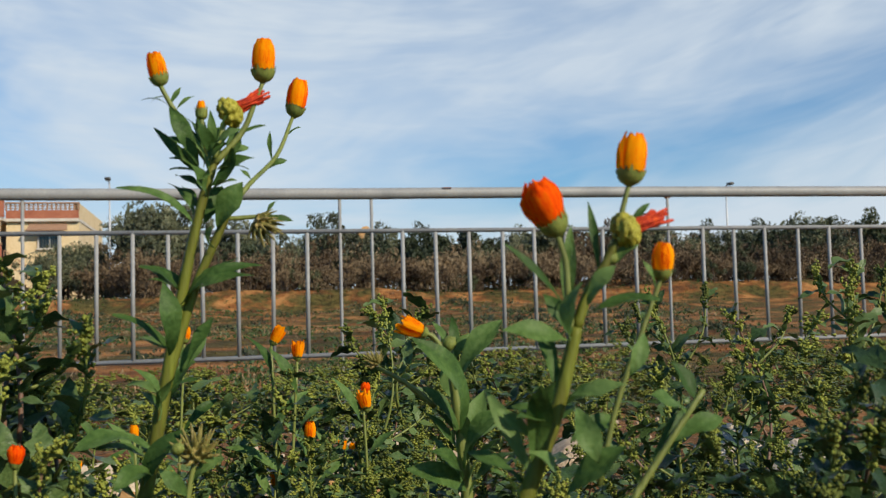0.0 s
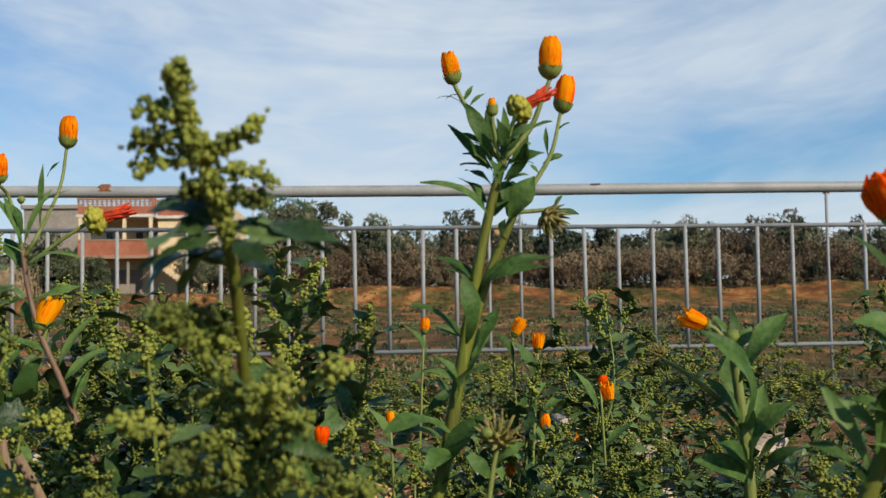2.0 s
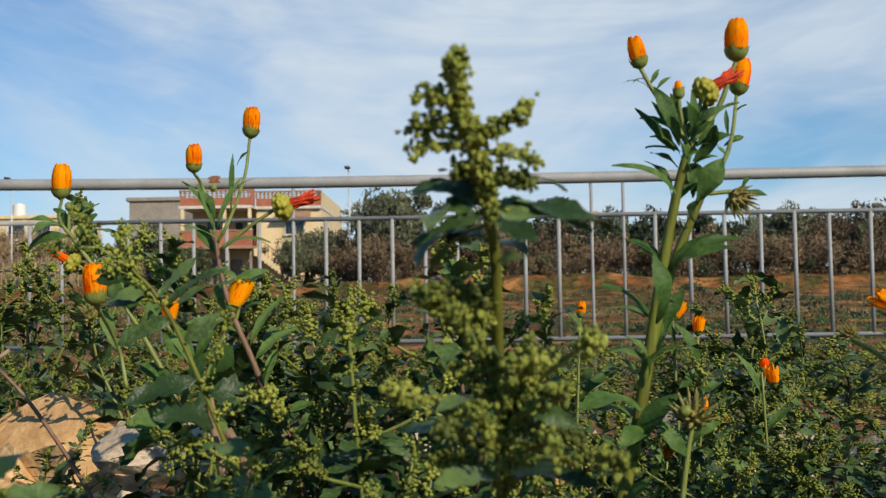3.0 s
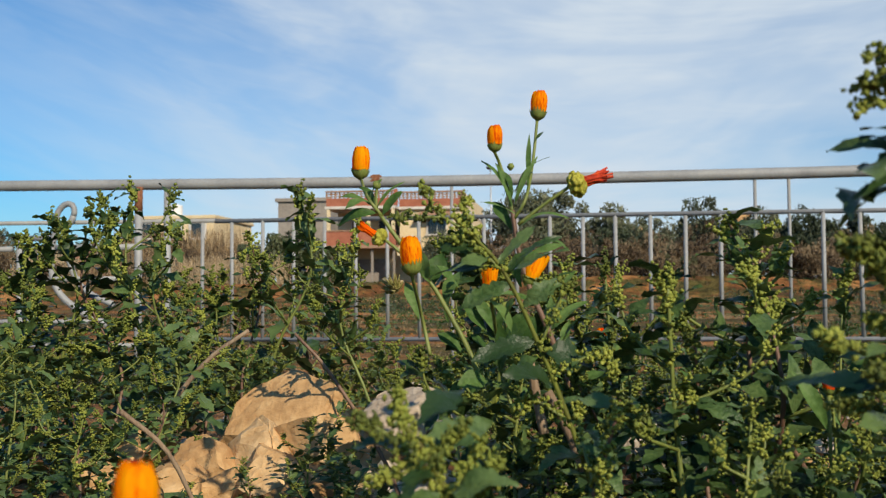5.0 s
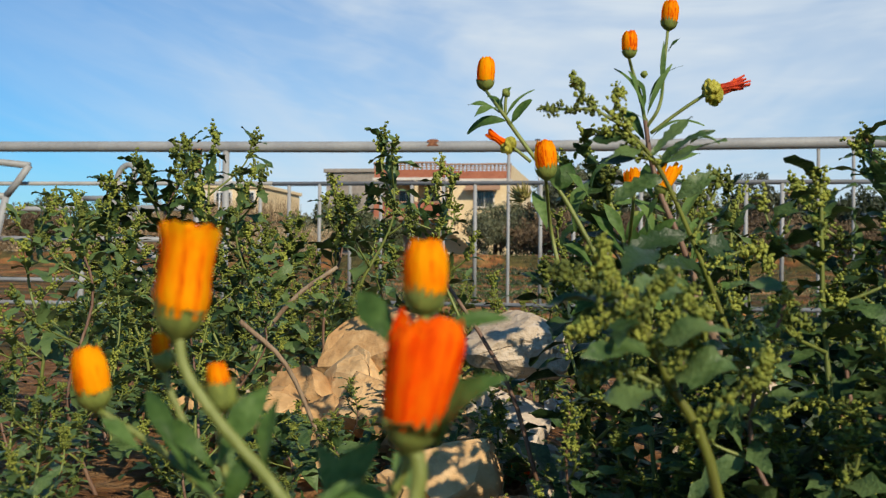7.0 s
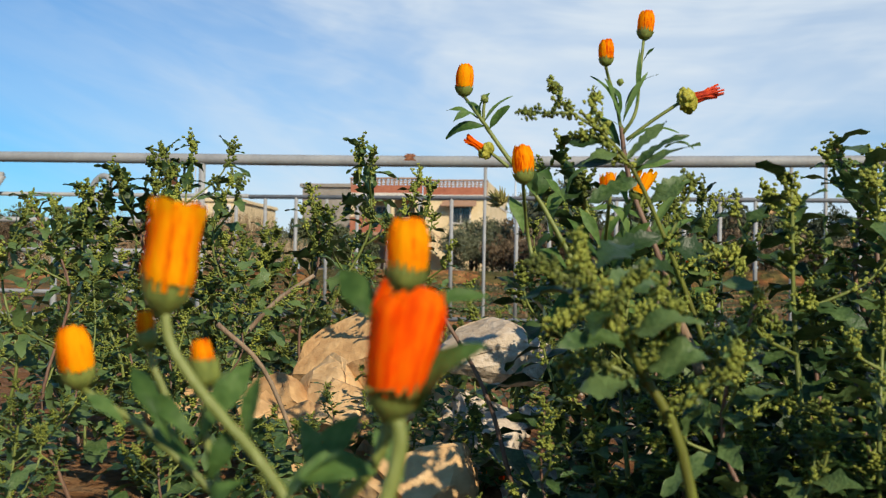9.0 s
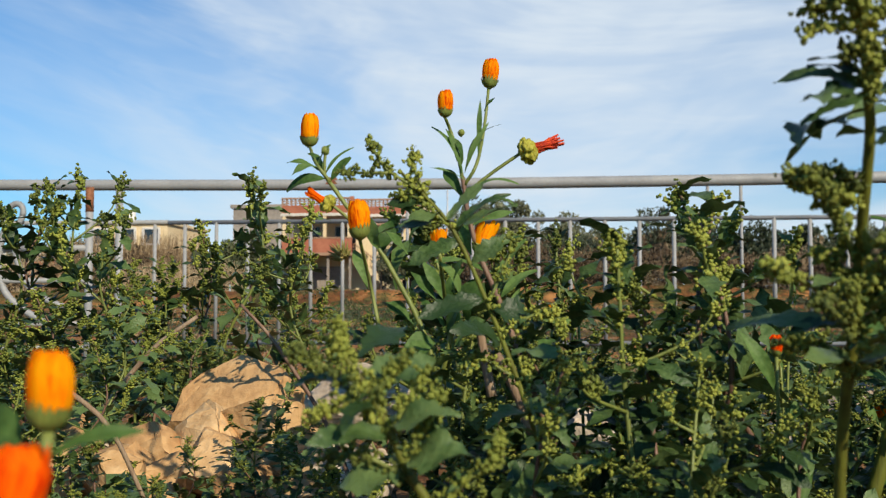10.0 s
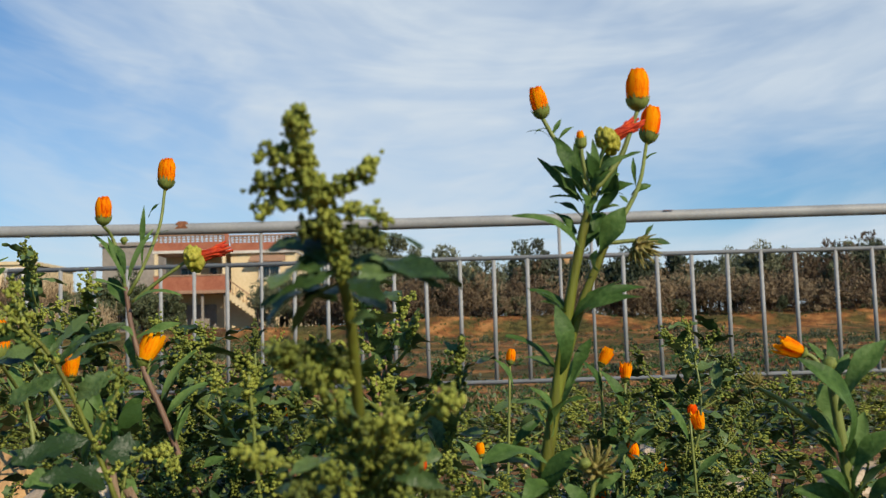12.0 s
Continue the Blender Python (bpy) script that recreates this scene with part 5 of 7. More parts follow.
more_leaves(plant, [
    ((-0.0171, 0.6075, 0.3109), (-0.0286, 0.605, 0.3266), 6.0),
    ((-0.0155, 0.616, 0.3121), (-0.0047, 0.622, 0.3269), 6.6),
    ((-0.0198, 0.61, 0.3058), (-0.0353, 0.61, 0.3166), 4.4),
    ((-0.0131, 0.615, 0.3119), (0.0018, 0.62, 0.3127), 4.4),
    ((-0.0167, 0.605, 0.2998), (-0.0042, 0.6, 0.3046), 7.1),
    ((-0.0194, 0.615, 0.2996), (-0.0331, 0.62, 0.3098), 6.0),
    ((-0.035, 0.61, 0.3449), (-0.0433, 0.61, 0.3434), 2.5),
    ((-0.0325, 0.61, 0.3382), (-0.0232, 0.61, 0.3465), 2.7),
], random.Random(63))
plant = marigold("wild marigold with half-open red-orange flower and broad leaves", (0.0788, 0.462, 0), [
    [4.2, 2.6, (0.0787, 0.462, 0.1412), (0.089, 0.462, 0.1726), (0.1003, 0.462, 0.1986), (0.1074, 0.462, 0.2204), (0.1111, 0.462, 0.2344)],
    [2.6, 1.7, (0.1111, 0.462, 0.2344), (0.1159, 0.462, 0.2465), (0.1227, 0.462, 0.2566), (0.1279, 0.462, 0.2658)],
    [1.7, 1.2, (0.1093, 0.462, 0.2324), (0.1083, 0.462, 0.2467), (0.1077, 0.462, 0.2589), (0.1048, 0.462, 0.2688)],
    [1.4, 1, (0.128, 0.462, 0.2669), (0.1306, 0.462, 0.2772), (0.1333, 0.462, 0.286)],
    [1.4, 1, (0.1177, 0.462, 0.1776), (0.1257, 0.462, 0.2064), (0.1361, 0.462, 0.2316), (0.1422, 0.462, 0.2459), (0.1452, 0.462, 0.2525)],
    [1.8, 1.2, (0.1282, 0.462, 0.1689), (0.1444, 0.462, 0.1902), (0.1599, 0.462, 0.21)],
], [
    ("bud", (0.1333, 0.462, 0.2856), (0.1365, 0.462, 0.3055)),
    ("open", (0.1062, 0.462, 0.2675), (0.0958, 0.462, 0.2876)),
    ("bud", (0.1449, 0.462, 0.2504), (0.1461, 0.462, 0.265)),
    ("spent", (0.128, 0.462, 0.2679), (0.1479, 0.462, 0.2755)),
    ("pod", (0.1262, 0.462, 0.2617), (0.1249, 0.462, 0.2556)),
], [
    ((0.107, 0.457, 0.2296), (0.0807, 0.452, 0.2345), 8.5),
    ((0.1159, 0.457, 0.2404), (0.1393, 0.452, 0.2438), 7.3),
    ((0.1053, 0.457, 0.2417), (0.0813, 0.452, 0.2651), 3.1),
    ((0.1092, 0.462, 0.2304), (0.0987, 0.462, 0.2469), 6.6),
    ((0.1098, 0.467, 0.2385), (0.1139, 0.472, 0.2719), 5.8),
    ((0.107, 0.457, 0.2306), (0.1101, 0.452, 0.2505), 7.7),
    ((0.1224, 0.467, 0.2527), (0.1209, 0.472, 0.2814), 3.1),
    ((0.1138, 0.457, 0.2425), (0.123, 0.452, 0.2562), 6.6),
    ((0.126, 0.462, 0.2566), (0.1363, 0.462, 0.2647), 5.8),
    ((0.1318, 0.467, 0.2672), (0.1459, 0.472, 0.2803), 2.7),
    ((0.1045, 0.452, 0.2112), (0.1211, 0.442, 0.2152), 5.8),
    ((0.1042, 0.467, 0.2009), (0.0888, 0.472, 0.2063), 3.9),
    ((0.0969, 0.462, 0.1909), (0.0787, 0.462, 0.2077), 5.0),
], 12, STEM_DARK, 10)
more_leaves(plant, [
    ((0.1013, 0.452, 0.1765), (0.1207, 0.442, 0.1941), 9.7),
    ((0.1093, 0.467, 0.1935), (0.1291, 0.472, 0.2002), 7.7),
    ((0.135, 0.457, 0.2317), (0.1269, 0.452, 0.2172), 6.2),
    ((0.12, 0.467, 0.1889), (0.1371, 0.472, 0.1747), 9.7),
    ((0.0966, 0.472, 0.1794), (0.0821, 0.482, 0.2119), 6.6),
    ((0.1086, 0.462, 0.2548), (0.1049, 0.462, 0.2712), 3.1),
    ((0.1423, 0.462, 0.248), (0.1372, 0.462, 0.2585), 2.3),
    ((0.1065, 0.452, 0.2072), (0.1103, 0.442, 0.189), 8.5),
    ((0.1397, 0.467, 0.1816), (0.1589, 0.472, 0.203), 7.7),
    ((0.1, 0.457, 0.1796), (0.0875, 0.452, 0.1927), 7.7),
    ((0.1467, 0.462, 0.1921), (0.1674, 0.462, 0.1993), 8.5),
    ((0.1588, 0.467, 0.2055), (0.1526, 0.472, 0.2202), 7.7),
    ((0.1503, 0.457, 0.2027), (0.1341, 0.452, 0.2099), 7.7),
], random.Random(25))
marigold("leafy wild marigold with one frayed orange flower", (0.1048, 0.61, 0), [
    [4, 2.6, (0.1061, 0.61, 0.0934), (0.1055, 0.61, 0.1429), (0.1035, 0.61, 0.1735), (0.1005, 0.61, 0.2015), (0.0981, 0.61, 0.2212)],
    [1.6, 1.2, (0.0994, 0.61, 0.2156), (0.0911, 0.61, 0.227), (0.0869, 0.61, 0.23)],
    [1.8, 1.1, (0.0902, 0.61, 0.1937), (0.0763, 0.61, 0.2054), (0.0619, 0.61, 0.2142)],
], [
    ("flared", (0.0877, 0.61, 0.2294), (0.0728, 0.61, 0.236)),
    ("pod", (0.0981, 0.61, 0.2198), (0.0984, 0.61, 0.231)),
    ("seed", (0.0619, 0.61, 0.2142), (0.0571, 0.61, 0.224)),
    ("flared", (0.0844, 0.8, 0.1729), (0.0809, 0.8, 0.1882)),
], [
    ((0.1004, 0.6, 0.1832), (0.0753, 0.59, 0.2286), 17.0),
    ((0.0993, 0.605, 0.202), (0.124, 0.6, 0.236), 11.0),
    ((0.1018, 0.61, 0.1764), (0.0834, 0.61, 0.2045), 7.1),
    ((0.1057, 0.615, 0.17), (0.1185, 0.62, 0.2), 9.9),
    ((0.1019, 0.6, 0.164), (0.1221, 0.59, 0.194), 11.0),
    ((0.102, 0.615, 0.2124), (0.1024, 0.62, 0.2379), 5.5),
    ((0.1006, 0.615, 0.2153), (0.092, 0.62, 0.2353), 4.9),
    ((0.1011, 0.6, 0.1586), (0.0826, 0.59, 0.1746), 11.0),
    ((0.1039, 0.605, 0.1522), (0.0734, 0.6, 0.1657), 12.1),
    ((0.1055, 0.62, 0.192), (0.1011, 0.63, 0.2145), 11.0),
    ((0.1025, 0.595, 0.1513), (0.1241, 0.58, 0.1736), 12.1),
    ((0.0994, 0.61, 0.2156), (0.1085, 0.61, 0.2293), 5.5),
], 13, STEM, 8)
plant = marigold("wild marigold with several closed orange heads above goosefoot", (-0.1948, 0.7, 0), [
    [2.6, 1.5, (-0.1853, 0.7, 0.027), (-0.2157, 0.7, 0.11), (-0.2337, 0.7, 0.1574), (-0.2503, 0.7, 0.2021), (-0.2621, 0.7, 0.23), (-0.2688, 0.7, 0.2545), (-0.2721, 0.7, 0.2774)],
    [1.3, 1, (-0.2711, 0.7, 0.2721), (-0.2633, 0.7, 0.286), (-0.2601, 0.73, 0.3149), (-0.2578, 0.735, 0.3386)],
    [1.3, 1, (-0.2721, 0.7, 0.2756), (-0.2755, 0.7, 0.2933), (-0.2799, 0.7, 0.3068), (-0.2818, 0.69, 0.3121)],
    [1.3, 1.1, (-0.2687, 0.7, 0.2685), (-0.253, 0.7, 0.2805), (-0.2364, 0.7, 0.2917)],
    [2, 1.4, (-0.2769, 0.7, 0.1189), (-0.2955, 0.7, 0.1812), (-0.3129, 0.7, 0.2162), (-0.327, 0.7, 0.2393), (-0.3412, 0.7, 0.2572), (-0.3556, 0.7, 0.2771)],
    [1.4, 1.1, (-0.3538, 0.7, 0.2752), (-0.3629, 0.7, 0.2873), (-0.3745, 0.735, 0.3026)],
    [1.5, 1.1, (-0.3237, 0.7, 0.188), (-0.3289, 0.7, 0.2127), (-0.3288, 0.66, 0.2389)],
    [1.5, 1.1, (-0.2715, 0.7, 0.1466), (-0.2808, 0.7, 0.1882), (-0.2787, 0.62, 0.2263)],
    [1.3, 1, (-0.2604, 0.7, 0.2265), (-0.259, 0.7, 0.2317), (-0.2582, 0.7, 0.2362)],
    [1.2, 1, (-0.3574, 0.7, 0.2789), (-0.3574, 0.7, 0.2879), (-0.357, 0.7, 0.2922)],
    [1.3, 1, (-0.3413, 0.7, 0.2518), (-0.3502, 0.7, 0.2591), (-0.3549, 0.7, 0.262)],
], [
    ("bud", (-0.2574, 0.735, 0.3386), (-0.2558, 0.735, 0.3587)),
    ("bud", (-0.2818, 0.69, 0.3121), (-0.2816, 0.69, 0.3292)),
    ("bud", (-0.3752, 0.735, 0.3027), (-0.3744, 0.735, 0.3251)),
    ("spent", (-0.2364, 0.7, 0.2914), (-0.2124, 0.7, 0.2992)),
    ("bud", (-0.3281, 0.66, 0.2369), (-0.3297, 0.66, 0.2603)),
    ("flared", (-0.2803, 0.63, 0.2262), (-0.2799, 0.63, 0.2405)),
    ("flared", (-0.2642, 0.7, 0.2312), (-0.2555, 0.705, 0.2502)),
    ("pod", (-0.357, 0.7, 0.2915), (-0.357, 0.7, 0.2994)),
    ("dried", (-0.3528, 0.7, 0.2602), (-0.3684, 0.7, 0.2701)),
    ("pod", (-0.2771, 0.7, 0.2147), (-0.2771, 0.7, 0.2238)),
    ("pod", (-0.289, 0.7, 0.2154), (-0.2896, 0.7, 0.2231)),
    ("seed", (-0.3442, 0.7, 0.227), (-0.3521, 0.7, 0.2395)),
    ("pod", (-0.2729, 0.7, 0.302), (-0.2729, 0.7, 0.308)),
], [
    ((-0.2721, 0.7, 0.2774), (-0.2911, 0.7, 0.3085), 4.2),
    ((-0.271, 0.7, 0.2791), (-0.2562, 0.7, 0.3104), 4.2),
    ((-0.2755, 0.7, 0.2862), (-0.2823, 0.7, 0.3069), 3.5),
    ((-0.2705, 0.705, 0.2831), (-0.2493, 0.71, 0.311), 3.2),
    ((-0.2702, 0.695, 0.2751), (-0.2906, 0.69, 0.282), 4.2),
    ((-0.2686, 0.695, 0.2646), (-0.2378, 0.69, 0.2713), 4.9),
    ((-0.2738, 0.7, 0.2827), (-0.2789, 0.7, 0.3022), 5.6),
    ((-0.2626, 0.7, 0.2895), (-0.2612, 0.7, 0.3247), 3.2),
    ((-0.2589, 0.7, 0.3175), (-0.2519, 0.7, 0.3258), 2.5),
    ((-0.3602, 0.695, 0.2838), (-0.3755, 0.69, 0.2783), 5.6),
    ((-0.361, 0.7, 0.2826), (-0.3811, 0.7, 0.2876), 4.9),
    ((-0.361, 0.7, 0.2843), (-0.3537, 0.7, 0.2986), 6.3),
    ((-0.3574, 0.7, 0.2789), (-0.3393, 0.7, 0.2965), 3.5),
], 14, STEM_RED, 16)
more_leaves(plant, [
    ((-0.3538, 0.7, 0.2752), (-0.3411, 0.7, 0.2904), 8.4),
    ((-0.3556, 0.7, 0.2771), (-0.3812, 0.7, 0.2696), 8.4),
    ((-0.3601, 0.705, 0.2812), (-0.3702, 0.71, 0.2947), 7.0),
    ((-0.3229, 0.695, 0.2338), (-0.3275, 0.69, 0.2529), 10.5),
    ((-0.3241, 0.705, 0.2305), (-0.3173, 0.71, 0.2521), 11.3),
    ((-0.2708, 0.69, 0.1887), (-0.2585, 0.68, 0.2127), 12.7),
    ((-0.2764, 0.7, 0.1743), (-0.2814, 0.7, 0.2021), 9.8),
    ((-0.2832, 0.7, 0.2021), (-0.297, 0.7, 0.2267), 7.0),
    ((-0.2832, 0.7, 0.2021), (-0.2708, 0.7, 0.223), 6.3),
    ((-0.2709, 0.69, 0.1682), (-0.257, 0.68, 0.1892), 12.0),
    ((-0.3313, 0.705, 0.2091), (-0.341, 0.71, 0.2343), 7.7),
    ((-0.2884, 0.7, 0.2021), (-0.3041, 0.7, 0.2197), 7.7),
    ((-0.2674, 0.705, 0.2301), (-0.2709, 0.71, 0.2515), 8.4),
], random.Random(27))
more_leaves(plant, [
    ((-0.2724, 0.705, 0.2654), (-0.2848, 0.71, 0.2839), 7.7),
    ((-0.288, 0.69, 0.1749), (-0.3146, 0.68, 0.1584), 12.7),
    ((-0.2846, 0.69, 0.1732), (-0.259, 0.68, 0.159), 12.7),
    ((-0.314, 0.71, 0.209), (-0.3056, 0.72, 0.2416), 10.5),
    ((-0.2671, 0.7, 0.2475), (-0.2395, 0.7, 0.2559), 5.6),
    ((-0.2782, 0.705, 0.1932), (-0.2642, 0.71, 0.216), 9.8),
    ((-0.3033, 0.71, 0.1877), (-0.3223, 0.72, 0.2017), 8.4),
], random.Random(40))
more_leaves(plant, [
    ((-0.2763, 0.64, 0.1824), (-0.2571, 0.63, 0.2133), 12),
    ((-0.2697, 0.62, 0.1782), (-0.2538, 0.61, 0.1917), 12),
    ((-0.25, 0.66, 0.2297), (-0.2357, 0.65, 0.2377), 6),
    ((-0.2511, 0.6, 0.2502), (-0.2375, 0.59, 0.2482), 6),
    ((-0.2795, 0.66, 0.1867), (-0.2934, 0.65, 0.2033), 9),
    ((-0.2755, 0.68, 0.1891), (-0.2782, 0.67, 0.2095), 8),
    ((-0.3058, 0.7, 0.2303), (-0.3187, 0.69, 0.2441), 7),
    ((-0.304, 0.7, 0.2338), (-0.2926, 0.69, 0.2507), 6),
    ((-0.2806, 0.62, 0.1796), (-0.2965, 0.61, 0.1772), 12),
    ((-0.2686, 0.63, 0.2038), (-0.2787, 0.62, 0.2223), 7),
    ((-0.2716, 0.63, 0.2053), (-0.2665, 0.62, 0.2238), 7),
], random.Random(61))
plant = marigold("wild marigold close to the path with four closed orange heads", (-0.3264, 0.272, 0), [
    [1.6, 1.3, (-0.3313, 0.262, 0.1169), (-0.3497, 0.268, 0.1385), (-0.364, 0.27, 0.1525), (-0.3717, 0.27, 0.1628), (-0.3736, 0.27, 0.1701)],
    [1.8, 1.4, (-0.3313, 0.262, 0.1169), (-0.34, 0.272, 0.1244), (-0.3283, 0.272, 0.1387), (-0.3238, 0.272, 0.1526), (-0.3221, 0.275, 0.1753)],
    [2, 1.6, (-0.3271, 0.25, 0.1212), (-0.322, 0.25, 0.1316), (-0.318, 0.25, 0.146), (-0.3183, 0.25, 0.1521)],
    [1.2, 1, (-0.3676, 0.3, 0.1214), (-0.3892, 0.3, 0.1391), (-0.401, 0.3, 0.1461), (-0.4073, 0.3, 0.1495)],
    [1.2, 1, (-0.3646, 0.285, 0.1254), (-0.3694, 0.285, 0.1414), (-0.3702, 0.285, 0.1488)],
    [1.1, 0.9, (-0.3805, 0.29, 0.1477), (-0.3848, 0.29, 0.1566), (-0.386, 0.29, 0.1604)],
], [
    ("tube", (-0.3741, 0.27, 0.1696), (-0.3712, 0.27, 0.1944)),
    ("bud", (-0.3221, 0.275, 0.1753), (-0.3221, 0.275, 0.1917)),
    ("ragged", (-0.3203, 0.25, 0.1518), (-0.3152, 0.25, 0.1772)),
    ("bud", (-0.4082, 0.3, 0.1495), (-0.4115, 0.3, 0.1654)),
    ("young", (-0.3695, 0.285, 0.1526), (-0.3715, 0.285, 0.1639)),
    ("bud", (-0.387, 0.29, 0.1624), (-0.3874, 0.29, 0.1698)),
    ("pod", (-0.386, 0.29, 0.1604), (-0.3872, 0.29, 0.1676)),
    ("pod", (-0.365, 0.285, 0.1515), (-0.3653, 0.285, 0.1578)),
], [
    ((-0.3283, 0.278, 0.1685), (-0.3392, 0.285, 0.1801), 6.5),
    ((-0.3225, 0.277, 0.1705), (-0.3051, 0.282, 0.1747), 4.0),
    ((-0.3159, 0.255, 0.1508), (-0.3024, 0.248, 0.1664), 8.5),
    ((-0.326, 0.267, 0.1388), (-0.3407, 0.262, 0.1381), 7.8),
    ((-0.3453, 0.277, 0.1321), (-0.3333, 0.282, 0.1483), 6.7),
    ((-0.3674, 0.277, 0.1429), (-0.3574, 0.282, 0.1596), 6.3),
    ((-0.3681, 0.277, 0.1417), (-0.3823, 0.282, 0.1513), 4.5),
    ((-0.3544, 0.2745, 0.1392), (-0.3537, 0.277, 0.1578), 4.9),
    ((-0.3745, 0.277, 0.1414), (-0.3864, 0.282, 0.1574), 4.5),
    ((-0.3701, 0.282, 0.1345), (-0.3855, 0.292, 0.142), 4.5),
    ((-0.3634, 0.272, 0.1346), (-0.3586, 0.272, 0.1466), 4.5),
    ((-0.3354, 0.277, 0.1279), (-0.3471, 0.282, 0.1477), 6.3),
    ((-0.3233, 0.282, 0.1344), (-0.3318, 0.292, 0.1442), 5.6),
], 15, STEM, 0)
more_leaves(plant, [
    ((-0.385, 0.277, 0.1446), (-0.3972, 0.282, 0.1508), 3.4),
    ((-0.3468, 0.267, 0.1298), (-0.3317, 0.262, 0.144), 6.7),
    ((-0.3547, 0.272, 0.1351), (-0.3632, 0.272, 0.1276), 5.6),
], random.Random(28))
marigold("low wild marigold with one orange flower", (-0.0469, 0.877, -0.002), [
    [1.7, 1, (-0.047, 0.877, 0.0009), (-0.0417, 0.877, 0.1146), (-0.0363, 0.877, 0.2203)],
], [
    ("bud", (-0.0363, 0.877, 0.2203), (-0.0344, 0.877, 0.2331)),
], [
    ((-0.0364, 0.871, 0.1951), (-0.0542, 0.865, 0.2282), 7.5),
    ((-0.0378, 0.883, 0.1568), (-0.0122, 0.889, 0.1791), 7.5),
    ((-0.0385, 0.871, 0.1218), (-0.0659, 0.865, 0.1395), 7.5),
    ((-0.04, 0.883, 0.0827), (-0.0189, 0.889, 0.1124), 7.5),
], 100, STEM, 0)
marigold("low wild marigold with one orange flower", (0.0286, 0.83, 0), [
    [1.7, 1, (0.0284, 0.83, -0.0042), (0.0258, 0.83, 0.1121), (0.023, 0.83, 0.2187)],
], [
    ("flared", (0.023, 0.83, 0.2187), (0.031, 0.83, 0.2317)),
], [
    ((0.0223, 0.824, 0.1934), (0.0035, 0.818, 0.2272), 7.5),
    ((0.023, 0.836, 0.1625), (0.049, 0.842, 0.1855), 7.5),
    ((0.0224, 0.824, 0.1344), (-0.0089, 0.818, 0.1523), 7.5),
    ((0.0231, 0.836, 0.1027), (0.042, 0.842, 0.1338), 7.5),
    ((0.0225, 0.824, 0.0759), (-0.004, 0.818, 0.1028), 7.5),
], 101, STEM, 0)
marigold("low wild marigold with one orange flower", (0.0278, 0.83, 0), [
    [1.7, 1, (0.0276, 0.83, -0.0036), (0.0342, 0.83, 0.1064), (0.0406, 0.83, 0.2071)],
], [
    ("flared", (0.0406, 0.83, 0.2071), (0.0417, 0.83, 0.222)),
], [
    ((0.0397, 0.824, 0.1833), (0.0206, 0.818, 0.2173), 7.5),
    ((0.0396, 0.836, 0.1537), (0.0672, 0.842, 0.1765), 7.5),
    ((0.0376, 0.824, 0.1272), (0.0081, 0.818, 0.1452), 7.5),
    ((0.0374, 0.836, 0.097), (0.0601, 0.842, 0.1279), 7.5),
    ((0.0355, 0.824, 0.0718), (0.013, 0.818, 0.0985), 7.5),
], 102, STEM, 0)
marigold("low wild marigold with one orange flower", (-0.0593, 0.79, -0.005), [
    [1.7, 1, (-0.0594, 0.79, -0.0035), (-0.0623, 0.79, 0.084), (-0.0654, 0.79, 0.1628)],
], [
    ("bud", (-0.0654, 0.79, 0.1628), (-0.0653, 0.79, 0.1736)),
], [
    ((-0.0651, 0.784, 0.1447), (-0.0822, 0.778, 0.178), 7.5),
    ((-0.0657, 0.796, 0.1151), (-0.0421, 0.802, 0.1363), 7.5),
    ((-0.0645, 0.784, 0.0903), (-0.0932, 0.778, 0.1086), 7.5),
    ((-0.0651, 0.796, 0.0599), (-0.0483, 0.802, 0.089), 7.5),
], 103, STEM, 0)
marigold("low wild marigold with one orange flower", (0.0394, 0.87, 0), [
    [1.7, 1, (0.0392, 0.87, -0.0062), (0.0455, 0.87, 0.075), (0.0518, 0.87, 0.1452)],
], [
    ("bud", (0.0518, 0.87, 0.1452), (0.0525, 0.87, 0.1615)),
], [
    ((0.0509, 0.864, 0.1291), (0.0317, 0.858, 0.1637), 7.5),
    ((0.051, 0.876, 0.1074), (0.0787, 0.882, 0.1294), 7.5),
    ((0.049, 0.864, 0.09), (0.0194, 0.858, 0.1084), 7.5),
    ((0.0491, 0.876, 0.0678), (0.072, 0.882, 0.0983), 7.5),
    ((0.0471, 0.864, 0.0511), (0.0246, 0.858, 0.0781), 7.5),
], 104, STEM, 0)
marigold("low wild marigold with one orange flower", (0.086, 0.9, 0), [
    [1.7, 1, (0.0858, 0.9, -0.01), (0.0822, 0.9, 0.067), (0.0784, 0.9, 0.1318)],
], [
    ("flared", (0.0784, 0.9, 0.1318), (0.0799, 0.9, 0.1429)),
], [
    ((0.0774, 0.894, 0.1173), (0.0578, 0.888, 0.1522), 7.5),
    ((0.0791, 0.906, 0.0925), (0.106, 0.912, 0.1147), 7.5),
    ((0.078, 0.894, 0.0724), (0.0451, 0.888, 0.0914), 7.5),
    ((0.0797, 0.906, 0.0471), (0.099, 0.912, 0.078), 7.5),
], 105, STEM, 0)
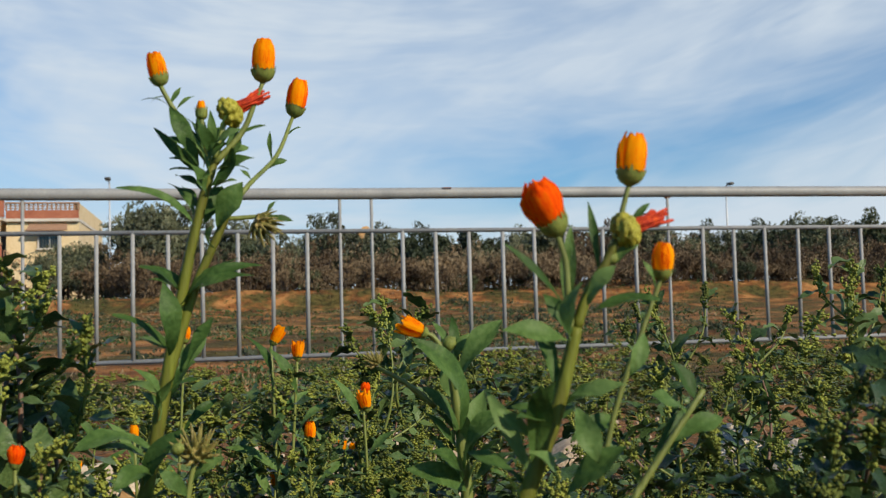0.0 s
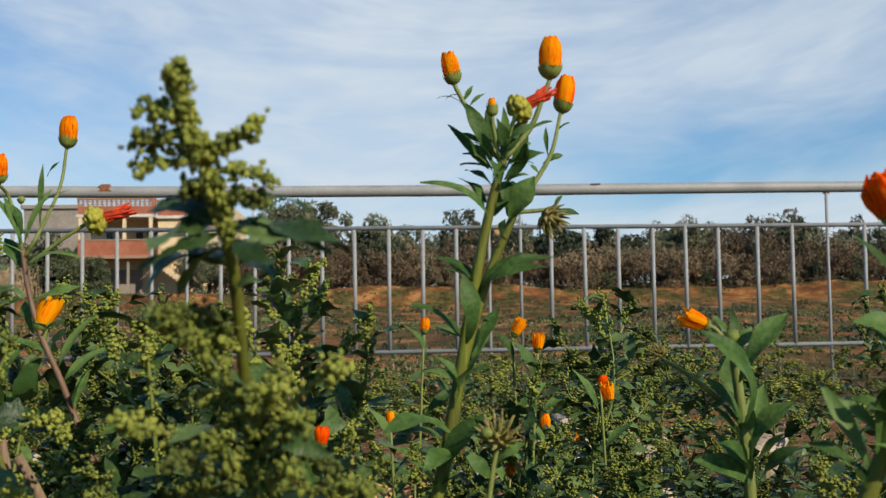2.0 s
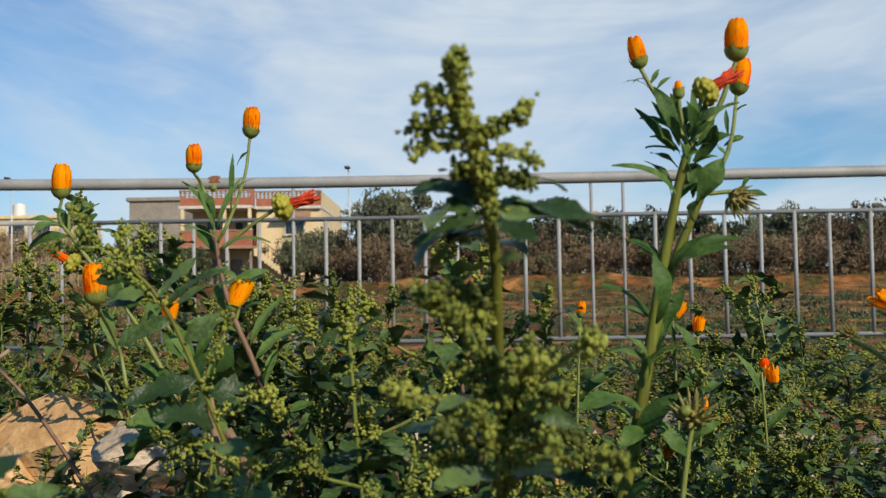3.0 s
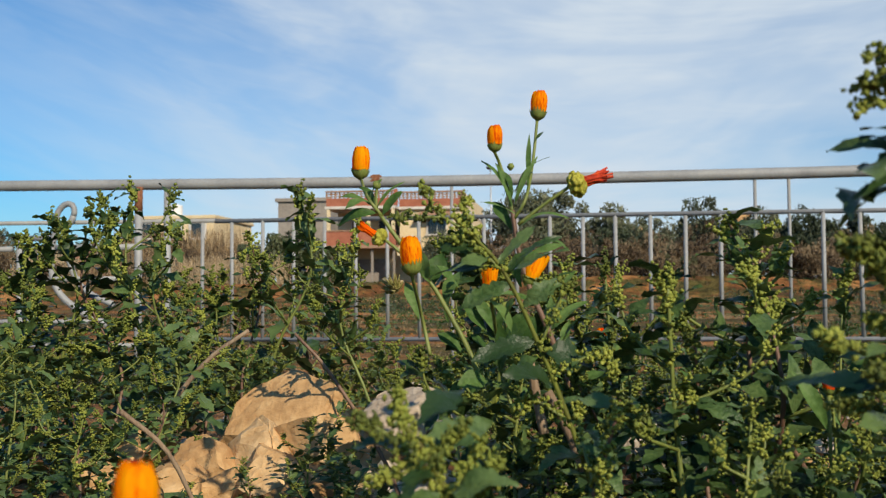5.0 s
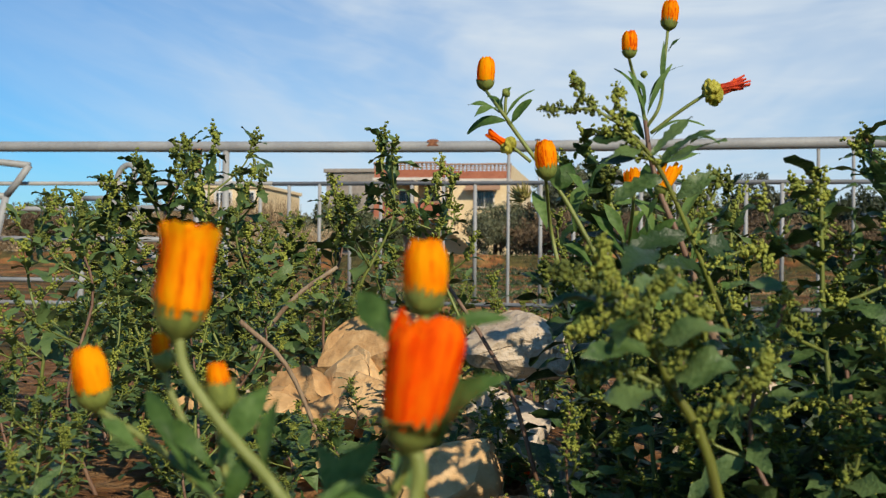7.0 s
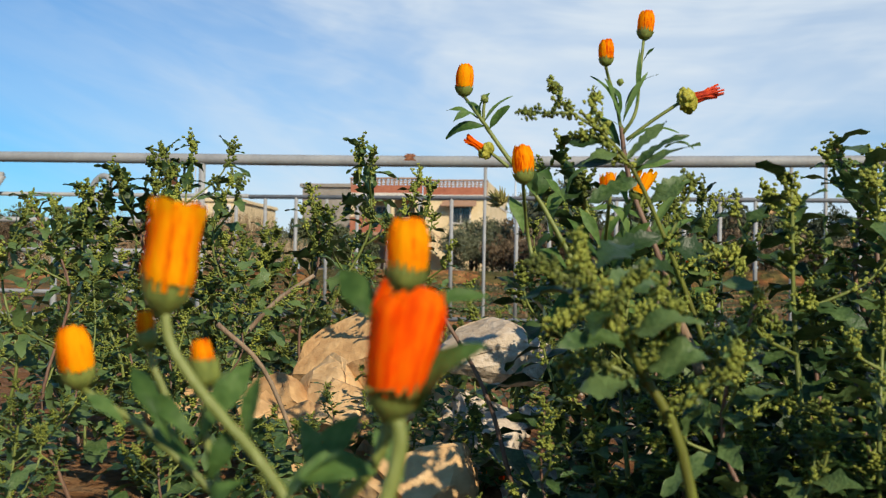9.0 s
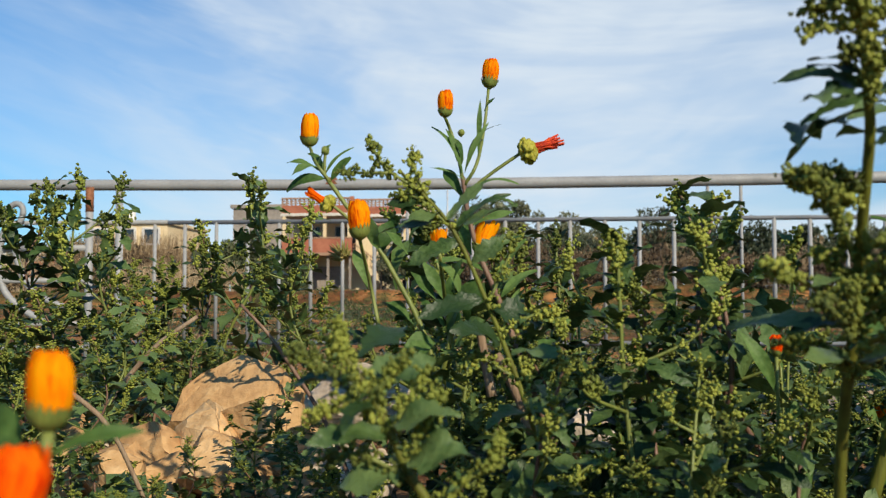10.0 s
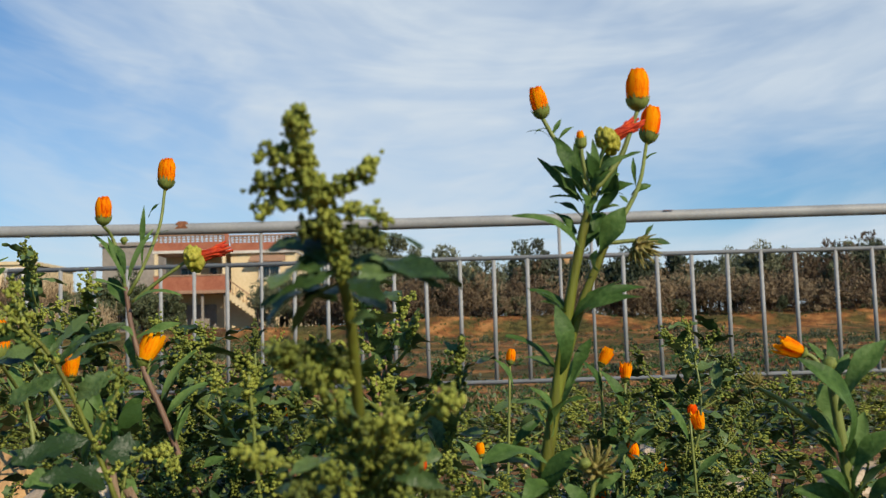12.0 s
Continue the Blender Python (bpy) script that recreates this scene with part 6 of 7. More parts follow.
marigold("low wild marigold with one orange flower", (0.0158, 0.88, 0), [
    [1.7, 1, (0.0156, 0.88, -0.0063), (0.0215, 0.88, 0.0586), (0.0273, 0.88, 0.112)],
], [
    ("flared", (0.0273, 0.88, 0.112), (0.028, 0.88, 0.1259)),
], [
    ((0.0267, 0.874, 0.1002), (0.008, 0.868, 0.1348), 7.5),
    ((0.0267, 0.886, 0.0853), (0.0537, 0.892, 0.1068), 7.5),
    ((0.0254, 0.874, 0.0753), (-0.0038, 0.868, 0.0939), 7.5),
    ((0.0253, 0.886, 0.0601), (0.0474, 0.892, 0.0903), 7.5),
    ((0.024, 0.874, 0.0506), (0.0015, 0.868, 0.0774), 7.5),
    ((0.0239, 0.886, 0.035), (0.0585, 0.892, 0.0461), 7.5),
], 106, STEM, 0)
marigold("low wild marigold with one orange flower", (-0.0901, 0.784, 0.009), [
    [1.7, 1, (-0.0902, 0.784, 0.008), (-0.094, 0.784, 0.0828), (-0.098, 0.784, 0.1468)],
], [
    ("flared", (-0.098, 0.784, 0.1468), (-0.0979, 0.784, 0.1536)),
], [
    ((-0.0973, 0.778, 0.1325), (-0.1138, 0.772, 0.1655), 7.5),
    ((-0.0983, 0.79, 0.1079), (-0.0758, 0.796, 0.1288), 7.5),
    ((-0.0963, 0.778, 0.0882), (-0.1245, 0.772, 0.1062), 7.5),
    ((-0.0973, 0.79, 0.0631), (-0.0816, 0.796, 0.0921), 7.5),
], 107, STEM, 0)
marigold("low wild marigold with one orange flower", (-0.2291, 0.86, 0), [
    [1.7, 1, (-0.2293, 0.86, -0.0077), (-0.2228, 0.86, 0.0932), (-0.2165, 0.86, 0.1824)],
], [
    ("redbud", (-0.2165, 0.86, 0.1824), (-0.2163, 0.86, 0.2003)),
], [
    ((-0.2169, 0.854, 0.1614), (-0.2358, 0.848, 0.1948), 7.5),
    ((-0.2175, 0.866, 0.1395), (-0.191, 0.872, 0.1638), 7.5),
    ((-0.2185, 0.854, 0.1202), (-0.2482, 0.848, 0.1361), 7.5),
    ((-0.2191, 0.866, 0.0977), (-0.1974, 0.872, 0.1305), 7.5),
    ((-0.2201, 0.854, 0.0791), (-0.2428, 0.848, 0.1038), 7.5),
    ((-0.2207, 0.866, 0.056), (-0.1866, 0.872, 0.0711), 7.5),
], 108, STEM, 0)
marigold("low wild marigold with one orange flower", (-0.1915, 0.82, 0), [
    [1.7, 1, (-0.1917, 0.82, -0.0079), (-0.1949, 0.82, 0.0953), (-0.1983, 0.82, 0.1882)],
], [
    ("bud", (-0.1983, 0.82, 0.1882), (-0.1989, 0.82, 0.1996)),
], [
    ((-0.1981, 0.814, 0.1664), (-0.2168, 0.808, 0.2005), 7.5),
    ((-0.1989, 0.826, 0.1324), (-0.1734, 0.832, 0.1562), 7.5),
    ((-0.1976, 0.814, 0.1021), (-0.2295, 0.808, 0.1193), 7.5),
    ((-0.1983, 0.826, 0.0673), (-0.1804, 0.832, 0.0993), 7.5),
], 109, STEM, 0)
marigold("low wild marigold with one orange flower", (-0.3848, 0.9, 0), [
    [1.7, 1, (-0.3847, 0.9, -0.0142), (-0.3793, 0.9, 0.0097), (-0.3739, 0.9, 0.0198)],
], [
    ("flared", (-0.3739, 0.9, 0.0198), (-0.3763, 0.9, 0.027)),
], [
    ((-0.3732, 0.894, 0.0186), (-0.3927, 0.888, 0.0524), 7.5),
    ((-0.3754, 0.906, 0.0127), (-0.3491, 0.912, 0.0378), 7.5),
    ((-0.3748, 0.894, 0.0117), (-0.4045, 0.888, 0.0273), 7.5),
    ((-0.377, 0.906, 0.0057), (-0.3552, 0.912, 0.0397), 7.5),
], 110, STEM, 0)
marigold("low wild marigold with one orange flower", (-0.3504, 0.9, 0), [
    [1.7, 1, (-0.3503, 0.9, -0.013), (-0.3559, 0.9, 0.0089), (-0.3615, 0.9, 0.0172)],
], [
    ("redbud", (-0.3615, 0.9, 0.0172), (-0.3611, 0.9, 0.0276)),
], [
    ((-0.3609, 0.894, 0.0163), (-0.3804, 0.888, 0.0501), 7.5),
    ((-0.3612, 0.906, 0.0109), (-0.3366, 0.912, 0.0359), 7.5),
    ((-0.3592, 0.894, 0.0105), (-0.3921, 0.888, 0.0259), 7.5),
    ((-0.3595, 0.906, 0.005), (-0.3427, 0.912, 0.0386), 7.5),
], 111, STEM, 0)
marigold("low wild marigold with one orange flower", (0.0766, 0.95, 0), [
    [1.7, 1, (0.0762, 0.95, -0.011), (0.084, 0.95, 0.0636), (0.0913, 0.95, 0.125)],
], [
    ("flared", (0.0913, 0.95, 0.125), (0.0948, 0.95, 0.1332)),
], [
    ((0.0893, 0.944, 0.1111), (0.069, 0.938, 0.1454), 7.5),
    ((0.0911, 0.956, 0.0876), (0.1205, 0.962, 0.111), 7.5),
    ((0.0864, 0.944, 0.0684), (0.0556, 0.938, 0.0857), 7.5),
    ((0.0881, 0.956, 0.0444), (0.1133, 0.962, 0.0765), 7.5),
], 112, STEM, 0)
marigold("low wild marigold with one orange flower", (0.0932, 0.835, 0.015), [
    [1.7, 1, (0.0928, 0.835, 0.0031), (0.0899, 0.835, 0.0988), (0.0865, 0.835, 0.1807)],
], [
    ("open", (0.0865, 0.835, 0.1807), (0.0898, 0.835, 0.1905)),
], [
    ((0.0841, 0.829, 0.1616), (0.0636, 0.823, 0.1958), 7.5),
    ((0.0878, 0.841, 0.1315), (0.1157, 0.847, 0.1553), 7.5),
    ((0.0841, 0.829, 0.1048), (0.0497, 0.823, 0.1219), 7.5),
    ((0.0878, 0.841, 0.0741), (0.1081, 0.847, 0.1064), 7.5),
], 113, STEM, 0)
marigold("low wild marigold with one orange flower", (-0.1347, 1.1, 0), [
    [1.7, 1, (-0.1349, 1.1, -0.0114), (-0.1278, 1.1, 0.0688), (-0.1209, 1.1, 0.1339)],
], [
    ("flared", (-0.1209, 1.1, 0.1339), (-0.1155, 1.1, 0.1391)),
], [
    ((-0.1208, 1.094, 0.1189), (-0.1397, 1.088, 0.153), 7.5),
    ((-0.1224, 1.106, 0.0945), (-0.0955, 1.112, 0.1175), 7.5),
    ((-0.1231, 1.094, 0.0736), (-0.1517, 1.088, 0.0909), 7.5),
    ((-0.1247, 1.106, 0.0487), (-0.1019, 1.112, 0.0803), 7.5),
], 114, STEM, 0)
marigold("low wild marigold with one orange flower", (-0.1034, 0.62, 0), [
    [1.7, 1, (-0.1036, 0.62, 0.0027), (-0.1047, 0.62, 0.0914), (-0.1061, 0.62, 0.173)],
], [
    ("open", (-0.1061, 0.62, 0.173), (-0.1053, 0.62, 0.1845)),
], [
    ((-0.108, 0.614, 0.1541), (-0.1266, 0.608, 0.1864), 7.5),
    ((-0.1054, 0.626, 0.1293), (-0.0797, 0.632, 0.1527), 7.5),
    ((-0.1082, 0.614, 0.1089), (-0.1388, 0.608, 0.1243), 7.5),
    ((-0.1057, 0.626, 0.0833), (-0.0862, 0.632, 0.1148), 7.5),
    ((-0.1085, 0.614, 0.064), (-0.1342, 0.608, 0.088), 7.5),
], 115, STEM, 0)
marigold("withered marigold with a pale round seed head", (-0.0364, 0.58, 0), [
    [1.8, 1.2, (-0.034, 0.58, 0.1217), (-0.0288, 0.58, 0.1578), (-0.0249, 0.58, 0.1796)],
], [
    ("seed", (-0.0242, 0.584, 0.1772), (-0.0252, 0.574, 0.1945)),
    ("pod", (-0.0314, 0.5680, 0.1826), (-0.0325, 0.5640, 0.1895)),
], [
    ((-0.0275, 0.58, 0.1626), (-0.0405, 0.58, 0.1756), 6.7),
    ((-0.0267, 0.58, 0.1674), (-0.0115, 0.58, 0.1788), 6.7),
], 140, DRY, 0)
plant = tall_weed("tall goosefoot weed with a knobbly flower spike against the sky", (-0.1148, 0.4674, 0), [3.0, 1.3, (-0.1148, 0.4674, -0.0713), (-0.1194, 0.4674, 0.1141), (-0.1219, 0.4365, 0.1918), (-0.1231, 0.4214, 0.2248), (-0.1242, 0.4077, 0.252), (-0.1268, 0.4009, 0.2647), (-0.1301, 0.3923, 0.2799), (-0.1333, 0.3845, 0.2927), (-0.1357, 0.3778, 0.3033)], [
    [60, 2.0, (-0.1358, 0.3768, 0.3048), (-0.1351, 0.3802, 0.2996), (-0.1336, 0.385, 0.292)],
    [60, 2.8, (-0.1333, 0.3854, 0.2914), (-0.1315, 0.3897, 0.2842), (-0.1279, 0.3949, 0.2754)],
    [46, 2.6, (-0.1279, 0.3949, 0.2754), (-0.1258, 0.3983, 0.2693), (-0.1252, 0.4018, 0.2631)],
    [30, 1.5, (-0.132, 0.388, 0.2871), (-0.1396, 0.3871, 0.2886), (-0.1488, 0.3883, 0.2865)],
    [22, 1.4, (-0.1333, 0.3854, 0.2914), (-0.1408, 0.3832, 0.2949), (-0.1465, 0.3838, 0.294)],
    [34, 1.6, (-0.1291, 0.3896, 0.2844), (-0.1228, 0.3877, 0.2876), (-0.1146, 0.385, 0.292)],
    [18, 1.2, (-0.1277, 0.3923, 0.2799), (-0.1199, 0.392, 0.2804), (-0.1118, 0.3938, 0.2774)],
    [20, 1.3, (-0.1331, 0.391, 0.2821), (-0.1401, 0.3909, 0.2822), (-0.1471, 0.3915, 0.2813)],
], [
    ((-0.1259, 0.4005, 0.2654), (-0.1503, 0.4197, 0.2714), 8.5),
    ((-0.126, 0.4014, 0.2639), (-0.1484, 0.3952, 0.2537), 6.5),
    ((-0.1252, 0.4014, 0.2639), (-0.0963, 0.399, 0.2576), 6.2),
    ((-0.1247, 0.4005, 0.2654), (-0.1054, 0.4116, 0.2659), 6.2),
    ((-0.1266, 0.3988, 0.2686), (-0.1432, 0.4071, 0.2737), 7.1),
    ((-0.124, 0.4027, 0.2615), (-0.1128, 0.3841, 0.2526), 7.9),
    ((-0.124, 0.4035, 0.2599), (-0.1444, 0.4345, 0.2459), 6.5),
    ((-0.124, 0.4095, 0.2486), (-0.1155, 0.3973, 0.2496), 4.8),
    ((-0.1217, 0.4264, 0.2141), (-0.1258, 0.4094, 0.2243), 5.7),
    ((-0.1219, 0.4314, 0.2032), (-0.1434, 0.4057, 0.2045), 9.0),
    ((-0.1218, 0.4348, 0.1957), (-0.141, 0.4504, 0.1894), 8.5),
    ((-0.1219, 0.4297, 0.2069), (-0.0971, 0.4211, 0.1978), 8.5),
], 31, 0.0014)
more_sprays(plant, [
    [24, 1.8, (-0.1278, 0.3932, 0.2783), (-0.1326, 0.3944, 0.2762), (-0.1342, 0.3953, 0.2748)],
    [30, 1.8, (-0.1248, 0.3958, 0.2738), (-0.1185, 0.3963, 0.273), (-0.1145, 0.3968, 0.2721)],
    [44, 2.4, (-0.1241, 0.4154, 0.237), (-0.1343, 0.4132, 0.2415), (-0.1469, 0.4139, 0.24)],
    [30, 2.0, (-0.1238, 0.4179, 0.2319), (-0.1296, 0.417, 0.2337), (-0.1364, 0.4178, 0.2321)],
    [30, 2.2, (-0.1491, 0.4126, 0.2426), (-0.1428, 0.4151, 0.2375), (-0.1294, 0.4153, 0.2371)],
    [50, 2.4, (-0.1218, 0.4348, 0.1957), (-0.1139, 0.4282, 0.2103), (-0.1125, 0.4215, 0.2246)],
    [44, 2.4, (-0.1219, 0.4365, 0.1918), (-0.1079, 0.4341, 0.1972), (-0.0972, 0.4359, 0.1931)],
    [44, 2.6, (-0.1208, 0.4431, 0.1764), (-0.1349, 0.4388, 0.1866), (-0.1457, 0.4386, 0.1869)],
], 0.0014, random.Random(39))
more_sprays(plant, [
    [40, 2.6, (-0.1208, 0.4431, 0.1764), (-0.1026, 0.4392, 0.1856), (-0.0845, 0.4395, 0.1849)],
    [40, 2.4, (-0.1215, 0.4314, 0.2032), (-0.1303, 0.4263, 0.2144), (-0.1371, 0.4253, 0.2164)],
], 0.0014, random.Random(47))
more_toothed_leaves(plant, [
    ((-0.1277, 0.3923, 0.2799), (-0.1111, 0.4046, 0.2778), 3.7),
    ((-0.1257, 0.3967, 0.2723), (-0.102, 0.4091, 0.2702), 4.8),
    ((-0.1257, 0.3975, 0.2708), (-0.1406, 0.4157, 0.2779), 4.2),
    ((-0.1208, 0.4415, 0.1803), (-0.1437, 0.4145, 0.1828), 11.3),
    ((-0.1208, 0.4415, 0.1803), (-0.0938, 0.4152, 0.1811), 11.3),
    ((-0.1219, 0.4365, 0.1918), (-0.1566, 0.4754, 0.1907), 8.5),
], random.Random(43))
more_toothed_leaves(plant, [
    ((-0.1261, 0.4050, 0.2672), (-0.1424, 0.4000, 0.2625), 9.0),
    ((-0.1359, 0.4200, 0.2665), (-0.1438, 0.3850, 0.2577), 11.0),
    ((-0.1235, 0.4100, 0.2671), (-0.0913, 0.3950, 0.2577), 12.0),
    ((-0.1245, 0.4300, 0.2605), (-0.1037, 0.4500, 0.2666), 10.0),
    ((-0.1301, 0.4400, 0.2567), (-0.1476, 0.4000, 0.2471), 13.0),
    ((-0.1255, 0.4400, 0.2566), (-0.1137, 0.4100, 0.2499), 10.0),
    ((-0.1282, 0.4300, 0.2609), (-0.1379, 0.4100, 0.2551), 11.0),
    ((-0.1243, 0.4100, 0.2646), (-0.1113, 0.4200, 0.2669), 8.0),
], random.Random(47))
more_sprays(plant, [
    [30, 2.8, (-0.1222, 0.43, 0.2068), (-0.1123, 0.41, 0.2187), (-0.1105, 0.4065, 0.2194)],
    [30, 2.8, (-0.1224, 0.43, 0.2138), (-0.1408, 0.41, 0.2375), (-0.144, 0.4065, 0.2402)],
    [30, 2.8, (-0.1221, 0.43, 0.2103), (-0.1343, 0.41, 0.2324), (-0.1364, 0.4065, 0.2349)],
    [30, 2.8, (-0.1221, 0.43, 0.1964), (-0.1083, 0.41, 0.2096), (-0.1059, 0.4065, 0.2105)],
    [30, 2.8, (-0.1219, 0.43, 0.2034), (-0.0989, 0.41, 0.2233), (-0.0949, 0.4065, 0.2254)],
    [30, 2.8, (-0.1218, 0.43, 0.1912), (-0.1299, 0.41, 0.2044), (-0.1313, 0.4065, 0.2053)],
    [30, 2.8, (-0.1218, 0.43, 0.1894), (-0.1381, 0.41, 0.1998), (-0.141, 0.4065, 0.2002)],
    [30, 2.8, (-0.1219, 0.43, 0.1877), (-0.0939, 0.41, 0.1903), (-0.089, 0.4065, 0.1894)],
    [30, 2.8, (-0.1221, 0.43, 0.1964), (-0.1494, 0.41, 0.2098), (-0.1542, 0.4065, 0.2108)],
    [30, 2.8, (-0.122, 0.43, 0.1999), (-0.1197, 0.41, 0.2172), (-0.1193, 0.4065, 0.2189)],
    [30, 2.8, (-0.1219, 0.43, 0.186), (-0.1103, 0.41, 0.1957), (-0.1083, 0.4065, 0.196)],
], 0.0016, random.Random(53))
tall_weed("goosefoot weed with heavy flower clusters close to the path", (-0.245, 0.4, 0), [2.6, 1.2, (-0.2363, 0.4, -0.0274), (-0.2525, 0.4, 0.1113), (-0.2684, 0.4, 0.1504), (-0.2793, 0.4, 0.1722), (-0.2886, 0.4, 0.185)], [
    [60, 3.5, (-0.2793, 0.4, 0.1722), (-0.2886, 0.4, 0.185), (-0.2895, 0.4, 0.1942)],
    [50, 3.5, (-0.2793, 0.4, 0.1722), (-0.298, 0.4, 0.183), (-0.3037, 0.4, 0.1848)],
    [40, 3.2, (-0.2794, 0.4, 0.1685), (-0.2719, 0.4, 0.1796), (-0.2682, 0.4, 0.1834)],
    [50, 3.7, (-0.2739, 0.4, 0.1594), (-0.2849, 0.4, 0.1702), (-0.2981, 0.4, 0.1644)],
    [50, 3.7, (-0.2684, 0.4, 0.1504), (-0.261, 0.4, 0.1652), (-0.2591, 0.4, 0.1725)],
    [40, 3.7, (-0.2685, 0.4, 0.1468), (-0.2832, 0.4, 0.1537), (-0.2944, 0.4, 0.1516)],
    [40, 3.5, (-0.2739, 0.4, 0.1594), (-0.2683, 0.4, 0.1687), (-0.2627, 0.4, 0.1779)],
    [50, 3.5, (-0.2613, 0.4, 0.1361), (-0.2431, 0.4, 0.1511), (-0.2394, 0.4, 0.1584)],
], [
    ((-0.2793, 0.4, 0.1722), (-0.309, 0.42, 0.173), 11.2),
    ((-0.283, 0.4, 0.1832), (-0.2718, 0.43, 0.1924), 11.2),
    ((-0.2739, 0.4, 0.1613), (-0.2501, 0.39, 0.1669), 13.0),
    ((-0.2739, 0.4, 0.1594), (-0.2952, 0.38, 0.1589), 11.2),
    ((-0.2684, 0.4, 0.1504), (-0.2467, 0.39, 0.1547), 16.7),
    ((-0.283, 0.4, 0.1758), (-0.2619, 0.43, 0.1804), 13.0),
    ((-0.2685, 0.4, 0.1468), (-0.2907, 0.4, 0.1425), 14.9),
    ((-0.2794, 0.4, 0.1703), (-0.2846, 0.38, 0.1626), 9.3),
], 32, 0.0013)
plant = tall_weed("goosefoot weed leaning over the marigold", (-0.165, 0.575, 0), [1.9, 1, (-0.1702, 0.575, -0.0822), (-0.2098, 0.575, 0.073), (-0.2316, 0.575, 0.148), (-0.251, 0.575, 0.1999), (-0.2678, 0.575, 0.236), (-0.2818, 0.575, 0.2529), (-0.2931, 0.575, 0.2643)], [
    [24, 2.8, (-0.2804, 0.575, 0.2529), (-0.2861, 0.575, 0.2642), (-0.287, 0.575, 0.2733)],
    [26, 3.1, (-0.2846, 0.575, 0.2557), (-0.3015, 0.575, 0.2672), (-0.3087, 0.575, 0.2801)],
    [20, 2.6, (-0.2986, 0.575, 0.2643), (-0.3127, 0.575, 0.2644), (-0.3226, 0.575, 0.2645)],
    [28, 3.3, (-0.2678, 0.575, 0.236), (-0.2845, 0.575, 0.2515), (-0.2957, 0.575, 0.253)],
    [30, 3.3, (-0.251, 0.575, 0.1999), (-0.2404, 0.575, 0.225), (-0.2419, 0.575, 0.2333)],
    [40, 4.1, (-0.2454, 0.575, 0.1862), (-0.2214, 0.575, 0.1976), (-0.216, 0.575, 0.1867)],
    [40, 4.1, (-0.2316, 0.575, 0.148), (-0.2106, 0.575, 0.165), (-0.1974, 0.575, 0.1599)],
    [40, 4.1, (-0.2371, 0.575, 0.1643), (-0.2561, 0.575, 0.1749), (-0.2615, 0.575, 0.1693)],
], [
    ((-0.2664, 0.575, 0.236), (-0.2362, 0.565, 0.2472), 9.6),
    ((-0.2705, 0.575, 0.2388), (-0.3071, 0.585, 0.2343), 10.2),
    ((-0.2678, 0.575, 0.236), (-0.2399, 0.585, 0.2542), 8.5),
    ((-0.2537, 0.575, 0.2027), (-0.2837, 0.565, 0.1936), 14.1),
    ((-0.2509, 0.575, 0.1972), (-0.2256, 0.585, 0.1895), 17.0),
    ((-0.2734, 0.575, 0.2445), (-0.2925, 0.565, 0.2376), 11.3),
    ((-0.2454, 0.575, 0.1807), (-0.2677, 0.555, 0.1882), 17.0),
    ((-0.2343, 0.575, 0.1534), (-0.2143, 0.565, 0.1438), 17.0),
    ((-0.2316, 0.575, 0.148), (-0.2515, 0.555, 0.1434), 14.1),
    ((-0.2234, 0.575, 0.1211), (-0.2446, 0.575, 0.1148), 17.0),
    ((-0.2594, 0.575, 0.2193), (-0.2378, 0.575, 0.2333), 10.2),
    ((-0.2762, 0.575, 0.2487), (-0.3012, 0.575, 0.2487), 11.3),
], 33, 0.0016)
more_sprays(plant, [
    [40, 4.1, (-0.2206, 0.575, 0.1103), (-0.1972, 0.575, 0.1274), (-0.1919, 0.575, 0.1222)],
], 0.0016, random.Random(41))
more_toothed_leaves(plant, [
    ((-0.265, 0.575, 0.2305), (-0.2896, 0.575, 0.2191), 13.0),
    ((-0.2706, 0.575, 0.2416), (-0.2516, 0.575, 0.2598), 8.5),
], random.Random(45))

# goosefoot: the place and the height of the tip of each plant
wrng = random.Random(8)
for x, y, top in (
    (-0.8898, 1.54, 0.4029), (-0.9464, 1.5, 0.3745), (-0.656, 1.488, 0.385), (-0.8414, 1.75, 0.282338), (-1.0963, 1.6, 0.3326),
    (-0.9223, 1.75, 0.300054), (-0.5862, 1.75, 0.1924), (-0.7224, 1.1, 0.2062),
    (-0.7487, 0.95, 0.1887), (-0.125, 0.7, 0.19), (-0.2092, 0.52, 0.1844), (-0.1668, 0.52, 0.1822), (-0.2676, 0.75, 0.1965), (-0.285, 0.96, 0.2085),
    (-1.0069, 1.2, 0.2733), (-0.7741, 0.9, 0.1597), (-0.6885, 0.7, 0.15), (0.0323, 0.8, 0.2089), (0.1367, 1.1, 0.2562),
    (0.0348, 0.9, 0.1827), (0.0994, 1, 0.1675), (0.2886, 1.2, 0.1923), (0.3076, 1.4, 0.2059), (0.3827, 0.9, 0.2615), (0.4676, 0.85, 0.2811),
):
    put_weed(x, y, top, wrng, 1.0 if y < 1.1 else 1.25, WEEDS if y < 1.1 else BACK_WEEDS)
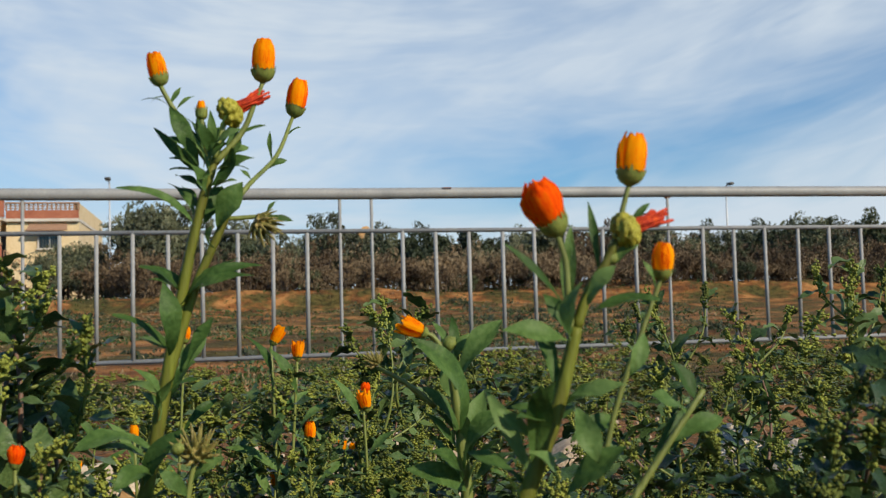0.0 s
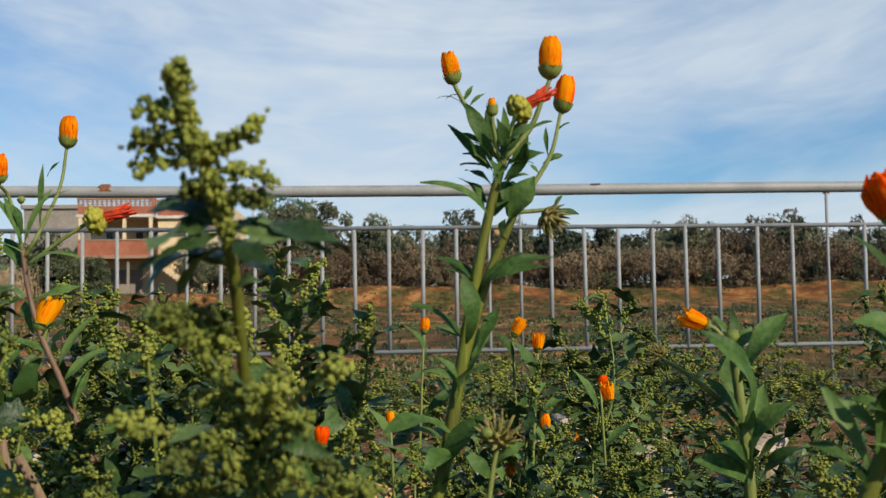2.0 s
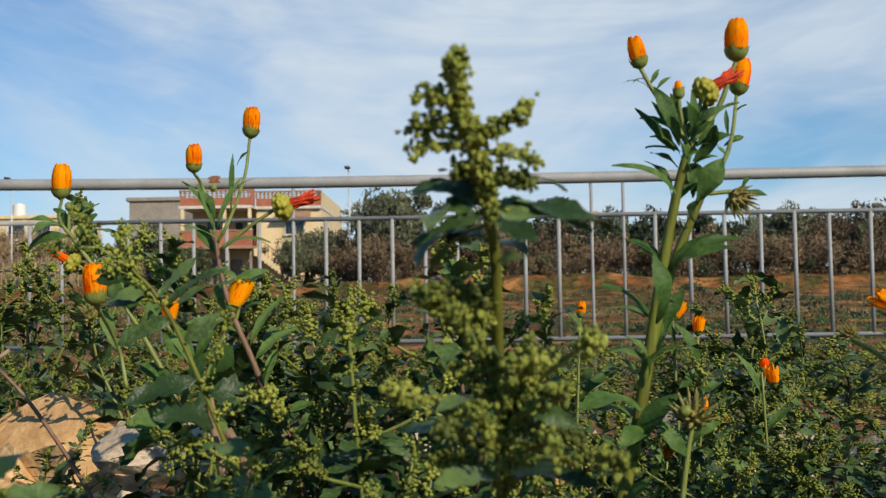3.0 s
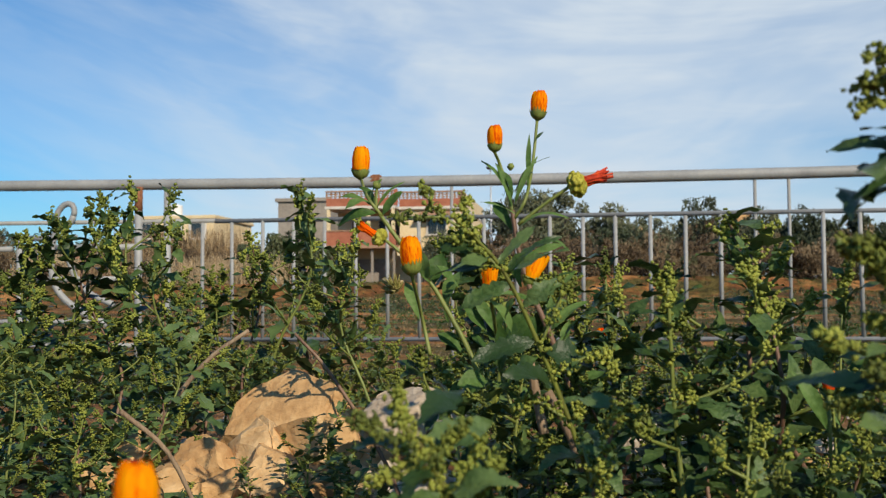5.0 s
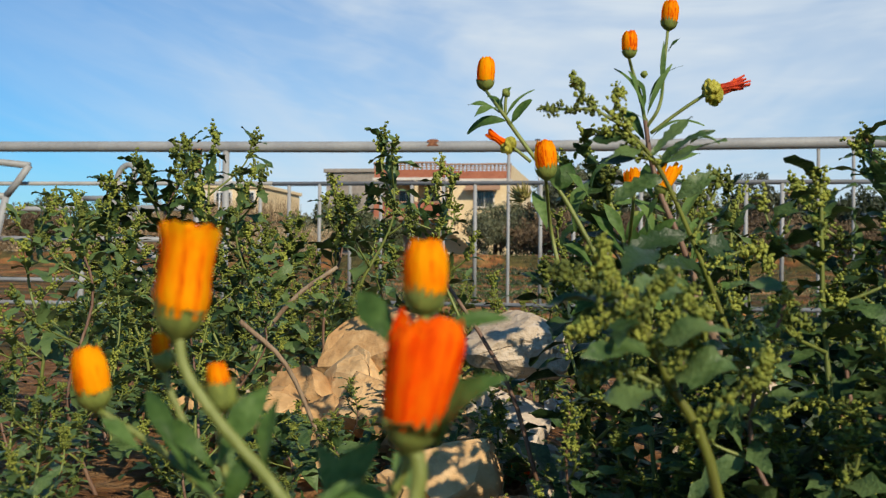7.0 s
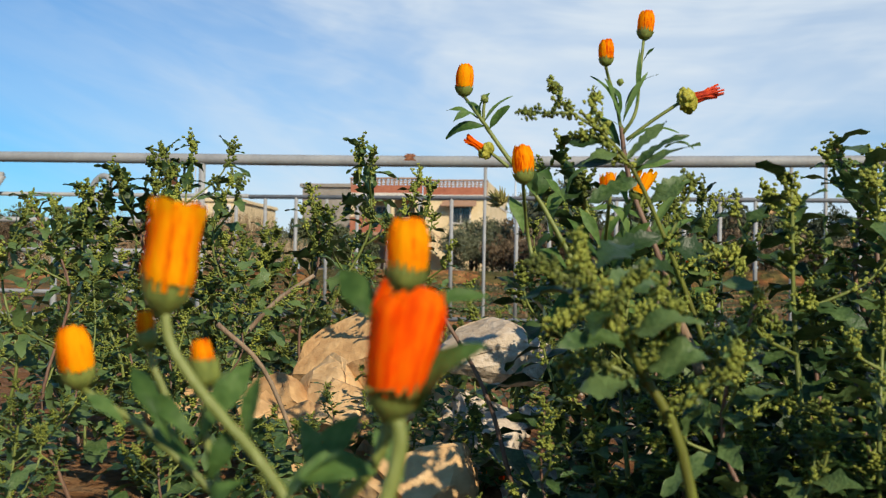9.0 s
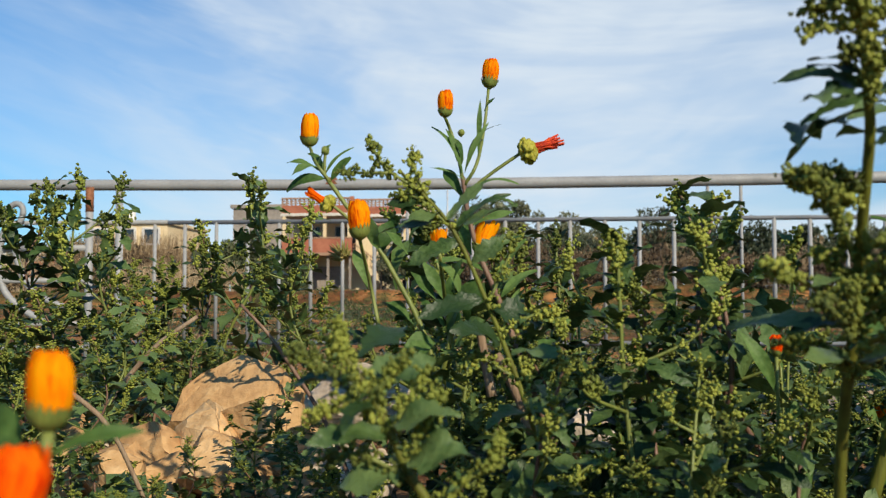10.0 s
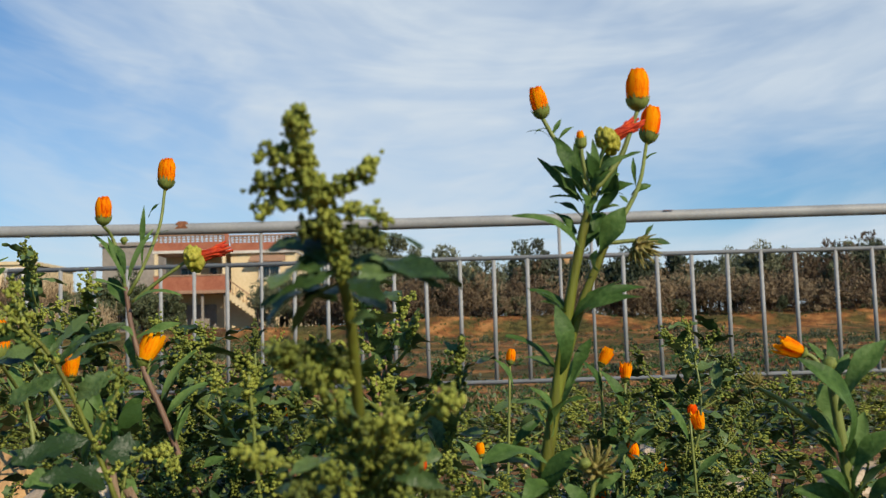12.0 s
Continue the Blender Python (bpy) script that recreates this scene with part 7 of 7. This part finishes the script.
for x, y, top in (
    (0.5818, 0.95, 0.3118), (0.4046, 0.8, 0.2431), (0.2736, 0.72, 0.2091), (0.4842, 1, 0.2197), (0.2633, 0.52, 0.2288), (0.264, 0.5, 0.2195),
    (0.3834, 0.85, 0.191), (0.28, 0.8, 0.1734), (0.1873, 1.2, 0.1807), (0.0061, 1.1, 0.1822), (0.2638, 1, 0.188), (0.2934, 0.6, 0.2028),
    (0.2274, 0.6, 0.1823), (0.2425, 0.55, 0.1814), (0.1066, 0.95, 0.2582), (0.072, 0.87, 0.2), (-0.118, 0.6, 0.19), (0.0403, 0.8, 0.1606),
    (-0.6235, 0.95, 0.1683), (-0.4458, 0.6, 0.1042), (-0.8315, 1.3, 0.2224), (-0.5691, 0.7, 0.1624), (-0.5874, 0.8, 0.1779),
    (-0.8, 1.1, 0.1793), (-0.47, 0.66, 0.1), (-0.29, 0.6, 0.125), (-0.8815, 1.75, 0.2805),
):
    put_weed(x, y, top, wrng, 1.0 if y < 1.1 else 1.25, WEEDS if y < 1.1 else BACK_WEEDS)
for x, y, top in (
    (-0.7123, 1.75, 0.3264), (-0.7991, 1.1, 0.2306), (-0.9316, 1.75, 0.1939), (-0.956, 1.3, 0.2176),
    (-0.8891, 1.75, 0.278984), (-0.02, 1.0, 0.15), (0.0551, 0.85, 0.1655),
    (0.1795, 1, 0.1639), (0.2837, 0.9, 0.1581), (-0.079, 1, 0.1755), (0.1429, 1.15, 0.1878), (-0.5876, 0.55, 0.1206), (-0.6922, 0.7, 0.127),
    (-0.5355, 0.5, 0.1099), (-0.6929, 0.75, 0.1068), (-0.7355, 0.9, 0.1206), 
    (-0.22, 0.8, 0.215), (-0.243, 0.8, 0.262), (-0.2, 0.7, 0.19),
):
    put_weed(x, y, top, wrng, 1.0 if y < 1.1 else 1.25, WEEDS if y < 1.1 else BACK_WEEDS)
for x, y, top in (
    (-0.78, 1, 0.273), (-0.68, 0.82, 0.251), (-0.66, 1.12, 0.2), (-1.04, 1.55, 0.327), (-0.979, 1.547, 0.36),
    (-0.24, 0.66, 0.185), (-0.5, 0.86, 0.098), (-0.45, 0.84, 0.09), (-0.56, 0.86, 0.1), (-0.62, 0.9, 0.105), (-0.52, 0.62, 0.095),
    (-0.47, 0.74, 0.09), (-0.448, 0.97, 0.142), (-0.47, 0.93, 0.125), (-0.372, 0.85, 0.1), (-0.412, 0.88, 0.105), (-0.43, 0.9, 0.115),
):
    put_weed(x, y, top, wrng, 1.0 if y < 1.1 else 1.25, WEEDS if y < 1.1 else BACK_WEEDS)
for x, y, top in (
    (-0.131, 0.71, 0.284), (-0.092, 0.72, 0.279), (-0.112, 0.7, 0.262), (-0.169, 0.63, 0.243), (-0.15, 0.66, 0.215), (-0.118, 0.75, 0.225),
    (-0.282, 0.75, 0.284), (-0.244, 0.8, 0.254), (-0.272, 0.66, 0.2),
    (-0.7, 1.5, 0.325), (-0.84, 1.5, 0.34),
):
    put_weed(x, y, top, wrng, 1.2, WEEDS if y < 1.1 else BACK_WEEDS)
for x, y, top in (
    (-0.23, 0.6, 0.135), (-0.201, 0.66, 0.133), (-0.186, 0.6, 0.142), (-0.153, 0.66, 0.134), (-0.143, 0.6, 0.143),
    (-0.224, 0.55, 0.119), (-0.199, 0.55, 0.123), (-0.174, 0.55, 0.121), (-0.15, 0.55, 0.124), (-0.246, 0.62, 0.12),
):
    put_weed(x, y, top, wrng, 1.5, WEEDS)
for x, y, top in (
    (-0.0161, 0.8, 0.1522), (0.0138, 0.75, 0.1402), (0.1296, 0.95, 0.1424), (0.197, 0.85, 0.1418), (0.1882, 0.7, 0.1472), (0.2572, 0.75, 0.147),
    (0.2804, 0.7, 0.1487), (0.2899, 0.65, 0.1452), (0.3712, 0.7, 0.1578), (0.0835, 0.8, 0.1353), (-0.105, 0.68, 0.15), (0.0057, 0.9, 0.1416),
    (0.0861, 0.8, 0.1442), (-0.1357, 0.8, 0.1426), (0.0015, 0.9, 0.1552), (0.0881, 0.8, 0.1472), (-0.325, 1.04, 0.262), (-0.3466, 1, 0.2644),
    (-0.255, 0.83, 0.2), (-0.268, 0.88, 0.1939), (0.1748, 0.9, 0.1412), (0.3094, 0.8, 0.1458), (0.3785, 0.75, 0.1596), (0.3613, 0.65, 0.1772),
    (0.1413, 0.6, 0.1561), (0.3811, 0.85, 0.1405), (-0.4864, 1.45, 0.1818), (-0.4127, 1.35, 0.1547), (-0.5912, 1.75, 0.199), (-0.3578, 1.2, 0.1341),
    (-0.4162, 1.7, 0.1832),
):
    put_weed(x, y, top, wrng, 1.1, BUSHY_WEEDS)
for x, y, top in (
    (-0.455, 1.08, 0.285), (-0.6552, 1.3, 0.1738),
):
    put_weed(x, y, top, wrng, 1.1, LEGGY_WEEDS)


# thinner growth between the near plants and the fence
def fill_weeds(count, y0, y1, seed):
    r = random.Random(seed)
    for i in range(count):
        y = y0 + (y1 - y0) * (i + r.random()) / count
        x = r.uniform(-0.62, 0.66) * (y + 0.25)
        if y < 1.8 and -1.0 < x < -0.4:
            continue
        put_weed(x, y, ground_height(x, y) + (r.uniform(0.12, 0.22) if y < 2 else r.uniform(0.21, 0.33)), r, 1.15 + 0.30 * y, FAR_WEEDS)


fill_weeds(16, 1.05, 1.75, 3)
fill_weeds(125, 3.4, 5.25, 4)


# ---- rocks ----
def lay_stones(rows, surface, label, seed):
    """Stones by place, height of their top and half width; each one sits a little in the soil."""
    r = random.Random(seed)
    for i, (x, y, top, w) in enumerate(rows):
        g = ground_height(x, y)
        top = max(top, g + 0.35 * w)
        half = (top - g + 0.012) / 2
        make_stone(x, y, g - 0.012 + half, w * 1.1, w * r.uniform(0.7, 1.0), min(half * 0.95, w * 1.05), seed + i, surface, r.uniform(-0.4, 0.4), label)


lay_stones((
    (-0.545, 1.150, 0.126, 0.082), (-0.545, 1.060, 0.104, 0.046), (-0.482, 1.060, 0.112, 0.044), (-0.600, 1.050, 0.096, 0.036), (-0.450, 1.060, 0.088, 0.030), (-0.560, 1.000, 0.072, 0.028), (-0.480, 0.990, 0.066, 0.030), (-0.510, 1.010, 0.092, 0.052), (-0.440, 1.010, 0.074, 0.046),
    (-0.610, 1.000, 0.084, 0.040), (-0.700, 1.060, 0.084, 0.034), (-0.735, 1.100, 0.066, 0.032), (-0.660, 1.020, 0.060, 0.030), (-0.592, 0.960, 0.086, 0.026),
    (-0.797, 1.200, 0.054, 0.031), (-0.876, 1.500, 0.050, 0.032), (-0.997, 1.700, 0.060, 0.027), (-0.428, 0.930, 0.060, 0.036), (-0.396, 0.800, 0.080, 0.034),
    (-0.738, 1.400, 0.041, 0.037), (-0.470, 0.960, 0.052, 0.036), (-0.440, 0.800, 0.062, 0.024), (-0.540, 0.900, 0.056, 0.030), (-0.350, 0.800, 0.036, 0.018), (-0.082, 1.060, 0.130, 0.036), (-0.030, 1.080, 0.122, 0.032), (-0.008, 1.180, 0.112, 0.030), (0.118, 1.060, 0.118, 0.034)), ROCK, "angular tan limestone rock in the weeds", 200)
lay_stones((
    (-0.378, 0.930, 0.098, 0.036), (-0.333, 0.850, 0.082, 0.016), (-0.400, 0.950, 0.118, 0.022), (-0.330, 0.840, 0.062, 0.012), (-0.318, 0.860, 0.082, 0.011),
    (-0.344, 0.830, 0.052, 0.012), (-0.318, 0.840, 0.069, 0.013), (0.195, 1.600, 0.123, 0.037), (0.202, 1.500, 0.150, 0.042), (0.251, 1.300, 0.122, 0.030),
    (0.048, 1.300, 0.098, 0.033), (-0.146, 1.400, 0.080, 0.057), (-0.110, 1.080, 0.138, 0.026), (0.504, 1.600, 0.042, 0.062), (0.713, 1.500, 0.042, 0.065),
    (0.718, 1.300, 0.051, 0.039), (0.235, 1.200, 0.085, 0.027), (0.088, 1.000, 0.100, 0.020), (-0.234, 1.100, 0.060, 0.030), (0.150, 1.300, 0.145, 0.033),
    (0.213, 1.200, 0.133, 0.031)), ROCK_PALE, "pale weathered stone among green weeds", 240)


# a pale boulder that lies on the smaller stones
make_stone(-0.366, 0.945, 0.119, 0.041, 0.036, 0.031, 331, ROCK_PALE, 0.2, "pale weathered boulder lying on smaller stones")


# ---- low leaves over the soil ----
def make_undergrowth(seed):
    r = random.Random(seed)
    s = Shape()
    n = 0
    while n < 2600:
        y = 0.45 + 4.3 * r.random() ** 1.3
        x = r.uniform(-0.62, 0.70) * (y + 0.3)
        if (1.7 < y < 3.3 and r.random() < 0.93) or noise.noise(Vector((x * 3.1, y * 2.2, 2))) < r.uniform(-0.45, 0.15) or (abs(x + 0.66) < 0.22 and 0.9 < y < 1.8 and r.random() < 0.7) or (abs(x + 0.39) < 0.08 and 0.66 < y < 0.97 and r.random() < 0.85):
            continue
        n += 1
        z = ground_height(x, y)
        size = r.uniform(0.016, 0.050) * (0.8 + 0.25 * y)
        a = r.uniform(0, 6.28)
        b = Vector((x, y, z + r.uniform(0, 0.05)))
        e = b + Vector((math.cos(a), math.sin(a), r.uniform(-0.1, 0.9))) * size
        piece = leaf(b, e, size * r.uniform(0.35, 0.6), 0.12, (r.uniform(-0.4, 0.4), -0.3, 1), 0.2, 0.15, 5, 0.45, 0.1, r, (-1, 0, 1))
        s.add(piece.verts, piece.faces)
    tagged(new("undergrowth", s.mesh("undergrowth", WEED_LEAF)), "low dark green leaves covering the soil", "undergrowth", kind="stuff")


make_undergrowth(6)


def make_gravel(seed):
    r = random.Random(seed)
    s = Shape()
    for i in range(420):
        y = 0.5 + 4.2 * r.random()
        x = r.uniform(-0.6, 0.66) * (y + 0.25)
        balls(s, [(x, y, ground_height(x, y) + 0.002)], r.uniform(0.003, 0.009), 0.4, r)
    tagged(new("gravel", s.mesh("gravel", ROCK_PALE, False)), "small pale stones and gravel on the soil", "gravel", kind="stuff")


make_gravel(7)


# ---- dry stalks and litter ----
def dry_stalk(pts, r0, r1, surface=DRY, label="dry tan broken plant stalk leaning in weeds"):
    f = Vector(pts[0])
    ob = new("dry_stalk", Shape().tube(curve_through([Vector(p) - f for p in pts], 4), r0, r1, 7).mesh("dry_stalk", surface))
    ob.location = f
    tagged(ob, label, "stalk", "dry stalks")


def litter(name, x, y, z, w, h, surface, label, seed):
    """A crumpled scrap."""
    r = random.Random(seed)
    s = Shape()
    n = 6
    s.verts = [(w * (i / (n - 1) - 0.5) + r.uniform(-0.1, 0.1) * w, h * 0.4 * r.uniform(-1, 1), h * j / (n - 1) + r.uniform(-0.1, 0.1) * h) for j in range(n) for i in range(n)]
    s.faces = [(j * n + i, j * n + i + 1, (j + 1) * n + i + 1, (j + 1) * n + i) for j in range(n - 1) for i in range(n - 1)]
    ob = new(name, s.mesh(name, surface))
    ob.location = (x, y, z)
    ob.modifiers.new("thickness", "SOLIDIFY").thickness = 0.0015
    tagged(ob, label, "litter", "litter")


dry_stalk(((-0.780, 1.250, 0.020), (-0.685, 1.250, 0.140), (-0.624, 1.250, 0.186)), 0.0036, 0.0024)
dry_stalk(((-0.498, 0.780, 0.060), (-0.520, 0.765, 0.116), (-0.549, 0.750, 0.147)), 0.0016, 0.0019)
dry_stalk(((-0.230, 0.620, 0.133), (-0.238, 0.620, 0.153), (-0.249, 0.620, 0.174)), 0.003, 0.0025)
dry_stalk(((-0.340, 0.760, 0.040), (-0.361, 0.760, 0.107), (-0.401, 0.760, 0.171), (-0.427, 0.760, 0.200)), 0.0017, 0.0011, STEM_RED, "reddish-brown bare weed stalk leaning over stones")
dry_stalk(((-0.251, 0.620, 0.152), (-0.255, 0.620, 0.172), (-0.258, 0.620, 0.190)), 0.0028, 0.0022)
litter("wrapper", 0.398, 0.850, 0.083, 0.012, 0.010, PINK, "small crumpled pink plastic wrapper", 1)
litter("plastic_scrap", -0.359, 0.900, 0.033, 0.018, 0.006, TEAL, "small teal plastic scrap on stones", 2)
litter("plastic_scrap", -0.340, 0.950, 0.054, 0.022, 0.020, WHITE_PLASTIC, "torn white plastic scrap on stones", 3)
